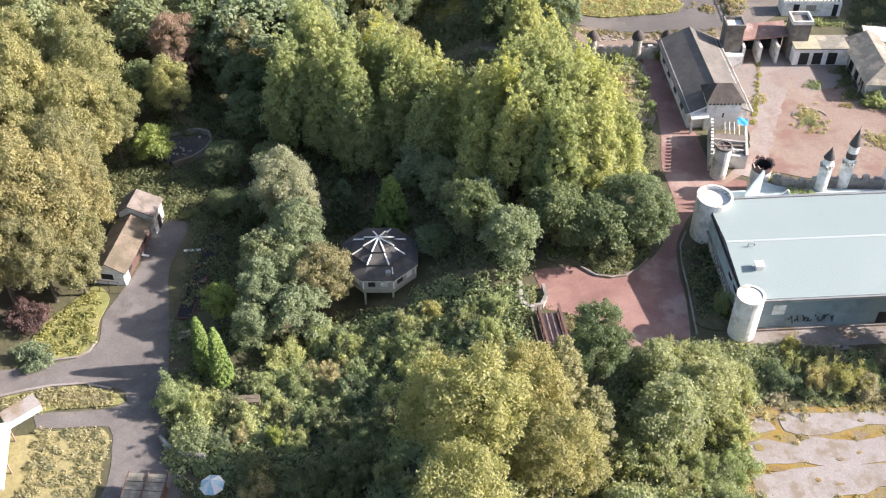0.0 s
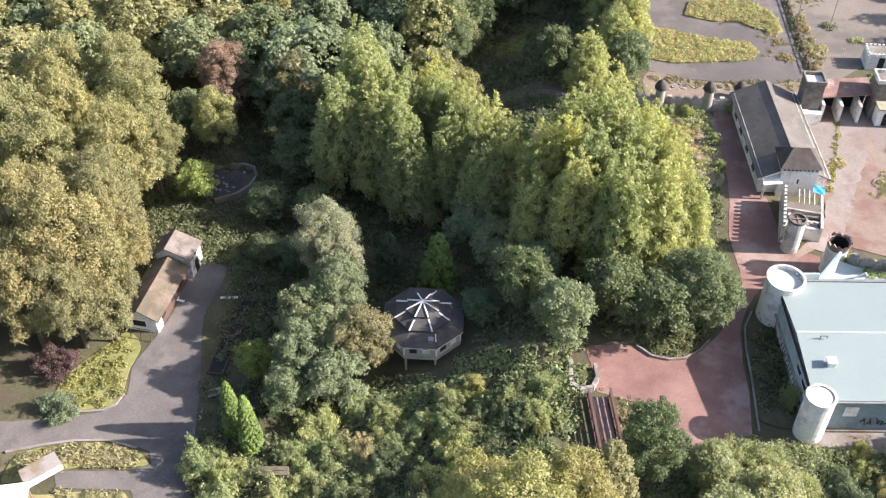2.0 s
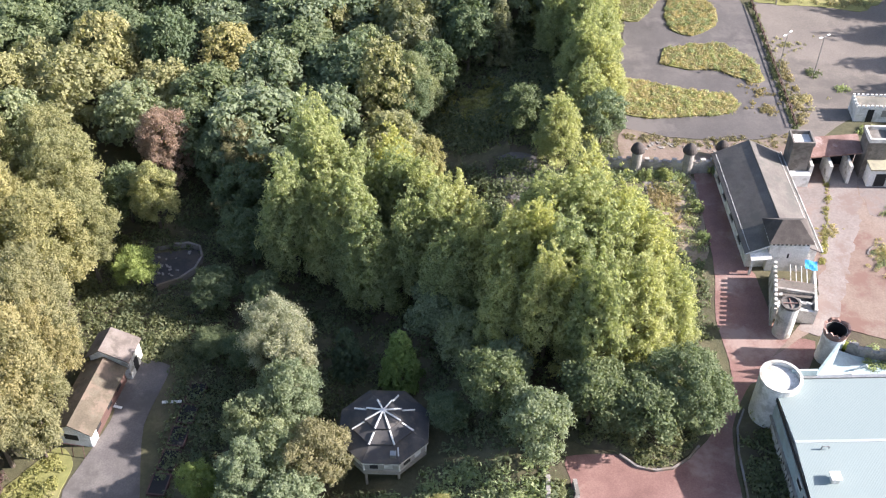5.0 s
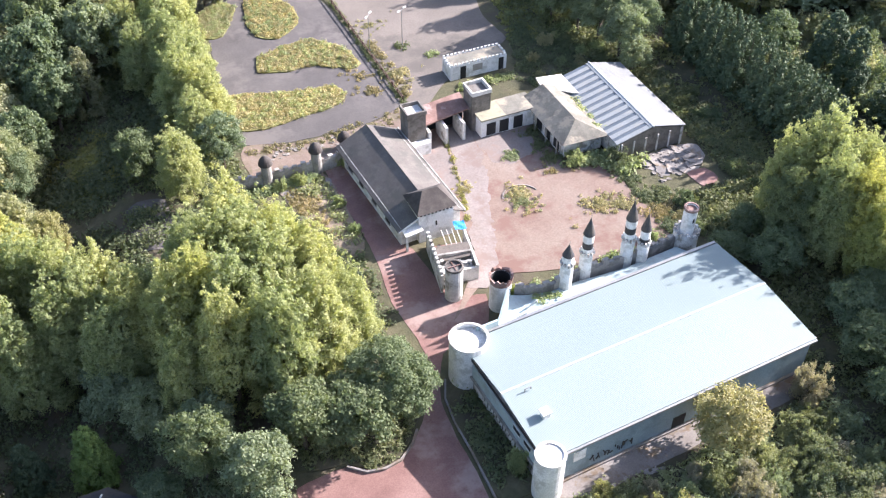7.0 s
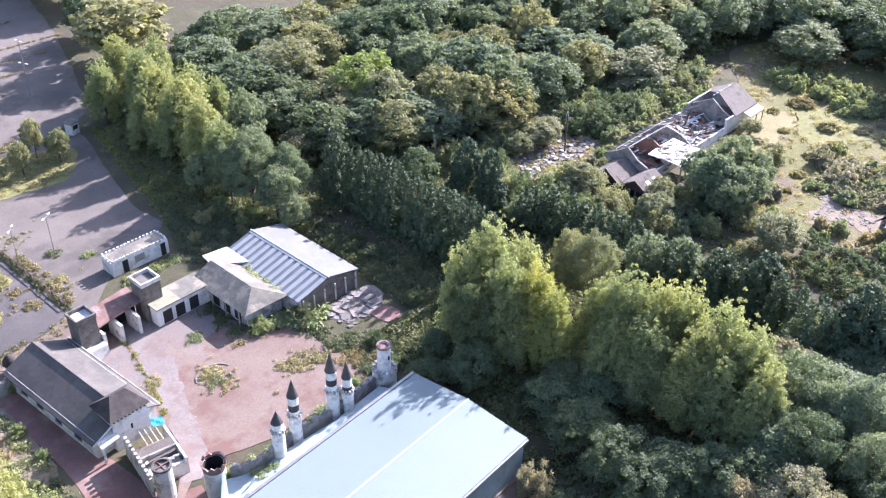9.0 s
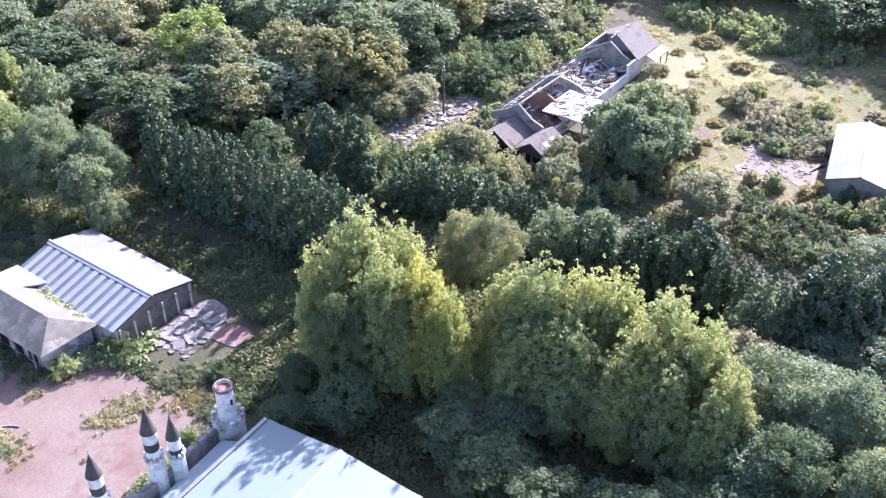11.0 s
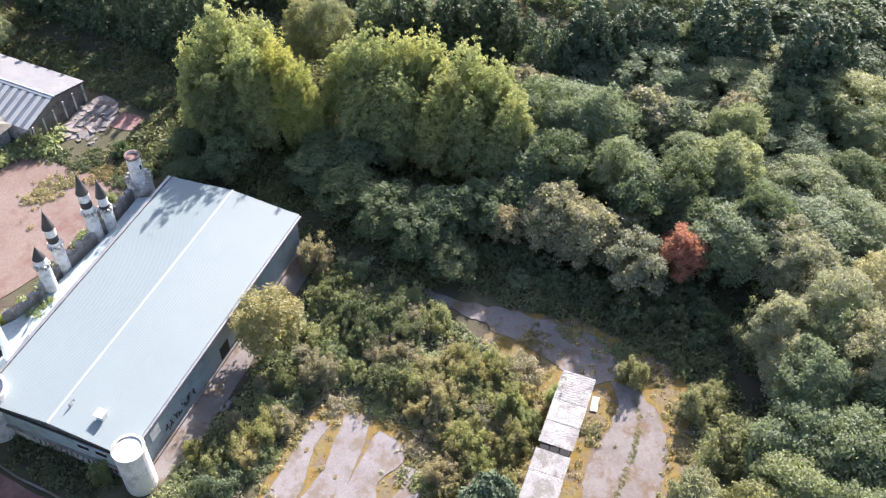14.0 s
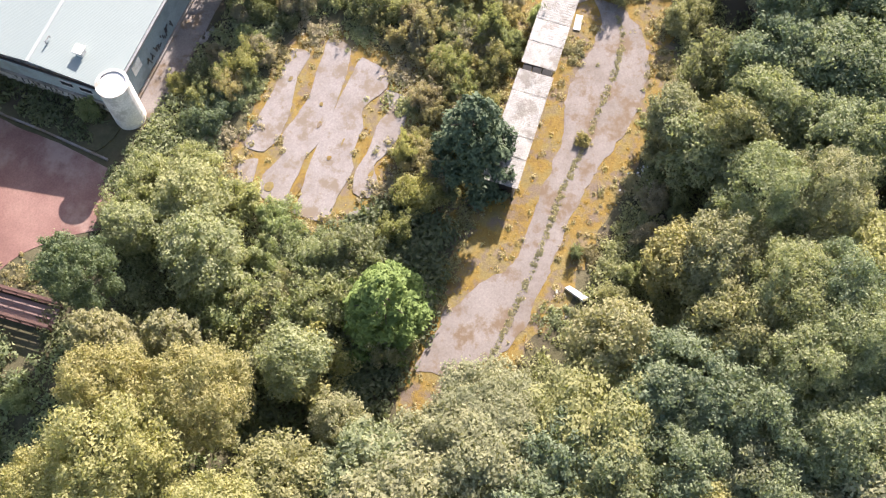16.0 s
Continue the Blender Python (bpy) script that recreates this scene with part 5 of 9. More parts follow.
def inn_yard():
    y = thing("roofless_store", 34.9, 105.0, 0, -11.0, "roofless white store with collapsed roof panels", "building")
    part("wall", box(B(), 0, 0.3, 0.8, 8.6, 0, 2.8), M['dirty_white'], y)
    part("wall", box(B(), 4.6, 4.9, 2.0, 8.6, 0, 2.4), M['dirty_white'], y)
    part("wall", box(B(), 0.3, 4.6, 2.0, 2.3, 0, 2.0), M['dirty_white'], y)
    part("ledge", box(B(), 0.3, 4.6, 4.4, 4.7, 0, 2.6), M['stone'], y)
    part("roof_panel", slab(B(), [(0.4, 4.0, 2.0), (4.5, 4.0, 2.2), (4.5, 5.9, 2.7), (0.4, 5.9, 2.6)], 0.12), M['ruin_tile'], y, "sagging grey roof panel")
    part("roof_panel", slab(B(), [(0.6, 2.4, 1.5), (4.4, 2.3, 1.9), (4.3, 3.9, 1.7), (0.5, 4.1, 1.3)], 0.12), M['sheet_grey'], y, "fallen grey roof panel")
    rng = random.Random(8)
    for k in range(16):
        u, v = rng.uniform(0.5, 4.0), rng.uniform(2.4, 8.2)
        w, d, t = rng.uniform(0.3, 0.9), rng.uniform(0.08, 0.4), rng.uniform(-0.3, 0.3)
        z0 = 2.15 if v < 6 else 0.5
        part("debris", slab(B(), [(u, v, z0), (u + w, v + t, z0 + 0.1), (u + w - t * 0.3, v + t + d, z0 + 0.15), (u - t * 0.3, v + d, z0 + 0.05)], 0.08), M[rng.choice(('dirty_white', 'timber', 'rust'))], y)
    for k in range(4):
        part("rafter", box(B(), 1.9 + k * 0.62, 1.98 + k * 0.62, 6.0, 8.7, 2.5, 2.62), M['dirty_white'], y, "bare white rafter")
    part("floor", box(B(), 0.3, 4.6, 4.7, 8.6, 0, 0.2), M['rust'], y)
    for k in range(10):
        part("merlon", box(B(), 0.0, 0.3, 1.0 + k * 0.76, 1.42 + k * 0.76, 2.8, 3.25), M['dirty_white'], y)
    s = thing("blue_sheet", 40.0, 112.4, 2.7, -11, "crumpled bright blue plastic sheet on the store wall", "tarpaulin")
    bm = B()
    n = 7
    g = [[bm.verts.new((i * 0.24, j * 0.26, 0.07 * math.sin(i * 1.3 + j) + 0.04 * math.cos(j * 2.1) - 0.02 * i)) for i in range(n)] for j in range(n)]
    for j in range(n - 1):
        for i in range(n - 1):
            bm.faces.new((g[j][i], g[j][i + 1], g[j + 1][i + 1], g[j + 1][i]))
    part("sheet", bm, M['blue'], s)
    t = thing("inn_turret", 36.2, 104.7, 0, 0, "round white turret with a rusted open top", "tower", "round castle towers")
    part("shell", drum_shell(B(), 1.05, 0, 4.9, 0.16, 3.4, 20), M['dirty_white'], t)
    part("rim", drum_shell(B(), 1.1, 4.7, 5.0, 0.22, 4.75, 20), M['shingle'], t, "dark rusty rim")
    part("cross_bar", box(B(), -0.9, 0.9, -0.05, 0.05, 4.85, 4.95), M['rust'], t)
    part("cross_bar", box(B(), -0.05, 0.05, -0.9, 0.9, 4.78, 4.85), M['rust'], t)


inn_yard()


# ---- fence wall with domed turrets, gatehouse, kiosk ----
wall_run("boundary_wall", [(17.5, 133.6), (21, 133.2), (29.4, 133.0), (33.4, 133.4), (37, 134.2), (42, 134.4)], 1.9, 0.5, M['pale_stone'], "pale stone boundary wall with broken battlements", battlement=0.45)


def domed(x, y, h=4.6):
    d = thing("wall_turret", x, y, 0, 0, "stubby round wall turret with dark domed cap", "tower", "domed wall turrets")
    part("shaft", tube(B(), (0, 0, 0), (0, 0, h - 1.3), 0.72, 0.68, 16), M['stone'], d)
    bm = B()
    prof = [(0.95, h - 1.35), (0.9, h - 1.0), (0.72, h - 0.6), (0.42, h - 0.25), (0.12, h - 0.05)]
    rows = [[bm.verts.new((r * math.cos(6.2832 * k / 16), r * math.sin(6.2832 * k / 16), z)) for k in range(16)] for r, z in prof]
    for a, b in zip(rows, rows[1:]):
        for k in range(16):
            bm.faces.new((a[k], a[(k + 1) % 16], b[(k + 1) % 16], b[k]))
    bm.faces.new(rows[-1])
    bm.faces.new(rows[0][::-1])
    part("dome", bm, M['dark_shingle'], d, "dark shingle dome")


domed(22.6, 133.0, 5.0)
domed(29.4, 133.0, 5.0)
domed(34.6, 136.6, 2.8)


def gatehouse():
    g = thing("gatehouse", 44, 132, 0, 0, "castle gatehouse with two square towers and red roof", "building")
    for x0, y0, w, label in ((-2.0, -0.4, 2.6, "square stone tower with pale roof deck"), (8.0, 0.6, 2.8, "square stone tower with a rubble-strewn deck")):
        t = part("tower", box(B(), x0, x0 + w, y0, y0 + w, 0, 5.9), M['dark_stone'], g, label)
        bm = B()
        for a in (0, 1):
            box(bm, x0 - 0.1, x0 + w + 0.1, y0 + a * w - 0.12, y0 + a * w + 0.12, 5.9, 6.5)
            box(bm, x0 + a * w - 0.12, x0 + a * w + 0.12, y0 + 0.12, y0 + w - 0.12, 5.9, 6.5)
        part("parapet", bm, M['dark_stone'] if x0 < 0 else M['dirty_white'], t)
        part("deck", box(B(), x0 + 0.14, x0 + w - 0.14, y0 + 0.14, y0 + w - 0.14, 5.9, 5.96), M['white'] if x0 < 0 else M['rubble'], t)
    part("gate_roof", slab(B(), [(0.7, 0.2, 3.6), (7.9, 1.4, 3.6), (7.9, 4.6, 4.3), (0.7, 3.6, 4.3)], 0.2), M['rust'], g, "rusty red sheet roof")
    for x in (0.9, 3.4, 6.0):
        part("pier", box(B(), x, x + 0.4, -0.7, 2.6, 0, 2.9), M['dirty_white'], g, "white dividing pier")
    part("back_wall", box(B(), 0.7, 7.9, 3.4, 3.7, 0, 3.4), M['dark'], g, "dark gate back wall")
    part("white_foot", box(B(), -1.6, 0.9, -1.5, -0.45, 0, 1.9), M['white'], g, "white low block")
    part("wing", box(B(), 8.6, 17, -1.2, 2.2, 0, 2.9), M['white'], g, "white flat-roofed shop wing")
    part("wing_roof", box(B(), 8.4, 12.2, -1.5, 2.3, 2.9, 3.1), M['mossy_deck'], g, "pale moss-stained flat roof")
    part("wing_roof", box(B(), 12.2, 17.2, -1.5, 2.4, 2.9, 3.05), M['felt'], g, "grey felt flat roof")
    for x in (9.4, 11.4, 13.6):
        part("opening", box(B(), x, x + 1.4, -1.26, -1.21, 0.2, 2.2), M['dark'], g, "dark boarded opening")


gatehouse()


def kiosk():
    k = thing("ticket_kiosk", 54.6, 145.2, 0, -1.0, "small white flat-roofed ticket kiosk with battlements", "kiosk")
    W, D, H = 9.2, 3.0, 2.35
    part("body", box(B(), 0, W, 0, D, 0, H), M['white'], k)
    part("roof", box(B(), 0.2, W - 0.2, 0.2, D - 0.2, H, H + 0.06), M['felt'], k, "grey felt roof")
    for i in range(15):
        for y in (0.0, D - 0.2):
            part("merlon", box(B(), 0.05 + i * 0.62, 0.38 + i * 0.62, y, y + 0.2, H, H + 0.35), M['white'], k)
    for j in range(3):
        for x in (0.0, W - 0.2):
            part("merlon", box(B(), x, x + 0.2, 0.5 + j * 0.8, 0.9 + j * 0.8, H, H + 0.35), M['white'], k)
    part("door", box(B(), 1.6, 2.5, -0.05, -0.01, 0.05, 2.1), M['dark'], k, "dark doorway")
    part("door", box(B(), 7.9, 8.7, -0.05, -0.01, 0.05, 2.1), M['dark'], k, "dark doorway")
    part("shutter", box(B(), 3.6, 5.2, -0.05, -0.01, 0.9, 2.0), M['timber'], k, "closed grey shutter")


kiosk()


# ---- restaurant and glass-roofed hall ----
def restaurant():
    r = thing("restaurant", 60.4, 121.6, 0, 0, "low restaurant with a grey felt hipped roof", "building")
    part("body", box(B(), 0.4, 6.2, 0.6, 11.6, 0, 2.9), M['dirty_white'], r)
    bm = B()
    v = [bm.verts.new(p) for p in ((-0.4, -0.2, 2.8), (6.6, -0.6, 2.8), (6.6, 12, 2.8), (-0.4, 12, 2.8), (3.0, 2.6, 4.4), (3.0, 11.8, 4.4))]
    for f in ((0, 1, 4), (1, 2, 5, 4), (2, 3, 5), (3, 0, 4, 5), (3, 2, 1, 0)):
        bm.faces.new([v[i] for i in f])
    part("roof", bm, M['felt'], r, "sagging grey felt roof")
    part("lean_to", slab(B(), [(3.0, 11.8, 3.6), (7.4, 9.0, 3.3), (7.4, 14.2, 3.4), (3.4, 14.6, 3.6)], 0.2), M['dirty_white'], r, "pale flat linking roof")
    for y in (2, 4.4, 6.8, 9.2):
        part("opening", box(B(), 0.34, 0.39, y, y + 1.4, 0.3, 2.1), M['dark'], r, "dark broken window")
    for k in range(3):
        part("post", box(B(), -0.3, -0.15, 1.5 + 3 * k, 1.65 + 3 * k, 0, 2.7), M['timber'], r)


restaurant()


def striped_shed():
    s = thing("striped_shed", 66.9, 118.6, 0, 0, "long shed with alternating clear and grey roof sheets", "building")
    W, L, E, R = 10.6, 17.0, 2.9, 4.3
    part("wall", box(B(), 0.1, 0.3, 0, L, 0, E - 0.1), M['dirty_white'], s)
    part("wall", box(B(), W - 0.3, W - 0.1, 0, L, 0, E - 0.1), M['timber'], s)
    for y in (0.0, L - 0.2):
        part("gable_wall", prismv([(0.3, y, 0), (W - 0.3, y, 0), (W - 0.3, y, E - 0.1), (W / 2, y, R - 0.2), (0.3, y, E - 0.1)], (0, 0.2, 0)), M['dark_stone'], s, "grey boarded gable")
    n = 13
    for k in range(n):
        y0, y1, y2 = L * k / n, L * (k + 0.58) / n, L * (k + 1) / n
        part("roof_sheet", slab(B(), [(-0.2, y0, E), (W / 2, y0, R), (W / 2, y1 - 0.02, R), (-0.2, y1 - 0.02, E)], 0.06), M['sheet_pale'], s, "white roof sheet")
        part("roof_sheet", slab(B(), [(-0.2, y1, E - 0.02), (W / 2 - 0.4, y1, R - 0.14), (W / 2 - 0.4, y2 - 0.02, R - 0.14), (-0.2, y2 - 0.02, E - 0.02)], 0.05), M['sheet_dark'], s, "dark see-through roof sheet")
    part("ridge_sheet", slab(B(), [(W / 2 - 0.5, 0, R - 0.09), (W / 2, 0, R + 0.06), (W / 2, L, R + 0.06), (W / 2 - 0.5, L, R - 0.09)], 0.05), M['sheet_pale'], s)
    part("roof_slope", slab(B(), [(W / 2, 0, R), (W + 0.2, 0, E), (W + 0.2, L, E), (W / 2, L, R)], 0.06), M['sheet_barn'], s, "pale grey roof slope")
    part("ridge_cap", tube(B(), (W / 2, -0.1, R), (W / 2, L + 0.1, R), 0.12, 0.12, 6), M['white'], s)
    for k in range(6):
        part("gable_post", box(B(), 0.5 + k * 1.9, 0.7 + k * 1.9, -0.15, -0.01, 0, 2.7), M['dirty_white'], s)


striped_shed()


# ---- stables and bits south of the hall ----
def stables():
    s = thing("stable_row", 39.3, 39.8, 0, 5.2, "row of low sheds with corrugated grey sheet roofs", "shed")
    L, W, H = 21.4, 2.9, 2.7
    part("wall", box(B(), 0.1, L - 0.1, 0.1, 0.25, 0, H - 0.1), M['timber'], s)
    part("wall", box(B(), 0.1, L - 0.1, W - 0.25, W - 0.1, 0, H - 0.1), M['timber'], s)
    part("end_wall", box(B(), 0.1, 0.25, 0.25, W - 0.25, 0, H - 0.1), M['dark'], s, "dark open end")
    part("end_wall", box(B(), L - 0.25, L - 0.1, 0.25, W - 0.25, 0, H - 0.1), M['timber'], s)
    x = -0.1
    for k, w in enumerate((3.0, 2.2, 2.4, 2.2, 2.4, 0.75, 2.6, 2.6, 3.6)):
        if k == 5:
            for j in range(3):
                part("roof_light", box(B(), x + 0.05, x + w - 0.05, 0.1 + j * 0.95, 0.95 + j * 0.95, H - 0.05, H), M['dark'], s, "dark empty roof opening")
        else:
            z = 0.03 * (k % 3)
            bm = B()
            n = 24
            top = [[bm.verts.new((x + (w - 0.04) * j / n, yy, H + z + zz + (0.014 if j % 2 else 0) - dz)) for j in range(n + 1)] for yy, zz, dz in ((-0.25, 0, 0), (W + 0.25, 0.12, 0), (W + 0.25, 0.12, 0.04), (-0.25, 0, 0.04))]
            for lo, hi in zip(top, top[1:] + top[:1]):
                for j in range(n):
                    bm.faces.new((lo[j], lo[j + 1], hi[j + 1], hi[j]))
            part("roof_panel", bm, M['sheet_grey'], s, "corrugated grey sheet")
        x += w
    for k in range(6):
        part("stall_door", box(B(), 1.5 + k * 3.4, 2.6 + k * 3.4, 0.03, 0.09, 0.1, 2.0), M['brown_wood'], s)


stables()


# ---- pavilion ----
def pavilion():
    p = thing("octagonal_pavilion", -7.8, 91.0, -3.35, 0, "octagonal wooden pavilion with dark felt roof and white ribs", "pavilion")
    R, base, wall = 4.95, 0.95, 2.5
    ang = [22.5 + 45 * k for k in range(8)]
    c = lambda r, k: (r * math.cos(radians(ang[k % 8])), r * math.sin(radians(ang[k % 8])))  # noqa: E731
    part("deck", prism(B(), [c(R - 0.1, k) for k in range(8)], 0.35, base), M['timber'], p, "grey timber deck")
    for k in range(8):
        part("pier", tube(B(), (*c(R - 0.5, k), -3.3), (*c(R - 0.5, k), 0.35), 0.15, 0.15, 6), M['timber'], p)
        (ax, ay), (bx, by) = c(R - 0.22, k), c(R - 0.22, k + 1)
        d = Vector((bx - ax, by - ay, 0)).normalized()
        nrm = Vector((d.y, -d.x, 0)) * 0.08
        w = part("wall_panel", prism(B(), [(ax, ay), (bx, by), (bx - nrm.x, by - nrm.y), (ax - nrm.x, ay - nrm.y)], base, wall), M['grey_boards'], p, "grey boarded wall panel")
        mid = Vector(((ax + bx) / 2, (ay + by) / 2, 0)) + nrm * 0.4
        for off, mat in ((-0.8, 'dark'), (0.7, 'white')):
            m = mid + d * off
            part("window", prism(B(), [(m - d * 0.42)[:2], (m + d * 0.42)[:2], (m + d * 0.42 + nrm)[:2], (m - d * 0.42 + nrm)[:2]], 1.35, 2.1), M[mat], w, "dark broken window" if mat == 'dark' else "pale boarded window")
        part("corner_post", tube(B(), (*c(R - 0.16, k), base), (*c(R - 0.16, k), wall), 0.09, 0.09, 6), M['white'], p, "white corner post")
        part("fascia", slab(B(), [(*c(R + 0.13, k), wall + 0.02), (*c(R + 0.13, k + 1), wall + 0.02), (*c(R + 0.07, k + 1), wall + 0.02), (*c(R + 0.07, k), wall + 0.02)], 0.2), M['dirty_white'], p, "pale eaves board")
    for r0, r1, z0, z1, word in ((R + 0.12, 3.2, wall + 0.12, 3.5, "roof_segment"), (3.4, 1.75, 3.72, 4.4, "middle_segment")):
        for k in range(8):
            part(word, slab(B(), [(*c(r0, k), z0), (*c(r0, k + 1), z0), (*c(r1, k + 1), z1), (*c(r1, k), z1)], 0.1), M['dark_felt'], p, "dark felt roof segment")
    for k in range(8):
        part("upper_segment", slab(B(), [(*c(1.95, k), 4.56), (*c(1.95, k + 1), 4.56), (0, 0, 5.3)], 0.1), M['dark_felt'], p, "dark felt upper roof segment")
        part("rib", tube(B(), (0, 0, 5.38), (*c(1.98, k), 4.64), 0.1, 0.1, 5), M['white'], p, "white painted roof rib")
        if k != 2:
            part("rib", tube(B(), (*c(2.0 + 0.1 * (k % 3), k), 4.32), (*c(3.45, k), 3.76), 0.1, 0.1, 5), M['white'], p, "white painted roof rib")
    part("lantern_wall", prism(B(), [c(3.15, k) for k in range(8)], 3.3, 3.7), M['dark_felt'], p)
    part("lantern_wall", prism(B(), [c(1.7, k) for k in range(8)], 4.2, 4.55), M['dark_felt'], p)
    part("roof_hatch", box(B(), 0.9, 1.5, -4.2, -3.6, 2.7, 3.35), M['steel'], p, "small roof hatch")
    part("loose_board", slab(B(), [(1.7, -4.1, 3.15), (1.85, -4.1, 3.15), (1.75, -3.3, 3.5), (1.6, -3.3, 3.5)], 0.05), M['white'], p, "loose white board")


pavilion()


# ---- cottage, bridge, planter ----
def cottage():
    z = -6.2
    c = thing("cottage_row", -41.6, 91.5, z, -8.0, "row of low cottages with mossy brown roofs", "building")
    part("body", box(B(), -2.6, 1.6, 0, 9.4, 0, 2.4), M['brown_wood'], c, "weathered brown cottage wall")
    part("roof_slope", slab(B(), [(2.0, -0.2, 2.2), (2.0, 9.6, 2.2), (-0.5, 9.6, 3.6), (-0.5, -0.2, 3.6)], 0.15), M['mossy_roof'], c, "mossy brown roof slope")
    part("roof_slope", slab(B(), [(-3.0, -0.2, 2.2), (-0.5, -0.2, 3.6), (-0.5, 9.6, 3.6), (-3.0, 9.6, 2.2)], 0.15), M['mossy_roof'], c, "mossy brown roof slope")
    for y in (-0.01, 9.2):
        part("gable_wall", prismv([(-2.6, y, 2.3), (1.6, y, 2.3), (-0.5, y, 3.5)], (0, 0.2, 0)), M['white'], c)
    part("end_block", box(B(), -2.4, 2.2, 9.7, 13.0, 0, 3.4), M['dirty_white'], c, "taller dirty white end block")
    part("end_roof", slab(B(), [(-2.8, 9.4, 3.3), (-0.9, 9.5, 4.7), (-0.9, 13.2, 4.7), (-2.8, 13.2, 3.3)], 0.15), M['brown_felt'], c, "brown felt roof")
    part("end_roof", slab(B(), [(-0.9, 9.5, 4.7), (2.5, 9.4, 3.4), (2.5, 13.2, 3.4), (-0.9, 13.2, 4.7)], 0.15), M['brown_felt'], c, "brown felt roof")
    for y in (9.7, 12.8):
        part("gable_wall", prismv([(-2.4, y, 3.3), (2.2, y, 3.3), (-0.9, y, 4.6)], (0, 0.2, 0)), M['white'], c)
    part("end_wall", box(B(), -2.6, 1.6, -0.08, -0.02, 0, 2.3), M['white'], c, "white painted end wall")
    part("side_panel", box(B(), 1.63, 1.68, 0.0, 1.3, 0, 2.2), M['white'], c, "white painted side panel")
    part("end_window", box(B(), -1.4, 0.2, -0.12, -0.09, 0.9, 1.8), M['dark'], c, "dark broken window")
    for y in (1.4, 4.4, 7.0):
        part("window", box(B(), 1.61, 1.66, y, y + 1.1, 0.9, 1.9), M['dark'], c, "dark window")
    part("door", box(B(), 2.21, 2.26, 10.8, 11.7, 0.05, 2.0), M['dark'], c, "dark doorway")
    bm = B()
    for k in range(4):
        tube(bm, (-2.6 + k * 1.3, -1.6, 0), (-2.6 + k * 1.3, -1.2, 1.7), 0.05, 0.05, 5)
    tube(bm, (-2.6, -1.2, 1.7), (1.3, -1.2, 1.7), 0.05, 0.05, 5)
    part("porch_frame", bm, M['brown_wood'], c, "bare brown porch frame")


cottage()


def bridge():
    b = thing("footbridge", 12.3, 76.2, 0.3, 7.0, "dark red-brown wooden footbridge with boarded rails", "bridge")
    for k in range(4):
        part("plank", box(B(), -0.84 + k * 0.42, -0.44 + k * 0.42, -3.6, 3.6, 0.004 * (k % 2), 0.08), M['deck_board'], b, "worn pinkish deck board")
    for x in (-1.15, 1.15):
        part("beam", box(B(), x - 0.14, x + 0.14, -3.7, 3.8, -0.35, -0.01), M['brown_wood'], b)
        for z in (0.2, 0.56, 0.92):
            part("rail", box(B(), x - 0.05, x + 0.05, -3.7, 3.8, z, z + 0.24), M['brown_wood'], b)
        part("handrail", box(B(), x - 0.13, x + 0.13, -3.75, 3.85, 1.19, 1.25), M['brown_wood'], b)
        for k in range(6):
            side = 0.07 if x > 0 else -0.07
            part("post", box(B(), x + side - 0.06, x + side + 0.06, -3.65 + k * 1.45, -3.5 + k * 1.45, 0.0, 1.18), M['brown_wood'], b)


bridge()
wall_run("planter_wall", [(9.0, 84.4), (8.9, 81.4), (9.8, 80.4), (11.2, 80.8), (11.8, 82.2), (11.6, 84.0)], 0.9, 0.4, M['stone'], "low curved stone planter wall")


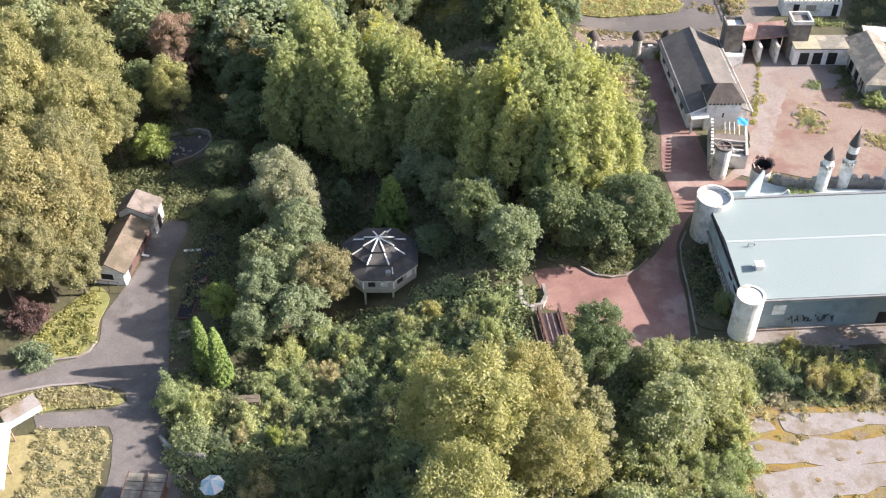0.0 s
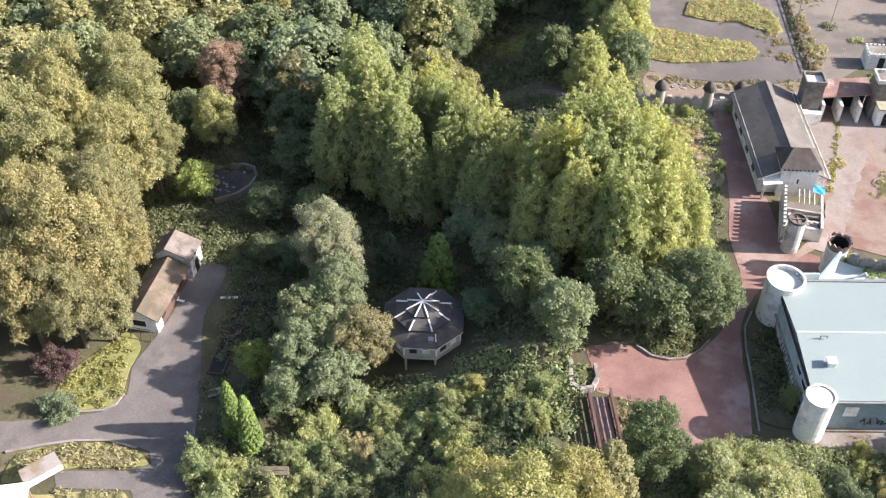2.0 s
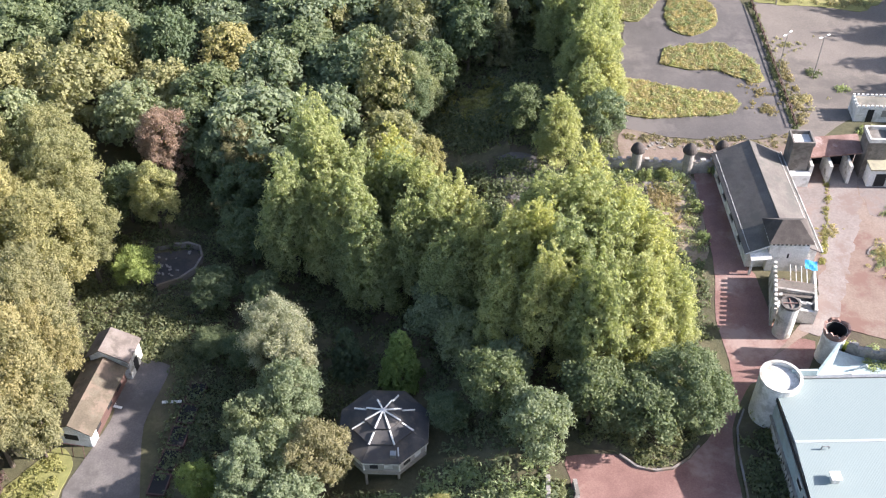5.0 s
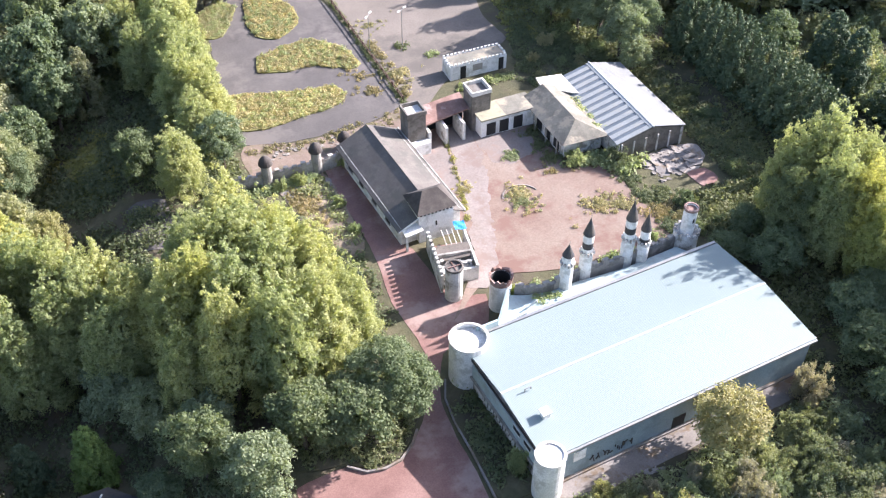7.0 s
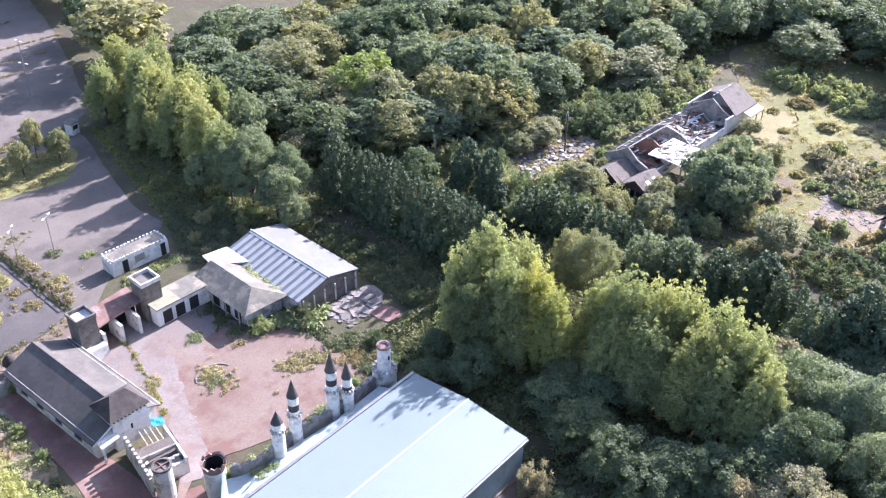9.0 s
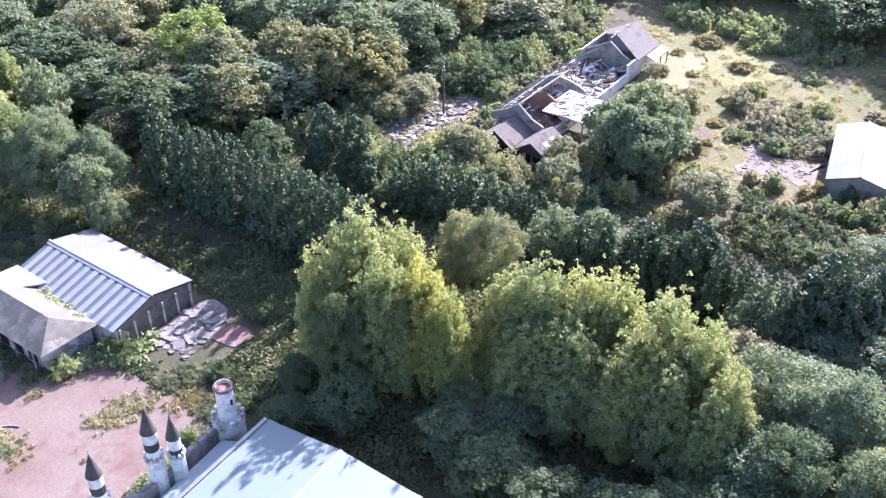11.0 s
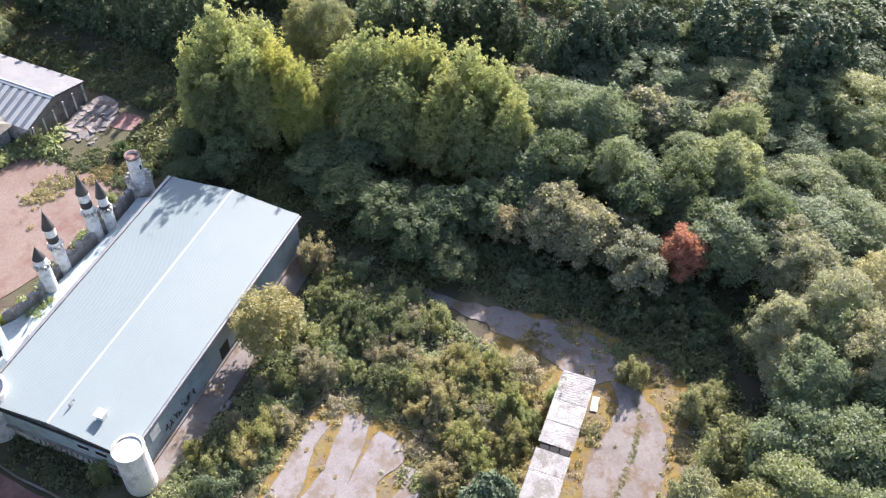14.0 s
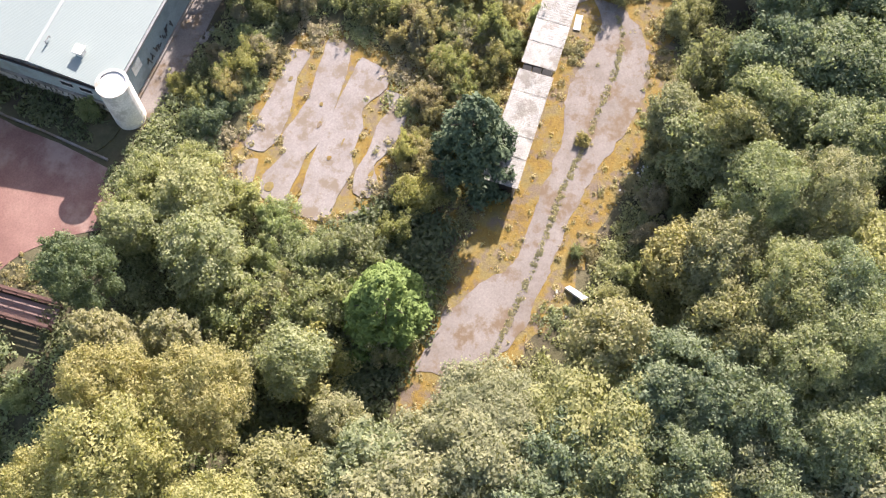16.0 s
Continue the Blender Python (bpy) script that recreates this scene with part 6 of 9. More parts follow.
# ---- ruin and barn on the rise ----
def ruin():
    r = thing("ruined_house", 123.6, 107.4, 0, 0, "long burnt-out house with collapsed roofs and bare rafters", "ruin")
    rng = random.Random(3)
    for y0, y1 in ((-2.6, -2.3), (6.0, 6.3)):
        x = 5.8
        while x < 40:
            w = rng.uniform(2.2, 5.0)
            x1 = min(40.6, x + w)
            part("wall", box(B(), x, x1, y0, y1, 0, rng.uniform(0.7, 2.6) if x < 30 else 3.1), M['white'] if y0 < 0 else M['dirty_white'], r, "broken rendered wall")
            x = x1 + 0.002
    for x, rough, mat in ((5.8, 0.0, 'stone'), (13.5, 1.6, 'brick'), (20.5, 2.4, 'dirty_white'), (32.5, 0.4, 'stone'), (40.3, 0.0, 'white')):
        part("cross_wall", prismv([(x, -2.3, 0), (x, 6, 0), (x, 6, 3.2 - rough), (x, 3.6, 4.3 - rough * 0.4), (x, 1.8, 5.6 - rough), (x, -0.4, 3.9 - rough * 0.6), (x, -2.3, 3.2 - rough)], (0.3, 0, 0)), M[mat], r, "standing gable wall")
    for k, y0 in enumerate((-6.6, -0.9)):
        part("front_gable", prismv([(0.6, y0, 0), (0.6, y0 + 5.5, 0), (0.6, y0 + 5.5, 2.3), (0.6, y0 + 2.75, 3.9), (0.6, y0, 2.3)], (0.3, 0, 0)), M['brown_wood'], r, "dark boarded front gable")
        yy = y0 + 2.75
        for sgn in (-1, 1):
            sl = part("roof_slope", slab(B(), [(0.0, yy + sgn * 2.8, 2.2), (0.0, yy, 4.0), (5.7, yy, 4.0), (5.7, yy + sgn * 2.8, 2.2)], 0.15), M['ruin_tile'], r, "brown tiled roof slope")
            if k == 0 and sgn < 0:
                for xx in (1.6, 3.4):
                    part("skylight", slab(B(), [(xx, yy - 1.7, 2.96), (xx + 0.8, yy - 1.7, 2.96), (xx + 0.8, yy - 0.9, 3.48), (xx, yy - 0.9, 3.48)], 0.03), M['white'], sl, "pale skylight")
        part("barge_board", slab(B(), [(-0.1, yy - 2.8, 2.26), (-0.1, yy, 4.06), (-0.01, yy, 4.06), (-0.01, yy - 2.8, 2.26)], 0.2), M['timber'], r)
        part("barge_board", slab(B(), [(-0.1, yy + 2.8, 2.26), (-0.1, yy, 4.06), (-0.01, yy, 4.06), (-0.01, yy + 2.8, 2.26)], 0.2), M['timber'], r)
    for k, y0 in enumerate((-6.6, -0.9)):
        part("front_opening", box(B(), 0.52, 0.59, y0 + 0.5, y0 + 5.0, 0.1, 1.75), M['dark'], r, "dark open shop front")
        part("front_post", box(B(), 0.4, 0.51, y0 + 2.65, y0 + 2.8, 0, 1.8), M['timber'], r)
    part("white_roof", prism(B(), [(10.4, -6.0), (14.2, -5.8), (18.1, -6.1), (17.7, -3.4), (18.2, 0.5), (14.0, 0.7), (10.3, 0.5), (10.6, -2.8)], 2.9, 3.1), M['white'], r, "white flat roof strewn with debris")
    for k in range(46):
        x, y, a = rng.uniform(10.8, 17.6), rng.uniform(-5.6, 0.2), rng.uniform(0, 3.1)
        u, v = Vector((math.cos(a), math.sin(a), 0)) * rng.uniform(0.15, 0.6), Vector((-math.sin(a), math.cos(a), 0)) * rng.uniform(0.06, 0.25)
        p = Vector((x, y, 3.2))
        part("roof_litter", slab(B(), [tuple(p - u - v), tuple(p + u - v), tuple(p + u + v), tuple(p - u + v)], 0.08), M[rng.choice(('stone', 'timber', 'dark_stone'))], r)
    for k in range(34):
        x, y, a = rng.uniform(17, 33), rng.uniform(-1.6, 5.4), rng.uniform(0, 3.1)
        ln = rng.uniform(1.2, 3.0)
        part("fallen_beam", tube(B(), (x, y, rng.uniform(0.9, 1.6)), (x + ln * math.cos(a), y + ln * math.sin(a) * 0.5, rng.uniform(1.4, 3.4)), 0.09, 0.09, 4), M[rng.choice(('timber', 'brown_wood', 'timber'))], r, "fallen roof timber")
    for k in range(7):
        part("broken_tile", slab(B(), [(33.0 + k * 1.1, 1.9, 5.66), (33.7 + k * 1.1, 1.9, 5.66), (33.6 + k * 1.1, 2.3 + 0.2 * (k % 3), 5.4), (33.1 + k * 1.1, 2.2, 5.45)], 0.08), M['dirty_white'], r)
    part("side_veranda", slab(B(), [(36.0, -4.4, 2.3), (41.2, -4.4, 2.3), (41.2, -2.9, 2.8), (36.0, -2.9, 2.8)], 0.12), M['timber'], r, "sagging grey veranda roof")
    for x in (36.2, 38.6, 41.0):
        part("veranda_post", box(B(), x - 0.08, x + 0.08, -4.35, -4.2, 0, 2.2), M['timber'], r)
    part("porch_beam", box(B(), 10.4, 18.0, -5.95, -5.75, 2.6, 2.89), M['timber'], r)
    for x in (10.5, 12.9, 15.4, 17.8):
        part("porch_post", box(B(), x, x + 0.15, -5.92, -5.77, 0, 2.6), M['timber'], r)
    part("roof_slope", slab(B(), [(33.2, -2.9, 3.0), (40.9, -2.9, 3.0), (40.9, 1.8, 5.6), (34.6, 1.8, 5.6)], 0.15), M['ruin_tile'], r, "surviving tiled roof slope")
    part("roof_slope", slab(B(), [(35, 1.85, 5.6), (40.9, 1.85, 5.6), (40.9, 6.6, 3.0), (37.4, 5.0, 3.9)], 0.15), M['ruin_tile'], r, "surviving tiled roof slope")
    part("roof_slope", slab(B(), [(13.6, 2.0, 5.2), (19.4, 2.0, 5.2), (19.0, 5.8, 3.4), (14.6, 6.0, 3.3)], 0.15), M['ruin_tile'], r, "surviving tiled roof patch")
    for k in range(26):
        x = 6.4 + k * 0.95
        whole = k < 13 or rng.random() < 0.3
        part("rafter", tube(B(), (x, 6.3, 3.2 if k < 13 else 2.4), (x + rng.uniform(-0.4, 0.4), 1.8 if whole else rng.uniform(2.5, 5), 5.4 if whole else rng.uniform(2, 4)), 0.08, 0.08, 4), M['timber'], r, "bare pale rafter")
    for k in range(12):
        x = 18.5 + k * 1.1
        part("rafter", tube(B(), (x, -2.3, 3.0), (x + rng.uniform(-1.4, 1.4), rng.uniform(-0.5, 1.8), rng.uniform(1.2, 4.8)), 0.08, 0.08, 4), M['timber'], r, "bare pale rafter")
    part("ridge_beam", tube(B(), (6, 1.8, 5.5), (19.6, 1.8, 5.3), 0.12, 0.12, 5), M['timber'], r)
    part("purlin", tube(B(), (6, 4.2, 4.3), (20.5, 4.2, 4.2), 0.1, 0.1, 5), M['timber'], r)
    part("floor", box(B(), 6.2, 40.2, -2.2, 5.9, 0, 0.5), M['rubble_floor'], r, "floor of brick rubble")
    for k in range(230):
        x, y, s = rng.uniform(7, 34), rng.uniform(-2.1, 5.8), rng.uniform(0.3, 1.1)
        a = rng.uniform(0, 3.1)
        u, v = Vector((math.cos(a), math.sin(a), rng.uniform(-0.45, 0.45))) * s, Vector((-math.sin(a), math.cos(a), rng.uniform(-0.3, 0.3))) * s * rng.uniform(0.12, 0.6)
        p = Vector((x, y, rng.uniform(0.6, 1.9)))
        part("debris", slab(B(), [tuple(p - u - v), tuple(p + u - v), tuple(p + u + v), tuple(p - u + v)], 0.1), M[rng.choice(('white', 'white', 'timber', 'brick', 'dirty_white', 'brown_wood'))], r)


ruin()


def barn():
    b = thing("barn", 141.6, 62.0, 0, 13.0, "pale metal barn with a low gable roof", "barn")
    L, W, E, R = 15.2, 7.4, 2.9, 4.1
    part("wall", box(B(), 0, L, 0, 0.2, 0, E), M['sheet_barn'], b)
    part("wall", box(B(), 0, L, W - 0.2, W, 0, E), M['sheet_barn'], b)
    part("gable_wall", prismv([(0, 0.2, 0), (0, W - 0.2, 0), (0, W - 0.2, E), (0, W / 2, R - 0.1), (0, 0.2, E)], (0.2, 0, 0)), M['timber'], b, "weathered boarded barn end")
    part("gable_wall", prismv([(L - 0.2, 0.2, 0), (L - 0.2, W - 0.2, 0), (L - 0.2, W - 0.2, E), (L - 0.2, W / 2, R - 0.1), (L - 0.2, 0.2, E)], (0.2, 0, 0)), M['sheet_barn'], b)
    part("roof_slope", slab(B(), [(-0.3, -0.3, E), (L + 0.3, -0.3, E), (L + 0.3, W / 2, R), (-0.3, W / 2, R)], 0.08), M['sheet_barn'], b, "pale grey metal roof")
    part("roof_slope", slab(B(), [(-0.3, W / 2, R), (L + 0.3, W / 2, R), (L + 0.3, W + 0.3, E), (-0.3, W + 0.3, E)], 0.08), M['sheet_barn'], b, "pale grey metal roof")
    part("ridge_cap", tube(B(), (-0.3, W / 2, R), (L + 0.3, W / 2, R), 0.14, 0.14, 6), M['white'], b)


barn()

# ---- courtyard details ----
sheet("grey_path", spread([(48.2, 134), (52, 134), (51, 128), (49.4, 122), (46.6, 116), (44.6, 110), (41, 104.8), (38.6, 104.8), (41.6, 109.6), (43.4, 116), (45.6, 123), (47.4, 129)], 0.5, 0.9, 51), M['court_pale'], 0.085, "worn pale path across the courtyard", "path")
sheet("grey_yard", spread([(43.2, 131), (47.2, 131.6), (46.6, 127), (44.6, 121.4), (43.2, 117.4)], 0.5, 0.7, 52), M['court_grey'], 0.08, "grey asphalt strip beside the inn", "pavement")
sheet("grey_yard", spread([(52.6, 139), (53.2, 131.6), (58.8, 130.4), (58.6, 126.6), (55.6, 124), (51.8, 125.8)], 0.5, 0.9, 53), M['court_grey'], 0.08, "grey asphalt by the shop wing", "pavement")


def ring(cx, cy, rx, ry, n=20):
    return [(cx + rx * math.cos(6.2832 * k / n), cy + ry * math.sin(6.2832 * k / n)) for k in range(n)]


kerb_line("kerb", [(51.8 + 2.5 * math.cos(0.25 + 0.22 * k), 117.2 + 2.4 * math.sin(0.25 + 0.22 * k)) for k in range(13)], 0.16, 0.2, M['concrete'], "broken curved kerb of a planting bed")
weed_patch("bed_weeds", 51.8, 117.2, 2.3, 150, 0.3, 'straw', "dry straw-coloured weeds in the round bed", 61, 0.1, 1.6)
weed_patch("bed_weeds", 51.4, 116.6, 2.0, 90, 0.3, 'scrub', "pale green weeds in the round bed", 161, 0.1, 1.6)
weed_patch("bed_weeds", 54.6, 125.4, 1.3, 75, 0.3, 'scrub', "green weeds in the courtyard", 62, 0.1, 1.5)
weed_patch("bed_weeds", 45.6, 121.7, 1.7, 60, 0.24, 'straw', "yellow-green weed patch", 63, 0.08)
weed_patch("bed_weeds", 60.4, 112, 2.4, 110, 0.32, 'straw', "tall dry grass in the courtyard", 64, 0.1, 1.6)
weed_patch("bed_weeds", 63, 110.6, 1.8, 80, 0.3, 'straw', "tall dry weeds in the courtyard", 164, 0.1, 1.6)
weed_patch("bed_weeds", 58, 120.2, 1.3, 26, 0.28, 'drygrass', "dry weed tuft", 65, 0.1)
tufts("wall_weeds", [(41.6, 101.5), (45, 100.6), (49, 100.8), (56, 101), (61, 101.4), (62, 103), (55, 103), (49, 102.6), (43.5, 103)], 110, 0.45, 'thicket', "weeds along the castle wall", 66, 0.1, 1.3)
tufts("path_weeds", [(47.9, 134), (48.3, 134), (47.2, 128), (45.2, 121), (43.6, 116), (43.3, 116), (44.9, 121.5), (46.8, 128)], 60, 0.28, 'grass', "weeds along a joint in the paving", 67, 0.08)
tufts("wall_weeds", [(17, 132.8), (30, 132.2), (30, 131.2), (17, 131.4)], 80, 0.5, 'thicket', "ivy and weeds at the boundary wall", 68, 0.05, 1.8)
tufts("verge", [(22, 139.6), (30, 138.6), (42, 138.2), (46, 140.4), (46, 142), (30, 140.4), (22, 142)], 130, 0.3, 'drygrass', "dry verge beside the kart track", 69, 0.02)
tufts("bed_scrub", [(23.8, 133), (26, 131.4), (29.8, 131), (30.4, 118), (28.6, 116), (27.6, 120), (28.4, 127), (26, 129)], 60, 0.5, 'scrub', "green scrub along the inn bed", 70, 0.05, 1.4)
tufts("bed_scrub", [(24, 132), (28, 129), (27.4, 120), (26, 118), (24.2, 126)], 130, 0.4, 'drygrass', "dry stalks on bare soil", 71, 0.05)
tufts("shop_weeds", [(60, 121.2), (66, 120.8), (67.4, 117.8), (72, 117.6), (66.5, 115.4), (64.8, 118.5)], 90, 0.7, 'thicket', "green creeper beside the restaurant", 72, 0.1, 1.6)
tufts("shop_weeds", [(66.4, 122), (67, 130), (65.4, 131.5), (65, 123)], 40, 0.5, 'thicket', "weeds between the roofs", 73, 2.8, 1.0)
# Hall bed growth: the wall's shade is put into its dark leaf colour.
tufts("hall_weeds", [(29.2, 79), (32.8, 79), (32.6, 91), (29.4, 90)], 90, 0.55, 'darkshadethicket', "ivy and weeds in the hall bed", 74, 0.1, 1.4)
tufts("deck_weeds", [(41.8, 98.6), (44, 98), (46, 97.6), (46, 97), (42, 97.4)], 14, 0.4, 'thicket', "weeds on the annex deck", 75, 3.0, 1.2)
tufts("clearing_weeds", [(-6, 155), (4, 156), (9, 148), (4, 141), (-3, 143)], 300, 0.45, 'grass', "mossy weeds in the clearing", 104, 0.03)
# Ivy leaves coloured darker to stand for shade below the trees.
tufts("tree_bed_ivy", [(16.8, 88), (19, 86.4), (21.2, 86.5), (24, 88.9), (26, 92), (28, 97), (20, 98), (13, 95), (12.4, 89.4)], 320, 0.5, 'darkshadethicket', "ivy under the trees, toned dark for shade", 105, 0.15)
tree('bush', 'lime', 41.9, 100.4, 5.2, 2.0)
tree('bush', 'thicket', 31.9, 80.2, 4.2, 2.8)
tree('bush', 'thicket', 31.0, 92.6, 2.6, 1.8)
tree('bush', 'darkshadethicket', 66.6, 118.2, 3.2, 4.0)
tree('bush', 'thicket', 61.6, 120.6, 2.6, 3.2)
for bx, by, bh in ((33, 133.6, 2.2), (26.4, 131.8, 2.4), (23.9, 131.6, 2.2), (29.6, 125.5, 2.0), (29.7, 120, 1.8), (62.5, 103.4, 2.0), (46.4, 99.9, 1.9)):
    tree('bush', 'thicket', bx, by, bh, bh * 1.1)
for key, outline in BEDS.items():
    tufts("island_grass", outline, 620, 0.3, 'straw', "long grass on a kart track island", 80 + ord(key), 0.2, 1.2)
    tufts("island_weeds", outline, 160, 0.36, 'thicket', "green weeds on a kart track island", 180 + ord(key), 0.2, 1.3)


# ---- car park and kart track ----
def lamp_post(x, y, turn):
    p = thing("street_lamp", x, y, 0.05, turn, "tall grey lamp post with twin heads in the car park", "lamp", "car park lamps")
    part("base", tube(B(), (0, 0, -0.1), (0, 0, 0.3), 0.16, 0.14, 8), M['concrete'], p)
    part("pole", tube(B(), (0, 0, 0.3), (0, 0, 6.4), 0.07, 0.05, 8), M['steel'], p)
    for s in (-1, 1):
        a = part("arm", tube(B(), (0, 0, 6.35), (s * 0.8, 0, 6.5), 0.035, 0.03, 6), M['steel'], p)
        part("head", box(B(), s * 0.8 - 0.28, s * 0.8 + 0.28, -0.12, 0.12, 6.44, 6.56), M['white'], a, "pale lamp head")


for k, (lx, ly) in enumerate(((50.3, 177.3), (51.8, 156.9), (46.6, 157.5), (45.6, 217.9), (55.6, 220.4), (69.8, 225.9), (80.7, 220.2), (76.1, 209.5), (73.6, 244.4), (62, 238), (52, 204))):
    lamp_post(lx, ly, 20 + 13 * k)


def track_fence():
    f = thing("track_fence", 46.2, 143.5, 0, 0, "low dark post and rail fence with weeds", "fence")
    for k in range(18):
        part("post", box(B(), -0.08, 0.08, k * 2 - 0.08, k * 2 + 0.08, -0.1, 0.95), M['brown_wood'], f)
    for z in (0.45, 0.85):
        part("rail", box(B(), -0.04, 0.04, -0.1, 34.2, z - 0.06, z + 0.06), M['brown_wood'], f)


track_fence()
tufts("fence_weeds", [(45.9, 143), (46.6, 143), (46.5, 178), (45.9, 178)], 150, 0.4, 'darkshadethicket', "weeds along the track fence", 90, 0.02, 1.2)
tufts("forecourt_weeds", [(46.6, 143), (48.6, 146), (48.2, 160), (47, 160)], 60, 0.4, 'drygrass', "dry weeds on the forecourt edge", 91, 0.05, 1.2)
tufts("lamp_weeds", ring(51.8, 156.9, 0.9, 0.9), 12, 0.45, 'darkshadethicket', "weeds round a lamp post", 92, 0.05, 1.4)
tufts("lamp_weeds", ring(55.0, 153.0, 0.9, 0.7), 10, 0.4, 'thicket', "weeds in the forecourt", 93, 0.05, 1.2)
tufts("kiosk_weeds", [(54, 143.6), (64, 143.4), (64, 142), (54, 142.2)], 50, 0.45, 'thicket', "weeds along the kiosk", 94, 0.05, 1.3)
tufts("park_weeds", [(30, 199.5), (50, 193), (66, 192), (66, 194), (50, 195.5), (31, 202)], 110, 0.55, 'drygrass', "dry weeds at the car park edge", 95, 0.05, 1.3)


def stones(name, poly, count, size, material, label, seed, lift=0.05):
    """Loose broken slabs and stones lying about, each a piece of one heap."""
    rng = random.Random(seed)
    xs, ys = [p[0] for p in poly], [p[1] for p in poly]
    top = thing(name, sum(xs) / len(xs), sum(ys) / len(ys), None, 0, label, "rubble")
    made = []
    for k in range(6):
        bm = B()
        pts = [(math.cos(6.2832 * i / 6 + rng.uniform(-0.3, 0.3)) * rng.uniform(0.6, 1.1), math.sin(6.2832 * i / 6 + rng.uniform(-0.3, 0.3)) * rng.uniform(0.4, 0.9)) for i in range(6)]
        prism(bm, pts, -0.12, 0.16)
        me = bpy.data.meshes.new("stone")
        bm.to_mesh(me)
        bm.free()
        me.materials.append(material)
        made.append(me)
    k = 0
    while k < count:
        x, y = rng.uniform(min(xs), max(xs)), rng.uniform(min(ys), max(ys))
        if not inside(x, y, poly):
            continue
        ob = link_mesh("stone", made[k % 6], None, top)
        s = size * rng.uniform(0.4, 1.5)
        ob.matrix_basis = pose(x - top.location.x, y - top.location.y, ground_z(x, y) - top.location.z + lift, rng.uniform(-12, 12), rng.uniform(-12, 12), rng.uniform(0, 360)) @ Matrix.Diagonal((s, s, s, 1))
        k += 1


sheet("broken_floor", spread([(69.8, 117.6), (78.4, 118), (78.6, 114.6), (75, 112.4), (71, 114)], 0.7, 0.4, 54), M['concrete'], 0.06, "broken pale floor of a lost building", "slab")
sheet("brick_floor", spread([(74.2, 112.6), (77, 112.4), (77.4, 109.8), (74.6, 109.4)], 0.6, 0.2, 55), M['red_tarmac'], 0.09, "small square of red paving", "slab")
stones("floor_slabs", [(70, 117.4), (77.6, 117.8), (76.6, 113.6), (71.4, 113.6)], 34, 0.95, M['concrete'], "broken pale floor slabs lying askew", 38, 0.02)
stones("rubble_scatter", [(69, 117.8), (78, 118.2), (77, 113.2), (73, 112.6), (70, 112)], 90, 0.36, M['rubble'], "scattered broken slabs and bricks", 31)
stones("wall_rubble", [(24, 138), (44, 136.6), (45, 138.6), (24, 140)], 60, 0.35, M['rubble'], "loose stones along the broken wall", 32)
stones("turret_rubble", [(37, 131.5), (43, 131.2), (43.6, 134), (37, 134)], 40, 0.4, M['rubble'], "white fallen stones behind the inn", 33)
stones("yard_rubble", [(118, 120), (119, 126), (122, 130), (130, 127), (135.6, 123), (136, 118.6), (132, 116.5), (125, 120)], 260, 0.45, M['rubble'], "heaps of broken slabs in the ruin yard", 34, 0.25)
stones("track_rubble", [(138, 80), (144, 81), (150.6, 86), (151, 84.6), (145.6, 78.6), (147, 73), (142, 72.4), (141.6, 77.4)], 120, 0.35, M['rubble'], "rubble strewn along the bare track", 35, 0.1)
stones("lane_rubble", [(42, 28.5), (47, 28.5), (49, 31), (44, 31.6)], 20, 0.14, M['white'], "white litter and stones beside the lane", 36)
stones("lane_rubble", [(30, 31), (33, 31), (33, 33), (30.5, 33)], 6, 0.22, M['dirty_white'], "fallen pale slabs by the lane", 37)
stones("path_stones", [(33.6, 74.2), (45, 74.2), (45, 74.8), (33.6, 75)], 40, 0.3, M['stone'], "rough stone edging of the path", 38)

# ---- mossy lane ----
CROWN_STRIP = [(24, 36.0), (29.9, 35.7), (35.6, 35.7), (42.2, 35.9), (48.1, 35.7), (54.9, 35.7), (59, 36.0), (61.2, 36.8), (62.6, 38.2)]
tufts("lane_moss", [(x, y + 0.25) for x, y in CROWN_STRIP] + [(x, y - 0.25) for x, y in CROWN_STRIP[::-1]], 420, 0.16, 'straw', "mossy grass strip down the lane", 96, 0.04, 0.6)
PAVED = [*SLABS.values(), LANE]
tufts("moss_cushions", MOSSY, 900, 0.13, 'moss', "orange and yellow moss cushions", 97, 0.0, 0.4, PAVED)
tufts("moss_weeds", MOSSY, 420, 0.26, 'straw', "dry stalks among the moss", 98, 0.02, 1.2, PAVED)
MOSS_SPOTS = ((32.6, 58.8, 1.3, 0.3), (39.4, 59.9, 0.4, 0.2), (36.6, 57.4, 0.25, 0.2), (31.6, 61.2, 0.5, 0.4), (41.5, 60.6, 0.3, 0.15), (38.6, 56.9, 0.5, 0.1), (43.0, 64.6, 0.3, 0.2), (36.6, 53.0, 0.4, 0.25))
for k, (sx, sy, rx, ry) in enumerate(MOSS_SPOTS):
    sheet("moss_patch", spread(ring(sx, sy, rx, ry, 10), 0.3, 0.25, 120 + k), M['mossy'], 0.15, "rusty orange moss creeping over the concrete", "moss", 0.1)
b = thing("white_board", 59.9, 41.0, 0.08, 10, "white rectangular board lying by the sheds", "board")
part("panel", box(B(), -0.9, 0.9, -0.35, 0.35, 0, 0.08), M['white'], b)
tree('bush', 'green', 36.4, 32.6, 1.8, 1.6)
tree('bush', 'ochre', 47.5, 36.0, 1.2, 1.8)


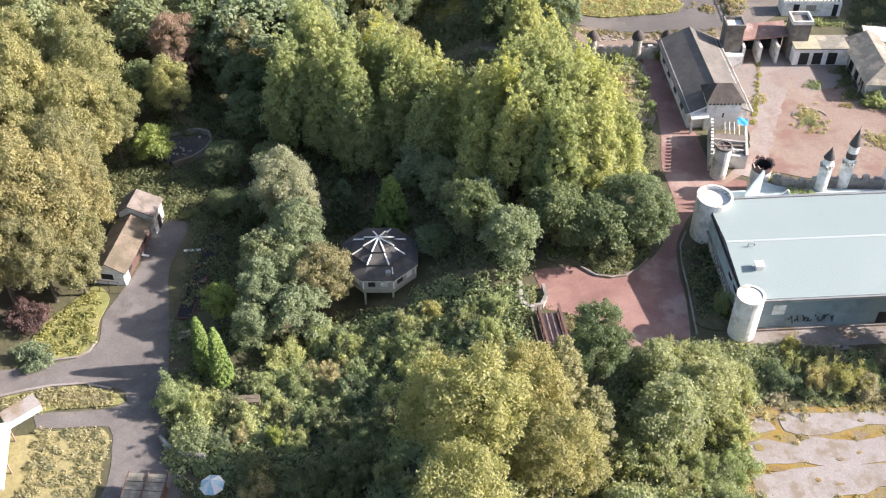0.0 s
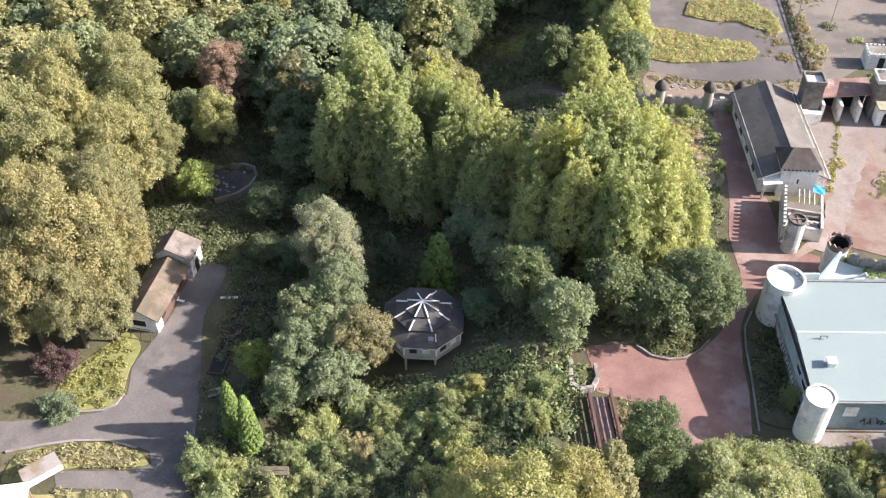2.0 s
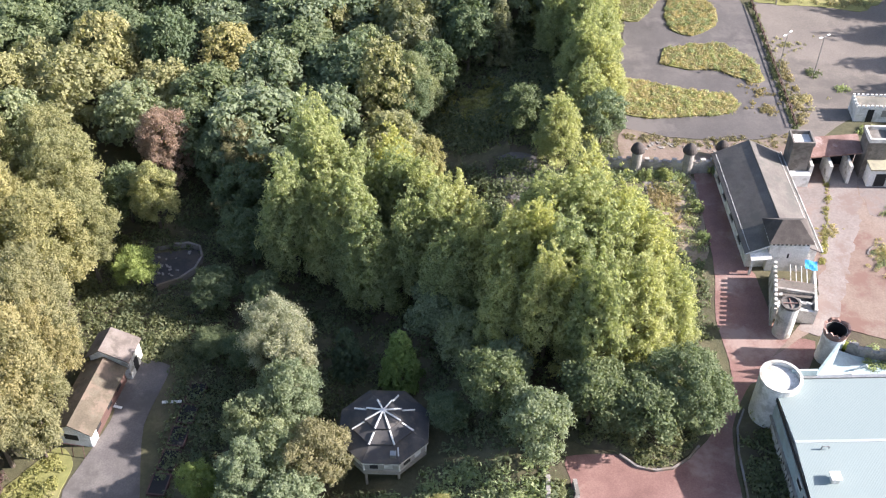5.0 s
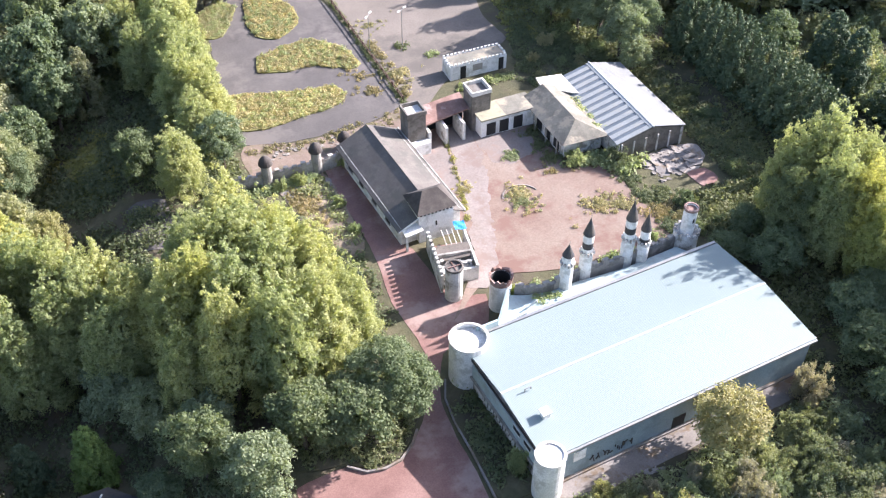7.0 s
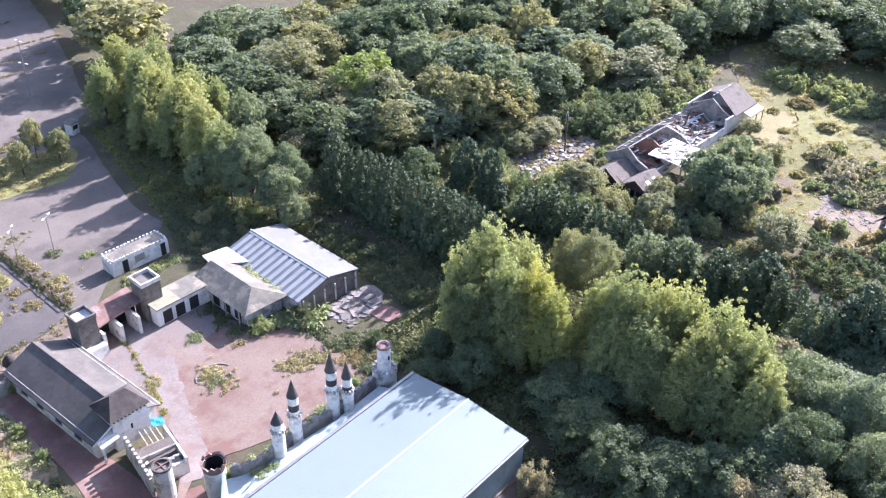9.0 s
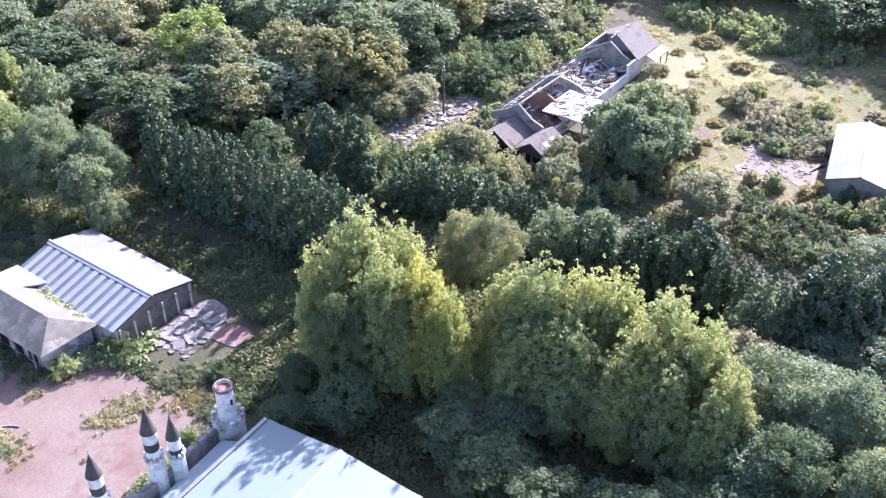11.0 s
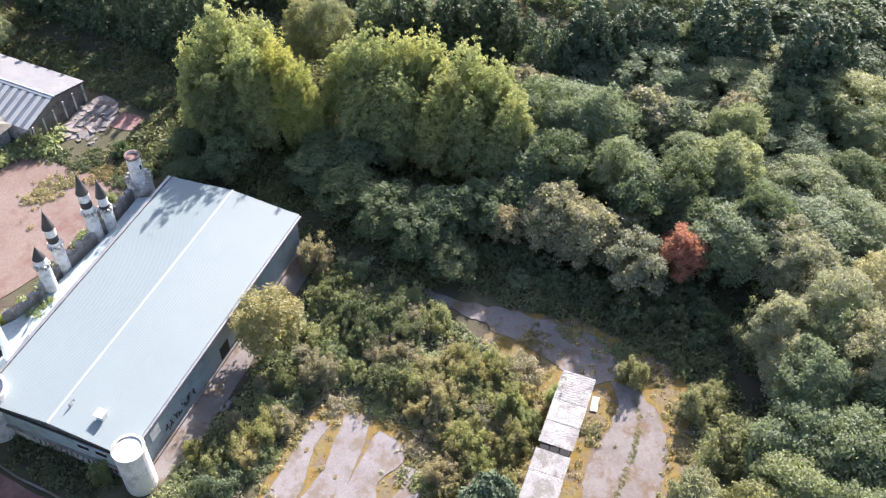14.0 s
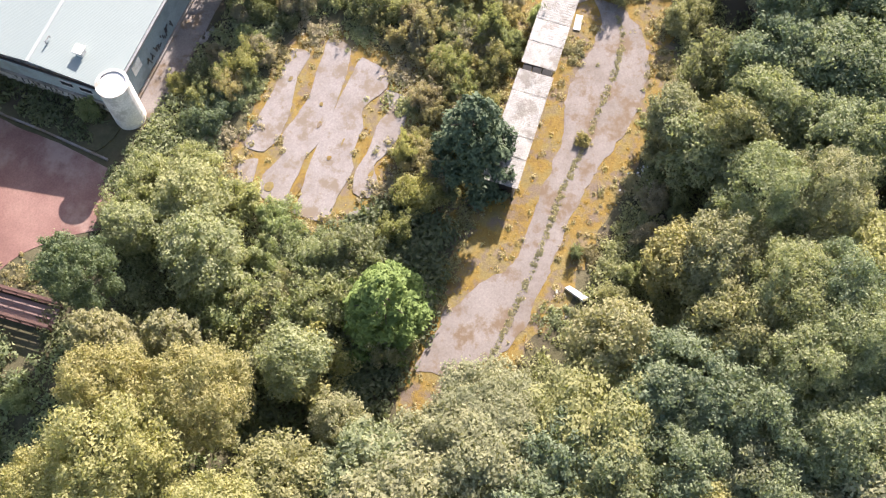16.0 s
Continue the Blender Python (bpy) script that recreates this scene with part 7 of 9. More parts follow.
# ---- west side bits ----
def canopy_stall():
    s = thing("entrance_canopy", -48.6, 64.6, -6.2, 12, "white flat canopy on red and white posts", "canopy")
    part("roof", box(B(), -3.5, 2.6, -6, 2.6, 2.7, 3.0), M['white'], s, "white flat roof")
    for x, y in ((2.3, 2.3), (2.3, -2), (-3, 2.3)):
        part("post", tube(B(), (x, y, 0), (x, y, 2.7), 0.09, 0.09, 8), M['rust'], s, "red and white post")
    b = part("sign_board", slab(B(), [(2.2, 2.7, 2.6), (5.4, 4.6, 2.6), (5.4, 4.75, 2.6), (2.2, 2.85, 2.6)], 0.9), M['paleblue'], s, "pale green entrance sign board")
    for k in range(4):
        part("lettering", slab(B(), [(2.7 + k * 0.6, 2.94 + k * 0.355, 2.3), (3.05 + k * 0.6, 3.15 + k * 0.355, 2.3), (3.05 + k * 0.6, 3.12 + k * 0.355, 2.3), (2.7 + k * 0.6, 2.91 + k * 0.355, 2.3)], 0.35), M['white'], b, "white bar of worn lettering")
    part("sign_roof", slab(B(), [(2.0, 2.6, 2.7), (5.5, 4.7, 2.7), (4.6, 6.2, 2.9), (1.2, 4.2, 2.9)], 0.12), M['concrete'], s, "pale flat sign canopy")


canopy_stall()


def booth():
    s = thing("brown_booth", -30.8, 59.2, -6.2, -4, "small brown booth with a dark slatted roof", "booth")
    part("body", box(B(), -1.7, 1.7, -2.2, 2.0, 0, 2.2), M['brown_wood'], s)
    for k in range(9):
        part("roof_board", box(B(), -2.0, 2.0, -2.4 + k * 0.52, -1.93 + k * 0.52, 2.2 + 0.05 * (k % 2), 2.3 + 0.05 * (k % 2)), M['felt'], s)
    part("ridge_board", box(B(), -0.08, 0.08, -2.5, 2.4, 2.36, 2.48), M['brown_wood'], s)
    part("edge_board", box(B(), -2.1, -2.0, -2.5, 2.4, 2.1, 2.4), M['brown_wood'], s)
    part("edge_board", box(B(), 2.0, 2.1, -2.5, 2.4, 2.1, 2.4), M['brown_wood'], s)


booth()


def tent_top():
    s = thing("striped_tent_roof", -24.0, 60.4, -6.2, 20, "small pale blue and white pointed tent", "tent")
    for k in range(4):
        a, m, c = 6.2832 * k / 4, 6.2832 * (k + 0.5) / 4, 6.2832 * (k + 1) / 4
        for u, v, mat in ((a, m, 'white'), (m, c, 'paleblue')):
            part("panel", slab(B(), [(1.3 * math.cos(u), 1.3 * math.sin(u), 1.7), (1.3 * math.cos(v), 1.3 * math.sin(v), 1.7), (0, 0, 2.7)], 0.05), M[mat], s)
    for k in range(4):
        a = 6.2832 * k / 4
        part("pole", tube(B(), (1.2 * math.cos(a), 1.2 * math.sin(a), 0), (1.2 * math.cos(a), 1.2 * math.sin(a), 1.7), 0.05, 0.05, 6), M['steel'], s)


tent_top()
hut = thing("stone_hut", -21.9, 71.2, None, 4, "half-buried stone hut with a dark opening", "hut")
part("wall", box(B(), -1.4, 1.4, 0.3, 0.8, 0, 1.9), M['mossy_roof'], hut)
part("lintel", box(B(), -1.5, 1.5, -0.4, 0.1, 1.9, 2.05), M['mossy_roof'], hut, "stone lintel")
part("side_wall", box(B(), -1.4, -1.0, -0.4, 0.3, 0, 1.9), M['mossy_roof'], hut)
part("side_wall", box(B(), 1.0, 1.4, -0.4, 0.3, 0, 1.9), M['mossy_roof'], hut)
part("opening", box(B(), -1.0, 1.0, 0.2, 0.29, 0, 1.9), M['dark'], hut, "dark opening")
bench = thing("park_bench", -31.0, 82.2, None, 20, "small grey bench with a slatted back", "bench")
for k in range(3):
    part("seat_slat", box(B(), -0.8, 0.8, -0.3 + k * 0.2, -0.14 + k * 0.2, 0.42, 0.47), M['timber'], bench)
part("backrest", box(B(), -0.8, 0.8, 0.32, 0.37, 0.5, 0.9), M['timber'], bench)
for x in (-0.7, 0.6):
    part("leg", box(B(), x, x + 0.1, -0.3, 0.37, 0, 0.42), M['steel'], bench)
for k, (x, y, w, d, a) in enumerate(((-32.8, 97.6, 2.2, 0.35, 5), (-39.6, 97.2, 0.9, 0.7, 30), (-38.8, 96.7, 1.1, 0.3, -15))):
    p = thing("white_plank", x, y, None, a, "white board lying on the ground", "board")
    part("board", box(B(), -w / 2, w / 2, -d / 2, d / 2, 0.05, 0.14), M['white'], p)
for k in range(5):
    bed = thing("raised_bed", -31.6 + 0.35 * k, 86.5 + 3.1 * k, None, -5, "dark raised planting bed edged in timber", "planter", "raised beds")
    for x0, x1, y0, y1 in ((-1.0, 1.0, -1.35, -1.2), (-1.0, 1.0, 1.2, 1.35), (-1.0, -0.85, -1.2, 1.2), (0.85, 1.0, -1.2, 1.2)):
        part("edge_board", box(B(), x0, x1, y0, y1, 0, 0.45), M['brown_wood'], bed)
    part("soil", box(B(), -0.85, 0.85, -1.2, 1.2, 0, 0.36), M['dark'], bed, "dark wet soil")
tufts("island_weeds", [(-48.6, 79.4), (-43.2, 79.9), (-42, 81.6), (-42.4, 85), (-42.2, 88.6), (-44, 90.6), (-48.6, 84)], 150, 0.45, 'grass', "tall weeds on the road island", 101, 0.1, 1.1)
tufts("island_weeds", [(-50.2, 72.6), (-46.2, 73.9), (-41.3, 74.6), (-37.2, 73.4), (-38, 72.3), (-44, 71.9), (-50.6, 69.4)], 190, 0.45, 'straw', "tall dry weeds on the road island", 102, 0.1, 1.1)
tufts("verge_weeds", [(-45, 68.6), (-37.6, 68.8), (-36.4, 66), (-36.4, 55), (-44, 55)], 260, 0.4, 'straw', "dry grass beside the road", 103, 0.02)
wall_run("pool_wall", [(-38.2, 123.0), (-36.2, 123.2), (-34.6, 122.6), (-33.9, 120.8), (-34.4, 118.6), (-36.0, 116.6), (-38.6, 115.2)], -5.3, 0.3, M['concrete'], "curved pale concrete wall round a dark sunken yard", foot=-6.4)
wall_run("pool_wall", [(-42.4, 121.0), (-41.8, 122.2), (-38.4, 123.0)], -5.7, 0.3, M['dark_stone'], "low dark stone wall of the sunken yard", foot=-6.4)
stones("pool_debris", [(-41, 121.6), (-36, 122.2), (-35.2, 119), (-38, 116.8), (-40.6, 118.6)], 16, 0.32, M['stone'], "pale boards and slabs in a dark sunken yard", 40, 0.3)
sheet("dark_pool", spread([(-41.4, 121.2), (-34.9, 122.6), (-34, 119.2), (-38.4, 115.6), (-41, 118)], 0.8, 0.2, 56), M['dark_felt'], 0.2, "dark wet floor of a ruined sunken yard", "yard")
wall_run("yard_fence", [(5.2, 136.4), (9.7, 136.1), (8.9, 127.4)], -1.3, 0.12, M['timber'], "pale boarded fence in the wood", foot=-2.6)
sheet("wood_yard", spread([(4.6, 136.2), (9.5, 135.9), (8.7, 127), (4.6, 128)], 0.8, 0.1, 57), M['asphalt'], 0.06, "small grey yard inside a fence", "yard")


# ---- power line and hedges near the ruin ----
def pole(x, y):
    p = thing("power_pole", x, y, 0, 35, "wooden power pole with a cross arm", "pole", "power poles")
    part("mast", tube(B(), (0, 0, 0), (0, 0, 8.5), 0.15, 0.11, 8), M['bark'], p)
    part("cross_arm", box(B(), -1.0, 1.0, -0.07, 0.07, 8.0, 8.15), M['timber'], p)
    for k in (-0.9, 0, 0.9):
        part("insulator", tube(B(), (k, 0, 8.15), (k, 0, 8.4), 0.06, 0.04, 6), M['white'], p)
    part("transformer", tube(B(), (0.35, 0, 6.2), (0.35, 0, 7.2), 0.25, 0.25, 10), M['steel'], p, "grey transformer can")


pole(129.0, 121.5)
pole(97.0, 146.0)
for k in (-0.9, 0.0, 0.9):
    w = thing("power_wire", 129.0 + k * 0.8, 121.5 + k * 0.57, 8.4, 0, "thin sagging overhead wire", "wire", "overhead wires")
    bm = B()
    rows = []
    for i in range(15):
        t = i / 14
        x, y, z = -32.0 * t, 24.5 * t, -1.6 * math.sin(math.pi * t)
        rows.append([bm.verts.new((x + dx, y + dx, z + dz)) for dx, dz in ((0.018, 0.0), (0.0, 0.025), (-0.018, 0.0), (0.0, -0.025))])
    for lo, hi in zip(rows, rows[1:]):
        for i in range(4):
            bm.faces.new((lo[i], lo[(i + 1) % 4], hi[(i + 1) % 4], hi[i]))
    part("strand", bm, M['black'], w)
def hedge(x0, y0, x1, y1, wide, high, tone, label, seed):
    """An overgrown clipped hedge: leafy flanks and top along a line."""
    rng = np.random.default_rng(seed)
    length = math.hypot(x1 - x0, y1 - y0)
    ux, uy = (x1 - x0) / length, (y1 - y0) / length
    clumps = []
    for k in range(int(length * 7)):
        u, v, w = rng.uniform(0, length), rng.uniform(-0.5, 0.5) * wide, rng.uniform(0.1, 1.0)
        if k % 3:
            v = math.copysign(wide / 2, v) * rng.uniform(0.85, 1.05)
        else:
            w = rng.uniform(0.9, 1.05)
        clumps.append((u * ux - v * uy, u * uy + v * ux, high * w * (1 + 0.08 * math.sin(u * 0.9 + seed)), 0.42, 0.42, 0.36))
    top = thing("hedge", x0, y0, None, 0, label, "hedge", "hedges beside the barn")
    link_mesh("foliage", leaf_soup("foliage", clumps, len(clumps) * 46, 0.26, rng), LEAF[tone], top)
    stems = B()
    for k in range(int(length / 2)):
        tube(stems, (k * 2 * ux, k * 2 * uy, -0.1), (k * 2 * ux, k * 2 * uy, high * 0.8), 0.06, 0.03, 5)
    part("stems", stems, M['bark'], top, "bare brown stems inside")


hedge(130.3, 77.0, 126.2, 50.5, 2.6, 2.8, 'dark', "long dark green overgrown hedge below the barn", 216)
hedge(125.0, 75.5, 122.4, 51.0, 2.6, 2.4, 'dark', "long dark green overgrown hedge beside the conifers", 217)
# ---- thickets of single bushes ----
thicket([(44, 52), (49, 53), (51, 60), (54, 60), (60, 55), (61, 48.5), (54, 46), (46, 44.5), (38, 44), (36, 48), (40, 50)], 46, ('yellowgreen', 'ochre', 'straw', 'scrub', 'straw', 'tan'), (1.8, 3.6), 201, gap=1.7)
thicket([(20, 44), (30, 47), (29, 53), (29, 64), (24, 66), (16, 62), (14, 54)], 16, ('scrub', 'thicket', 'pale', 'yellowgreen'), (3.5, 6.0), 202, gap=2.2)
thicket([(34, 67.5), (48, 66.8), (54, 60), (64, 60), (66, 72), (50, 73.5), (36, 72.5)], 34, ('thicket', 'tan', 'green', 'darkshadethicket', 'scrub'), (2.0, 3.8), 203, gap=1.9)
thicket([(68, 30), (72, 34), (72, 48), (70, 54), (72, 62), (82, 56), (84, 46), (78, 34)], 34, ('darkshadethicket', 'dark', 'green'), (2.0, 4.2), 204, gap=1.9, joined=True)
thicket([(30, 28), (44, 25), (60, 26), (67, 31), (60, 30), (46, 29.4)], 16, ('pale', 'scrub', 'tan'), (1.8, 3.6), 205, gap=2)
thicket([(-28, 66), (-24, 54), (-4, 50), (0, 54), (-6, 64), (8, 72), (8, 80), (0, 84), (-10, 82), (-22, 74)], 52, ('thicket', 'scrub', 'green', 'yellowgreen', 'darkshadethicket', 'straw'), (1.6, 4.2), 206, gap=2.0)
thicket([(104, 150), (118, 130), (115, 118), (122, 112), (121, 100), (135, 96), (130, 86), (112, 98), (104, 120)], 60, ('pale', 'scrub', 'green', 'dark'), (3.0, 6.0), 207, gap=2.4, joined=True)
thicket([(140, 86), (150, 96), (162, 104), (178, 104), (178, 82), (182, 66), (170, 60), (160, 62), (164, 76)], 22, ('tan', 'straw', 'drygrass', 'scrub'), (0.7, 1.5), 208, wide=(2.2, 3.8), gap=4.5, joined=True)
thicket([(184, 112), (190, 110), (187, 96), (185.5, 84), (182.5, 77.5), (178, 81), (179, 95), (181, 110)], 44, ('scrub', 'thicket', 'scrub', 'green'), (1.8, 3.4), 221, gap=2.0, joined=True)
thicket([(166, 63), (184, 69), (186, 60), (180, 55), (166, 56)], 24, ('scrub', 'straw', 'scrub'), (1.6, 3.2), 222, gap=2.0, joined=True)
thicket([(156, 86.5), (162, 80), (152.6, 72.6), (149, 73.4), (147, 79), (151.5, 84)], 26, ('tan', 'brown', 'tan', 'scrub'), (1.2, 2.2), 209, wide=(1.6, 2.4), gap=1.6, joined=True)
# Bushes by the rubble: deep shade of poplars and conifers put into dark tones.
thicket([(78.5, 106), (80, 118), (79, 132), (84, 134), (88, 120), (84, 104), (72, 100), (68, 103), (70, 108)], 18, ('darkshadethicket', 'dark'), (1.0, 2.6), 210, gap=2.0)
thicket([(66, 137), (80, 137), (78, 150), (72, 152), (69, 148)], 14, ('darkshadethicket', 'straw', 'thicket'), (1.2, 2.6), 211, gap=2)
thicket([(136, 120), (136, 130), (150, 132), (168, 124), (172, 119), (150, 117)], 26, ('scrub', 'pale', 'green'), (2.0, 4.0), 212, gap=2.2, joined=True)
thicket([(132, 96), (146, 100), (150, 98), (140, 86), (132, 84)], 12, ('scrub', 'tan', 'pale'), (1.5, 3.0), 213, gap=2.2, joined=True)
thicket([(133, 79), (137.5, 80), (140, 70), (138, 58), (132, 57)], 14, ('tan', 'pale', 'scrub', 'drygrass'), (1.5, 3.2), 214, gap=2.0, joined=True)
thicket([(116, 128), (121, 134), (135, 139), (160, 131), (174, 122), (150, 119.5), (138, 123), (130, 129)], 80, ('scrub', 'pale', 'green', 'dark'), (3.0, 6.0), 218, gap=2.0, joined=True)
# ---- strip and weeds of the car park ----
sheet("grass_strip", spread([(47, 178), (56, 176.6), (64.8, 175.4), (70.6, 184), (62, 189), (51, 191.6)], 0.8, 0.6, 58), M['meadow'], 0.1, "rough grass strip beside the car park", "grass bed")
tufts("strip_grass", [(47.4, 178.4), (56, 177), (64.6, 176), (70, 184), (62, 188.6), (51.4, 191)], 500, 0.35, 'straw', "long grass with seedlings on the strip", 106, 0.05, 1.4)
for k in range(6):
    x0, y0 = 44 + 7.5 * k, 206 + 5.5 * k
    tufts("crack_weeds", [(x0, y0), (x0 + 14, y0 - 6 + k), (x0 + 14.2, y0 - 5.6 + k), (x0 + 0.2, y0 + 0.4)], 45, 0.3, 'drygrass', "weeds along a crack in the asphalt", 300 + k, 0.05)
    tufts("crack_weeds", [(x0 - 6, y0 + 14), (x0 + 10, y0 + 8 + k), (x0 + 10.2, y0 + 8.4 + k), (x0 - 5.8, y0 + 14.4)], 45, 0.3, 'drygrass', "weeds along a crack in the asphalt", 310 + k, 0.05)
weed_patch("forecourt_tuft", 49.5, 165, 3.5, 40, 0.3, 'straw', "scattered weeds on the forecourt", 320)
weed_patch("forecourt_tuft", 48.6, 150, 2.5, 60, 0.35, 'straw', "scattered weeds on the forecourt", 321)
weed_patch("track_tuft", 43.4, 147.5, 2.2, 60, 0.3, 'drygrass', "dry weeds on the kart track edge", 322)
weed_patch("track_tuft", 42.6, 152, 1.8, 40, 0.3, 'drygrass', "dry weeds on the kart track edge", 323)
stones("yard_boards", [(119, 121), (120, 126), (123, 129), (130, 126), (135, 122.6), (135.6, 119), (131, 117.5)], 60, 0.5, M['dirty_white'], "pale boards and slabs dumped in the ruin yard", 39, 0.3)
thicket([(127, 115), (165, 115), (174, 120), (150, 120), (138, 119.6), (136.5, 116.5)], 60, ('scrub', 'thicket', 'pale', 'tan'), (1.2, 3.2), 219, gap=1.6, joined=True)
tufts("yard_weeds", [(115, 118), (117, 127), (122, 133), (132, 129), (138, 124), (138, 117), (130, 114), (122, 117)], 420, 0.4, 'straw', "dry weeds among the rubble", 107, 0.05, 1.2)
tufts("verge_grass", [(67.6, 152), (70, 160), (72.5, 172), (76.5, 189), (81, 186), (79, 170), (77, 156), (72, 150)], 800, 0.38, 'grass', "grass verge under the trees", 108, 0.03)
booth_white = thing("white_booth", 73.6, 189.5, 0, 20, "small white attendant booth at the car park", "booth")
part("body", box(B(), -0.9, 0.9, -0.8, 0.8, 0, 2.2), M['white'], booth_white)
part("roof", box(B(), -1.1, 1.1, -1.0, 1.0, 2.2, 2.35), M['felt'], booth_white, "grey flat roof")
part("window", box(B(), -0.6, 0.6, -0.84, -0.81, 1.0, 1.8), M['glass'], booth_white)
for k, (x, y) in enumerate(((51, 57), (50.6, 60.6), (48.8, 64.6), (45, 67.6), (40, 67.8), (35, 67.6), (31, 66.6), (28.8, 63), (28.2, 59), (28.6, 55), (30.4, 51), (35.6, 50.6), (40, 50.6), (44.6, 52.6), (47.6, 54.4))):
    weed_patch("slab_edge_weeds", x, y, 2.4, 110, 0.36, ('straw', 'scrub', 'tan')[k % 3], "pale weeds and saplings crowding the slabs", 400 + k, 0.03, 1.6)
for k, (x, y) in enumerate(((63, 33), (65.6, 36.6), (67.4, 41), (67.4, 46), (58, 31), (52, 30.4), (45, 30.4), (37, 31.4), (30, 32), (57, 40.2), (64.6, 50))):
    weed_patch("lane_edge_weeds", x, y, 2.0, 80, 0.3, ('straw', 'drygrass', 'scrub')[k % 3], "pale weeds along the mossy verge", 430 + k, 0.03, 1.5)
weed_patch("planter_weeds", 10.3, 82.6, 1.5, 60, 0.3, 'scrub', "weeds growing in the stone planter", 450, 0.3, 1.2)
weed_patch("bridge_grass", 15.2, 77.4, 2.2, 120, 0.26, 'straw', "yellowing grass beside the footbridge", 451, 0.03)
for k, (x, y) in enumerate(((59.4, 123), (59.2, 126), (59.4, 129), (61.5, 120.6), (64, 120))):
    weed_patch("creeper", x, y, 1.5, 80, 0.34, 'darkshadethicket', "dark creeper along the restaurant front", 452 + k, 0.05, 2.0)
for k, (x, y) in enumerate(((66, 104.5), (66.5, 107.5), (66.4, 111), (66.6, 114.5), (69, 106), (71, 104), (68.6, 110))):
    weed_patch("court_edge_weeds", x, y, 2.0, 90, 0.36, ('darkshadethicket', 'drygrass', 'darkshadethicket')[k % 3], "ragged dark weeds at the courtyard edge", 460 + k, 0.05, 1.5)
log = thing("white_block", 32.8, 31.2, 0.03, 80, "fallen white concrete block lying in the weeds", "rubble")
part("block", prism(B(), [(-1.1, -0.22), (0.9, -0.3), (1.15, 0.1), (-0.9, 0.3)], 0, 0.4), M['white'], log)
# poplar grove behind the pavilion
tree('poplar', 'poplar', -19.0, 128.0, 24.0, 9.5)
tree('poplar', 'poplar', -16.0, 122.0, 23.5, 9.0)
tree('poplar', 'poplar', -21.0, 118.0, 22.0, 9.0)
tree('poplar', 'poplar', -13.0, 116.0, 22.0, 9.0)
tree('poplar', 'poplar', -13.0, 121.0, 22.0, 9.0)
tree('poplar', 'poplar', -16.0, 117.0, 21.0, 9.0)
tree('poplar', 'poplar', -18.0, 124.0, 23.0, 9.0)
tree('poplar', 'poplar', -8.0, 121.0, 20.0, 8.5)
tree('poplar', 'yellowpoplar', -9.0, 126.0, 19.0, 8.0)
tree('poplar', 'poplar', -11.0, 112.0, 19.0, 8.0)
tree('poplar', 'poplar', -6.0, 113.0, 18.5, 8.0)
tree('poplar', 'poplar', 1.0, 110.0, 17.5, 8.0)
tree('poplar', 'poplar', -1.4, 116.4, 17.0, 8.0)
tree('poplar', 'poplar', -3.0, 113.5, 18.0, 8.0)
tree('poplar', 'poplar', 2.0, 113.0, 14.5, 7.5)
tree('poplar', 'poplar', -5.0, 119.0, 19.0, 8.0)
tree('poplar', 'poplar', -1.5, 108.0, 16.0, 7.5)
tree('poplar', 'poplar', 8.8, 113.4, 17.5, 8.0)
tree('poplar', 'yellowpoplar', 8.0, 106.0, 19.5, 8.0)
tree('poplar', 'poplar', 14.0, 116.0, 20.0, 8.5)
tree('poplar', 'poplar', 13.0, 110.0, 21.0, 9.0)
tree('poplar', 'poplar', 18.0, 112.0, 18.0, 7.5)
tree('poplar', 'poplar', 20.0, 106.0, 19.0, 8.0)
tree('poplar', 'poplar', 14.0, 98.0, 20.0, 8.5)
tree('poplar', 'poplar', 18.5, 99.0, 19.0, 8.0)
tree('poplar', 'poplar', 22.0, 101.0, 16.5, 7.0)
tree('poplar', 'poplar', 9.0, 100.0, 19.0, 8.0)
tree('poplar', 'poplar', 10.0, 110.5, 20.0, 9.0)
tree('poplar', 'poplar', 16.0, 105.0, 21.0, 9.0)
tree('poplar', 'poplar', 11.0, 103.5, 20.5, 9.0)
tree('poplar', 'poplar', 5.5, 106.0, 18.5, 8.0)
tree('poplar', 'yellowpoplar', 17.5, 109.0, 19.5, 8.5)
tree('poplar', 'poplar', 4.5, 101.0, 15.0, 7.0)
tree('broad', 'dark', 23.6, 92.2, 10.0, 9.0)
tree('broad', 'dark', 18.4, 90.4, 9.0, 8.0)
tree('broad', 'dark', 13.4, 91.4, 9.5, 8.0)
tree('broad', 'green', 5.0, 96.0, 7.0, 6.0)
tree('broad', 'dark', -1.0, 93.0, 4.0, 5.0)
tree('broad', 'green', 0.0, 101.0, 7.0, 6.0)
tree('broad', 'green', -3.0, 106.0, 8.0, 6.5)
tree('broad', 'green', 7.6, 87.6, 9.5, 6.5)
tree('broad', 'dark', 3.5, 92.5, 10.0, 6.5)
tree('conifer', 'conifer', -13.0, 102.5, 8.0, 4.0)
tree('conifer', 'brightconifer', -6.6, 99.6, 9.0, 5.0)
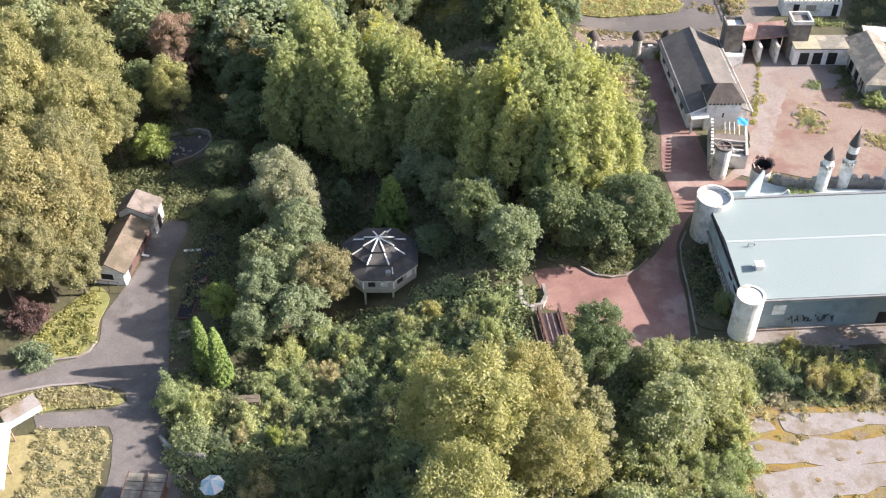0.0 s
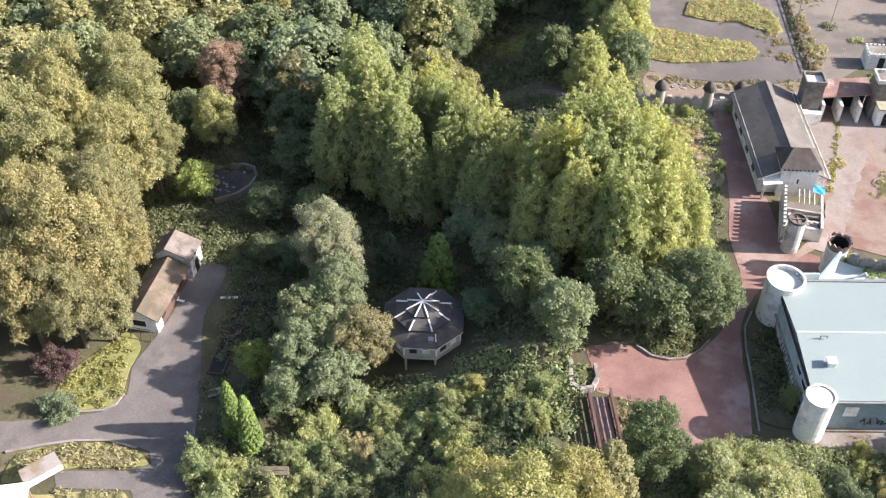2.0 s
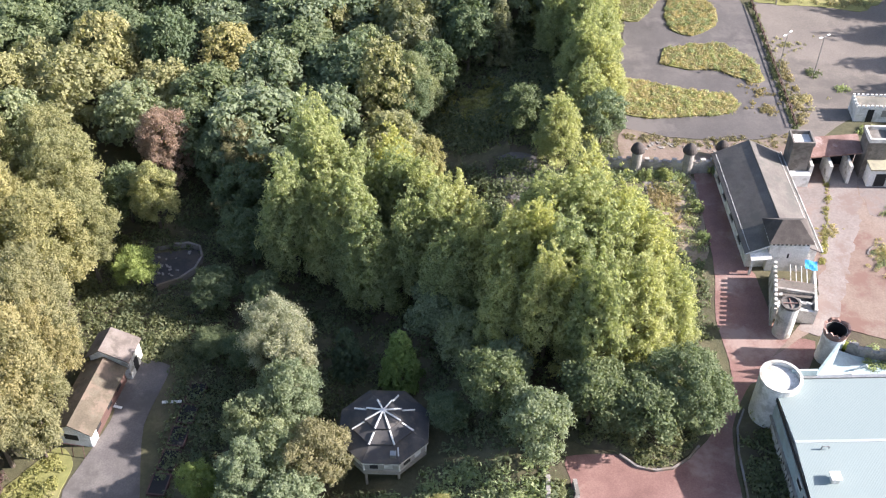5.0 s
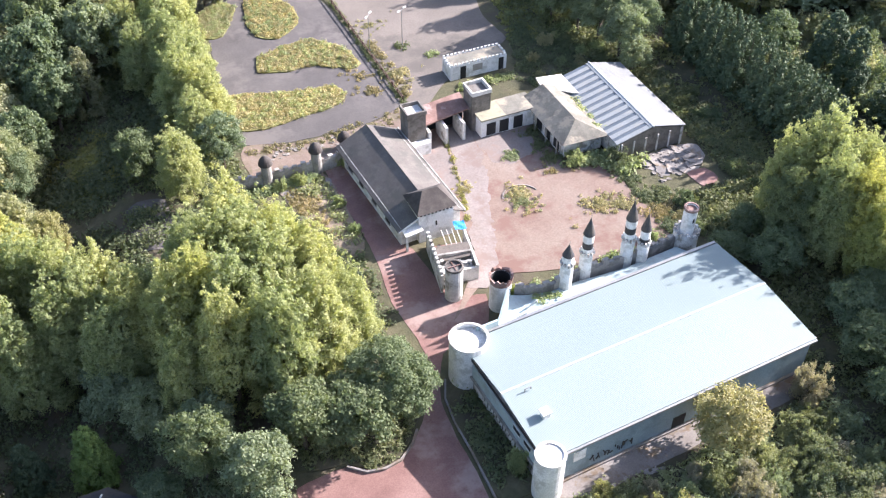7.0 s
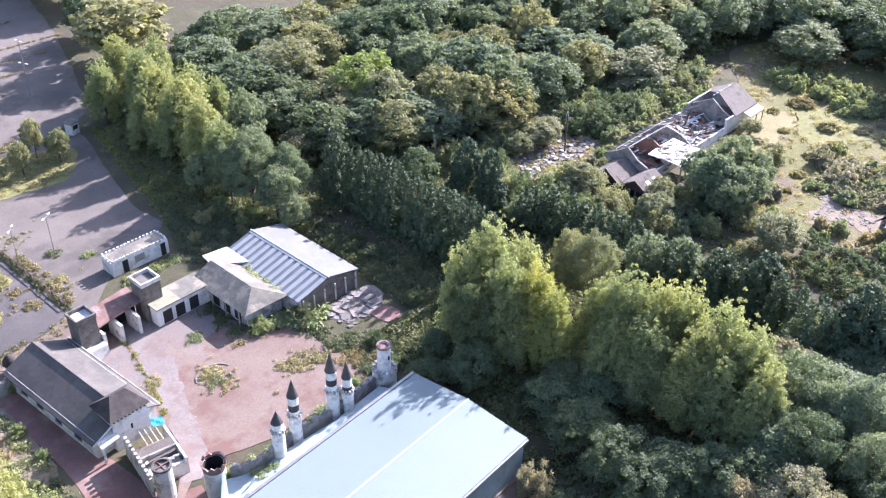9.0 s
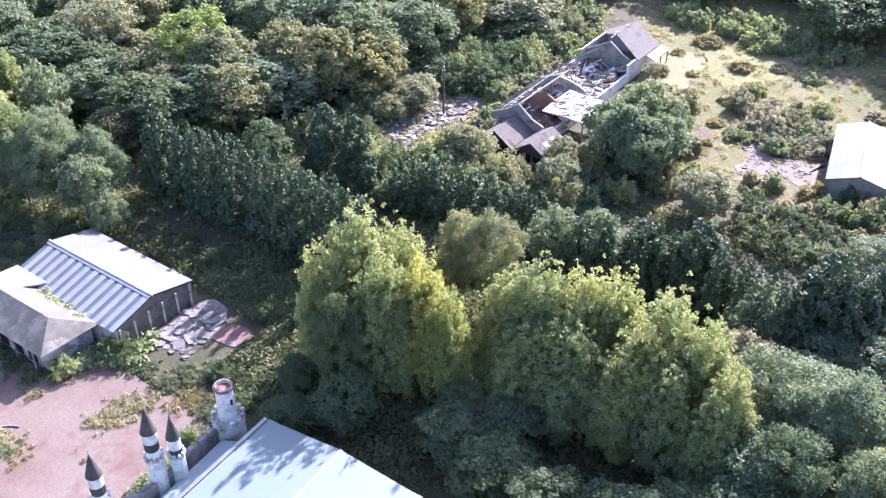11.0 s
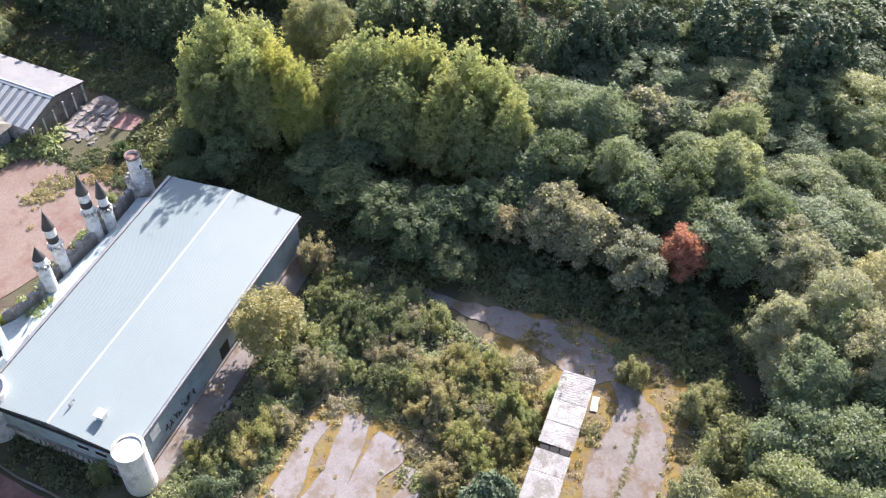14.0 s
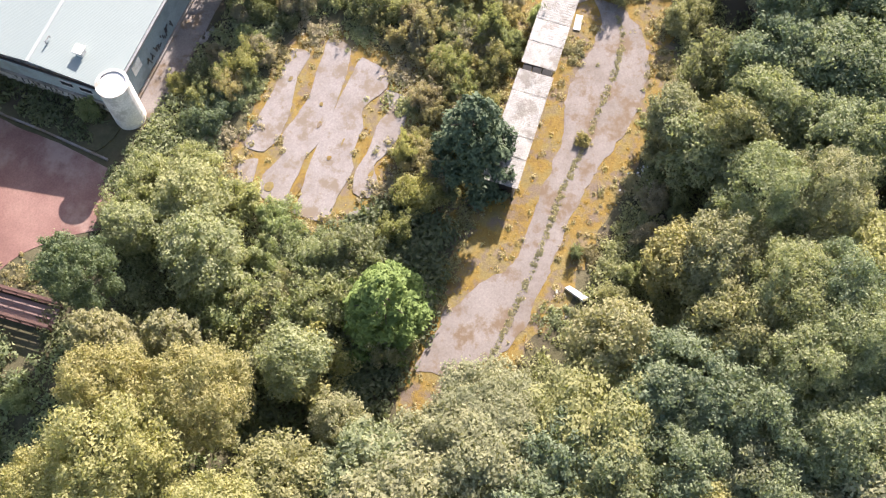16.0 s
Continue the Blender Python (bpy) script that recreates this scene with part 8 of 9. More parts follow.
# willow group west of the pavilion
tree('broad', 'willow', -20.3, 100.3, 14.8, 8.4)
tree('broad', 'willow', -17.8, 97.6, 12.0, 5.5)
tree('broad', 'green', -18.6, 94.0, 12.0, 7.5)
tree('broad', 'green', -22.2, 91.6, 8.5, 5.5)
tree('broad', 'brown', -14.3, 87.0, 11.0, 8.0)
tree('broad', 'green', -19.0, 87.5, 10.0, 7.0)
tree('broad', 'green', -17.0, 82.5, 9.0, 7.0)
tree('broad', 'green', -21.0, 84.6, 11.0, 6.0)
tree('broad', 'green', -22.0, 80.4, 7.5, 5.0)
tree('broad', 'lime', -26.4, 84.4, 7.0, 4.0)
tree('cypress', 'brightconifer', -25.2, 75.2, 9.4, 3.2)
tree('cypress', 'brightconifer', -27.5, 77.2, 9.0, 3.0)
tree('bush', 'green', -12.0, 80.0, 4.0, 5.0)
# west wood
tree('broad', 'gold', -44.6, 89.6, 9.0, 5.5)
tree('broad', 'gold', -45.2, 95.5, 11.0, 6.0)
tree('broad', 'gold', -46.2, 93.5, 17.0, 8.0)
tree('broad', 'gold', -45.5, 98.0, 16.0, 7.0)
tree('broad', 'gold', -48.0, 88.5, 15.0, 8.0)
tree('broad', 'gold', -49.0, 93.0, 21.0, 12.0)
tree('broad', 'gold', -55.0, 97.0, 20.0, 11.0)
tree('broad', 'gold', -46.5, 99.5, 19.0, 9.0)
tree('broad', 'gold', -53.0, 88.0, 17.0, 10.0)
tree('broad', 'gold', -60.0, 90.0, 19.0, 11.0)
tree('broad', 'gold', -49.0, 104.0, 18.0, 9.0)
tree('broad', 'olive', -50.0, 123.0, 18.0, 11.0)
tree('broad', 'olive', -57.0, 118.0, 19.0, 11.0)
tree('broad', 'olive', -49.0, 112.0, 19.0, 10.0)
tree('broad', 'olive', -56.0, 108.0, 20.0, 11.0)
tree('broad', 'olive', -62.0, 127.0, 19.0, 11.0)
tree('broad', 'olive', -63.0, 113.0, 20.0, 11.0)
tree('broad', 'olive', -46.0, 116.0, 15.0, 8.0)
tree('broad', 'olive', -54.0, 129.0, 18.0, 10.0)
tree('broad', 'olive', -66.0, 102.0, 20.0, 11.0)
tree('broad', 'red', -41.0, 135.0, 13.0, 9.0)
tree('broad', 'weeping', -40.5, 126.0, 12.0, 8.0)
tree('broad', 'dark', -33.0, 134.0, 12.0, 8.0)
tree('broad', 'dark', -29.0, 128.0, 10.0, 8.0)
tree('broad', 'dark', -27.0, 120.0, 9.0, 7.0)
tree('broad', 'dark', -30.0, 113.0, 6.0, 6.0)
tree('broad', 'dark', -24.0, 111.0, 8.0, 6.0)
tree('broad', 'dark', -45.0, 128.0, 10.0, 7.0)
tree('broad', 'dark', -25.0, 103.0, 6.0, 5.0)
tree('broad', 'dark', -29.0, 105.0, 4.0, 5.0)
tree('broad', 'lime', -40.6, 115.6, 7.5, 5.0)
tree('bush', 'purple', -50.0, 84.5, 5.0, 5.5)
tree('bush', 'green', -48.0, 78.8, 3.0, 5.0)
# thicket south of the pavilion
tree('bush', 'thicket', -18.5, 78.7, 4.0, 6.0)
tree('bush', 'thicket', -14.8, 81.3, 5.0, 5.0)
tree('bush', 'thicket', -10.7, 79.1, 4.0, 5.0)
tree('bush', 'thicket', -9.2, 74.8, 3.5, 5.0)
tree('bush', 'thicket', -6.1, 77.6, 3.0, 5.0)
tree('bush', 'thicket', -2.9, 80.0, 3.0, 5.0)
tree('bush', 'thicket', -2.8, 74.0, 4.0, 5.0)
tree('bush', 'thicket', 0.3, 78.9, 3.0, 4.0)
tree('bush', 'thicket', 2.9, 79.8, 3.0, 4.0)
tree('bush', 'thicket', 5.3, 77.3, 3.0, 4.0)
tree('bush', 'thicket', -15.6, 74.8, 3.5, 5.0)
tree('bush', 'thicket', -11.6, 71.8, 3.0, 5.0)
tree('bush', 'thicket', -20.7, 74.4, 3.0, 4.0)
tree('bush', 'thicket', -22.0, 69.7, 3.0, 5.0)
tree('bush', 'thicket', -13.9, 69.6, 3.0, 5.0)
tree('bush', 'thicket', -16.2, 66.9, 2.5, 4.0)
tree('bush', 'thicket', -8.2, 67.0, 3.0, 5.0)
tree('bush', 'thicket', -19.2, 71.6, 2.5, 4.0)
tree('bush', 'thicket', -5.2, 70.0, 4.0, 6.0)
tree('bush', 'thicket', 6.1, 80.5, 3.0, 4.0)
tree('bush', 'thicket', -30.1, 72.2, 5.0, 6.0)
tree('bush', 'thicket', -27.0, 71.3, 4.0, 6.0)
tree('bush', 'thicket', -27.6, 67.5, 4.0, 5.0)
tree('bush', 'lime', -18.3, 67.0, 3.0, 2.5)
tree('broad', 'yellowgreen', 3.5, 57.8, 18.0, 12.0)
tree('broad', 'yellowgreen', -0.6, 62.0, 15.0, 8.5)
tree('broad', 'olive', 7.5, 61.5, 15.0, 8.0)
tree('broad', 'yellowgreen', 2.0, 50.0, 17.0, 11.0)
tree('broad', 'olive', 10.0, 55.0, 14.0, 9.0)
tree('conifer', 'russet', 11.5, 65.0, 13.0, 6.5)
tree('conifer', 'russet', 14.0, 60.4, 11.0, 6.0)
tree('broad', 'dark', 16.0, 70.2, 12.0, 7.0)
tree('bush', 'darkshadethicket', -9.0, 62.0, 5.0, 6.0)
tree('bush', 'darkshadethicket', -14.0, 60.0, 5.0, 7.0)
tree('bush', 'darkshadethicket', -20.0, 62.0, 4.0, 6.0)
tree('bush', 'darkshadethicket', -12.0, 68.0, 4.0, 6.0)
tree('bush', 'darkshadethicket', -5.0, 68.0, 4.0, 6.0)
# scrub round the broken slabs
tree('broad', 'scrub', 21.5, 62.0, 8.5, 7.0)
tree('broad', 'scrub', 26.0, 66.0, 7.0, 7.0)
tree('broad', 'scrub', 22.0, 69.0, 7.0, 6.0)
tree('bush', 'scrub', 27.4, 71.6, 5.0, 6.0)
tree('bush', 'scrub', 30.8, 68.4, 4.5, 5.0)
tree('bush', 'scrub', 28.5, 63.1, 5.0, 6.0)
tree('bush', 'scrub', 23.7, 68.9, 5.0, 6.0)
tree('bush', 'scrub', 25.3, 57.8, 4.0, 5.0)
tree('bush', 'scrub', 22.8, 52.4, 6.0, 6.0)
tree('bush', 'scrub', 26.3, 53.2, 5.0, 6.0)
tree('bush', 'scrub', 27.6, 49.6, 4.0, 5.0)
tree('bush', 'scrub', 21.0, 56.8, 6.0, 6.0)
tree('bush', 'scrub', 24.1, 72.0, 5.0, 5.0)
tree('bush', 'scrub', 26.4, 56.6, 4.0, 5.0)
tree('bush', 'scrub', 28.1, 52.5, 4.0, 5.0)
tree('bush', 'scrub', 23.8, 61.7, 5.0, 6.0)
tree('bush', 'yellowgreen', 39.6, 50.6, 4.5, 4.0)
tree('bush', 'yellowgreen', 35.5, 48.1, 5.0, 5.0)
tree('bush', 'yellowgreen', 32.0, 48.3, 4.0, 4.0)
tree('bush', 'yellowgreen', 37.6, 71.3, 3.0, 4.0)
tree('bush', 'yellowgreen', 40.4, 70.3, 3.5, 4.0)
tree('bush', 'yellowgreen', 42.7, 68.9, 4.0, 4.5)
tree('bush', 'yellowgreen', 38.1, 74.1, 2.5, 3.0)
tree('conifer', 'conifer', 41.0, 44.4, 12.5, 7.5)
tree('conifer', 'brightconifer', 24.2, 45.8, 9.0, 8.5)
tree('broad', 'scrub', 16.6, 51.1, 8.0, 6.0)
tree('broad', 'pale', 13.5, 44.9, 6.0, 5.0)
tree('broad', 'olive', 7.3, 46.8, 9.0, 7.0)
tree('broad', 'green', 10.5, 40.8, 8.0, 8.0)
tree('broad', 'pale', 18.0, 34.0, 8.0, 12.0)
tree('broad', 'pale', 14.6, 37.2, 7.5, 7.5)
tree('broad', 'ochre', 52.3, 74.1, 9.0, 7.5)
tree('bush', 'tan', 50.9, 67.7, 5.0, 4.5)
tree('bush', 'tan', 63.8, 75.7, 6.0, 4.5)
tree('bush', 'darkshadethicket', 60.4, 68.3, 4.0, 6.0)
tree('bush', 'darkshadethicket', 60.6, 65.0, 4.0, 6.0)
tree('bush', 'darkshadethicket', 61.6, 71.6, 4.0, 5.0)
tree('bush', 'darkshadethicket', 59.4, 61.8, 3.5, 5.0)
tree('bush', 'darkshadethicket', 57.1, 65.3, 3.5, 5.0)
tree('bush', 'darkshadethicket', 57.8, 68.4, 3.0, 4.0)
tree('bush', 'darkshadethicket', 48.8, 70.7, 3.0, 4.0)
tree('bush', 'straw', 39.2, 69.4, 4.0, 4.0)
tree('bush', 'ochre', 57.0, 53.7, 4.5, 5.0)
tree('bush', 'straw', 53.4, 54.0, 4.5, 5.0)
tree('bush', 'yellowgreen', 55.3, 48.8, 5.0, 5.0)
tree('bush', 'ochre', 51.8, 46.7, 4.0, 4.0)
tree('bush', 'yellowgreen', 49.8, 50.6, 4.5, 5.0)
tree('bush', 'straw', 54.3, 56.3, 3.0, 4.0)
tree('bush', 'ochre', 59.0, 50.8, 4.0, 4.0)
tree('bush', 'thicket', 48.1, 48.7, 3.0, 4.0)
tree('bush', 'thicket', 58.3, 44.5, 4.5, 3.0)
tree('bush', 'pale', 64.4, 38.5, 4.0, 4.0)
tree('bush', 'pale', 63.8, 31.0, 4.0, 5.0)
tree('bush', 'pale', 74.0, 28.5, 7.0, 6.0)
tree('bush', 'pale', 58.9, 26.7, 8.0, 8.0)
# south wood
tree('broad', 'pale', 50.9, 28.7, 8.0, 6.0)
tree('broad', 'pale', 28.3, 27.7, 9.0, 8.0)
tree('broad', 'green', 60.1, 18.7, 12.0, 9.0)
tree('broad', 'scrub', 53.4, 20.8, 12.0, 9.0)
tree('broad', 'olive', 50.1, 23.0, 11.0, 8.0)
tree('broad', 'green', 53.1, 15.8, 12.0, 9.0)
tree('broad', 'scrub', 48.4, 25.5, 9.0, 7.0)
tree('broad', 'scrub', 43.9, 18.9, 13.0, 9.0)
tree('broad', 'pale', 45.7, 14.7, 13.0, 9.0)
tree('broad', 'pale', 37.6, 20.9, 12.0, 9.0)
tree('broad', 'scrub', 37.0, 16.5, 13.0, 9.0)
tree('broad', 'green', 38.9, 12.0, 13.0, 9.0)
tree('broad', 'olive', 37.4, 24.3, 9.0, 7.0)
tree('broad', 'olive', 32.0, 18.4, 12.0, 9.0)
tree('broad', 'scrub', 31.4, 13.2, 13.0, 9.0)
tree('broad', 'green', 34.5, 9.4, 13.0, 9.0)
tree('broad', 'green', 26.7, 20.1, 11.0, 9.0)
tree('broad', 'green', 26.4, 14.5, 12.0, 9.0)
tree('broad', 'green', 26.1, 8.8, 12.0, 9.0)
tree('broad', 'green', 19.7, 23.8, 10.0, 9.0)
tree('broad', 'green', 20.7, 17.7, 11.0, 9.0)
tree('broad', 'green', 21.5, 11.5, 11.0, 9.0)
tree('broad', 'green', 24.9, 22.3, 9.0, 8.0)
tree('broad', 'green', 17.8, 27.6, 9.0, 8.0)
tree('broad', 'green', 14.6, 28.6, 9.0, 8.0)
tree('broad', 'willow', 75.8, 21.7, 13.0, 9.0)
tree('broad', 'willow', 68.2, 23.7, 11.0, 7.0)
tree('broad', 'willow', 71.3, 18.1, 13.0, 9.0)
tree('broad', 'willow', 79.7, 18.1, 13.0, 9.0)
tree('broad', 'willow', 73.0, 26.0, 11.0, 7.0)
tree('broad', 'grey', 78.4, 53.6, 9.0, 7.0)
tree('broad', 'grey', 77.5, 48.1, 9.0, 7.0)
tree('broad', 'grey', 76.3, 42.6, 8.0, 7.0)
tree('broad', 'grey', 77.1, 50.4, 7.0, 6.0)
tree('broad', 'grey', 84.8, 34.6, 9.0, 7.0)
tree('broad', 'grey', 84.7, 28.4, 9.0, 7.0)
tree('broad', 'flame', 78.9, 38.2, 8.6, 6.4)
tree('broad', 'tan', 76.2, 57.9, 7.0, 4.0)
# The dark leaf tone on these trees also stands for the poplars' shade.
tree('broad', 'dark', 70.9, 66.4, 6.7, 8.0)
tree('broad', 'dark', 69.6, 61.8, 4.4, 6.0)
tree('broad', 'dark', 71.7, 70.8, 7.4, 8.0)
tree('broad', 'dark', 77.0, 61.0, 7.4, 8.0)
tree('broad', 'dark', 80.5, 57.2, 8.1, 8.0)
tree('broad', 'green', 87.1, 49.0, 11.0, 8.0)
tree('broad', 'dark', 87.4, 41.3, 11.0, 8.0)
tree('broad', 'scrub', 92.6, 36.4, 11.0, 9.0)
tree('broad', 'dark', 74.1, 77.0, 6.7, 8.0)
tree('broad', 'dark', 75.3, 81.3, 6.7, 8.0)
tree('broad', 'dark', 74.2, 65.2, 7.4, 8.0)
tree('broad', 'dark', 84.6, 54.7, 11.0, 8.0)
tree('broad', 'dark', 83.9, 45.2, 10.0, 8.0)
tree('broad', 'dark', 84.8, 39.0, 9.0, 7.0)
tree('broad', 'dark', 87.6, 32.0, 11.0, 8.0)
# dark trees beyond the lane
tree('conifer', 'conifer', 108.2, 59.7, 14.0, 10.0)
tree('conifer', 'conifer', 112.1, 55.4, 12.0, 8.0)
tree('conifer', 'conifer', 112.9, 51.9, 12.0, 9.0)
tree('conifer', 'conifer', 115.6, 45.6, 14.0, 10.0)
tree('conifer', 'conifer', 118.2, 41.0, 13.0, 9.0)
tree('conifer', 'conifer', 117.2, 33.2, 14.0, 10.0)
tree('conifer', 'conifer', 119.1, 29.9, 13.0, 9.0)
tree('conifer', 'conifer', 111.8, 74.5, 10.0, 8.0)
tree('conifer', 'conifer', 108.9, 80.0, 9.0, 7.0)
tree('broad', 'tan', 105.8, 39.4, 8.0, 6.0)
tree('broad', 'tan', 131.7, 51.9, 7.0, 6.0)
tree('broad', 'tan', 132.2, 49.3, 6.0, 5.0)
tree('broad', 'grey', 100.3, 48.6, 9.0, 8.0)
tree('broad', 'grey', 80.1, 48.7, 7.0, 5.0)
tree('broad', 'grey', 80.3, 44.9, 7.0, 5.0)
tree('broad', 'grey', 81.5, 26.2, 11.0, 8.0)
tree('broad', 'green', 144.6, 55.0, 10.0, 11.0)
tree('bush', 'dark', 140.6, 65.4, 3.4, 4.2)
tree('bush', 'tan', 138.0, 63.0, 3.6, 3.6)
tree('broad', 'dark', 143.6, 48.2, 7.0, 7.0)
tree('broad', 'dark', 144.3, 43.5, 8.0, 8.0)
tree('broad', 'dark', 143.7, 37.6, 8.0, 8.0)
tree('broad', 'dark', 153.9, 47.2, 7.0, 7.0)
tree('bush', 'green', 135.3, 67.4, 3.6, 4.0)
tree('bush', 'green', 135.8, 64.8, 3.2, 4.0)
tree('bush', 'green', 136.4, 62.3, 3.6, 4.0)
tree('bush', 'green', 140.1, 61.3, 4.0, 4.0)
# poplars east of the hall
tree('poplar', 'poplar', 81.7, 97.8, 20.2, 9.1)
tree('poplar', 'poplar', 84.6, 95.3, 18.2, 8.1)
tree('poplar', 'poplar', 77.6, 98.8, 18.2, 7.1)
tree('poplar', 'poplar', 78.9, 92.7, 19.2, 8.1)
tree('poplar', 'yellowpoplar', 81.3, 89.8, 18.2, 8.1)
tree('poplar', 'yellowpoplar', 80.7, 86.7, 16.2, 6.1)
tree('poplar', 'poplar', 86.9, 80.5, 18.4, 9.4)
tree('poplar', 'poplar', 88.3, 76.6, 18.4, 8.3)
tree('poplar', 'poplar', 89.6, 73.6, 18.4, 8.3)
tree('poplar', 'poplar', 89.9, 68.6, 18.4, 8.3)
tree('poplar', 'poplar', 89.3, 65.0, 17.4, 8.3)
tree('poplar', 'poplar', 86.6, 61.4, 15.3, 7.3)
tree('poplar', 'poplar', 86.8, 69.4, 16.3, 8.3)
tree('poplar', 'poplar', 84.0, 75.7, 15.3, 8.3)
tree('poplar', 'poplar', 87.0, 83.8, 15.3, 8.3)
tree('broad', 'pale', 93.6, 90.6, 14.0, 8.0)
tree('broad', 'pale', 93.2, 93.9, 13.0, 6.0)
tree('broad', 'green', 91.8, 59.4, 12.0, 9.0)
tree('broad', 'green', 91.5, 55.7, 11.0, 9.0)
tree('broad', 'green', 93.0, 52.7, 12.0, 9.0)
tree('broad', 'green', 85.0, 57.5, 10.0, 8.0)
tree('broad', 'tan', 97.4, 64.0, 10.0, 7.0)
tree('broad', 'dark', 71.9, 92.5, 7.0, 6.0)
tree('broad', 'dark', 73.6, 98.8, 5.0, 5.0)
tree('broad', 'dark', 69.4, 96.8, 4.0, 5.0)
tree('broad', 'dark', 79.2, 78.7, 6.7, 7.0)
tree('broad', 'dark', 79.0, 83.4, 5.9, 7.0)
tree('broad', 'dark', 75.6, 95.5, 13.0, 6.0)
tree('poplar', 'poplar', 84.2, 61.6, 13.0, 6.5)
tree('poplar', 'poplar', 84.6, 66.0, 14.0, 7.0)
tree('poplar', 'poplar', 84.4, 70.6, 14.0, 7.0)
tree('poplar', 'poplar', 84.0, 74.6, 13.5, 7.0)
tree('poplar', 'poplar', 83.0, 79.4, 13.0, 7.0)
tree('poplar', 'poplar', 79.4, 91.0, 13.0, 6.5)
tree('poplar', 'poplar', 78.0, 95.4, 13.0, 6.5)
# conifer hedge
def conifer_screen(points, top, width, seed, label):
    """Conifers planted close in a line and grown together: steep leafy faces under a ragged top of spires."""
    rng = np.random.default_rng(seed)
    x0, y0 = points[0]
    screen = thing("conifer_screen", x0, y0, None, 0, label, "hedge", "conifer screens")
    z0 = screen.location.z
    clumps = []
    for (xa, ya), (xb, yb) in zip(points, points[1:]):
        length = math.hypot(xb - xa, yb - ya)
        ux, uy = (xb - xa) / length, (yb - ya) / length
        for k in range(max(1, round(length / 1.5))):
            u, off = (k + rng.uniform(0.1, 0.9)) * 1.5, rng.normal() * 0.35
            px, py = xa + ux * u, ya + uy * u
            foot = ground_z(px, py) - z0
            high = top - z0 - foot - abs(rng.normal()) * 0.9
            part("stem", tube(B(), (px - x0, py - y0, foot - 0.1), (px - x0, py - y0, foot + high * 0.85), 0.14, 0.04, 5), M['bark'], screen)
            for n in range(int(high)):
                t = (n + 0.3) / int(high)
                clumps.append((px - x0 + rng.normal() * 0.2, py - y0 + rng.normal() * 0.2, foot + high * t, 1.2 * (1 - t) + 0.12, 1.2 * (1 - t) + 0.12, 0.9))
            lean = rng.normal() * 0.25
            for n in range(int(high * 3.4)):
                t = ((n + rng.uniform(0, 1)) / int(high * 3.4)) ** 0.9
                rad = width / 2 * (1 - t) ** 0.42 * min(1.0, 0.8 + t) * rng.uniform(0.82, 1.08)
                side = 1 if n % 2 else -1
                along = rng.normal() * (0.6 * (1 - t) + 0.08)
                v = side * rad + off + lean * t
                s = 0.2 + 0.5 * (1 - t) ** 0.7
                clumps.append((px - x0 + ux * along - uy * v, py - y0 + uy * along + ux * v, foot + 0.3 + high * t, s, s, s * 1.5))
    link_mesh("foliage", leaf_soup("foliage", clumps, len(clumps) * 62, 0.3, rng, upright=0.6), LEAF['conifer'], screen)


conifer_screen(((91.4, 140.5), (91.6, 131.5), (92.0, 125.0), (92.4, 116.2), (92.1, 109.4), (91.6, 104.6)), 11.4, 5.6, 41, "tall dark green conifer screen with a ragged top")
conifer_screen(((106.4, 113.2), (108.6, 106.0), (108.8, 96.2), (107.6, 87.6)), 7.2, 4.4, 42, "dark green conifer screen below the ruin")
conifer_screen(((104.0, 87.0), (107.2, 80.5), (109.5, 75.2), (108.6, 68.4)), 9.2, 5.0, 43, "dark green conifer screen beside the old hedges")
conifer_screen(((102.6, 65.0), (106.4, 60.6), (109.8, 56.0)), 12.2, 6.4, 44, "high block of dark green conifers")
tree('conifer', 'conifer', 105.0, 122.6, 12.0, 7.0)
tree('conifer', 'conifer', 105.4, 118.2, 11.5, 6.0)
tree('conifer', 'conifer', 127.3, 100.1, 5.0, 3.0)
tree('broad', 'green', 104.9, 88.9, 9.0, 7.0)
tree('broad', 'green', 107.3, 84.9, 9.0, 7.0)
tree('broad', 'green', 104.6, 64.5, 9.0, 7.0)
tree('broad', 'green', 131.0, 93.0, 10.5, 8.5)
tree('broad', 'green', 136.5, 94.0, 11.0, 8.5)
tree('broad', 'green', 133.5, 89.5, 9.0, 8.0)
tree('broad', 'green', 128.5, 90.0, 8.0, 7.0)
tree('broad', 'green', 138.5, 90.5, 8.5, 7.0)
tree('broad', 'green', 134.0, 97.5, 8.0, 7.0)
tree('broad', 'pale', 124.5, 99.0, 6.0, 5.0)
tree('broad', 'pale', 143.0, 92.0, 6.0, 5.0)
tree('broad', 'pale', 127.0, 112.0, 3.5, 3.0)
tree('broad', 'pale', 126.7, 79.8, 6.0, 8.0)
tree('broad', 'pale', 119.8, 97.4, 6.0, 7.0)
tree('broad', 'pale', 119.8, 111.3, 6.0, 8.0)
tree('broad', 'pale', 128.5, 126.3, 5.0, 8.0)
tree('broad', 'pale', 123.1, 126.9, 4.0, 6.0)
tree('broad', 'pale', 146.5, 91.9, 6.0, 6.0)
tree('broad', 'pale', 157.5, 101.6, 3.0, 5.0)
tree('bush', 'tan', 156.9, 87.6, 4.0, 5.0)
tree('bush', 'tan', 153.9, 82.0, 3.5, 8.0)
tree('bush', 'scrub', 162.3, 87.0, 2.6, 3.4)
tree('bush', 'scrub', 162.6, 77.0, 2.2, 4.4)
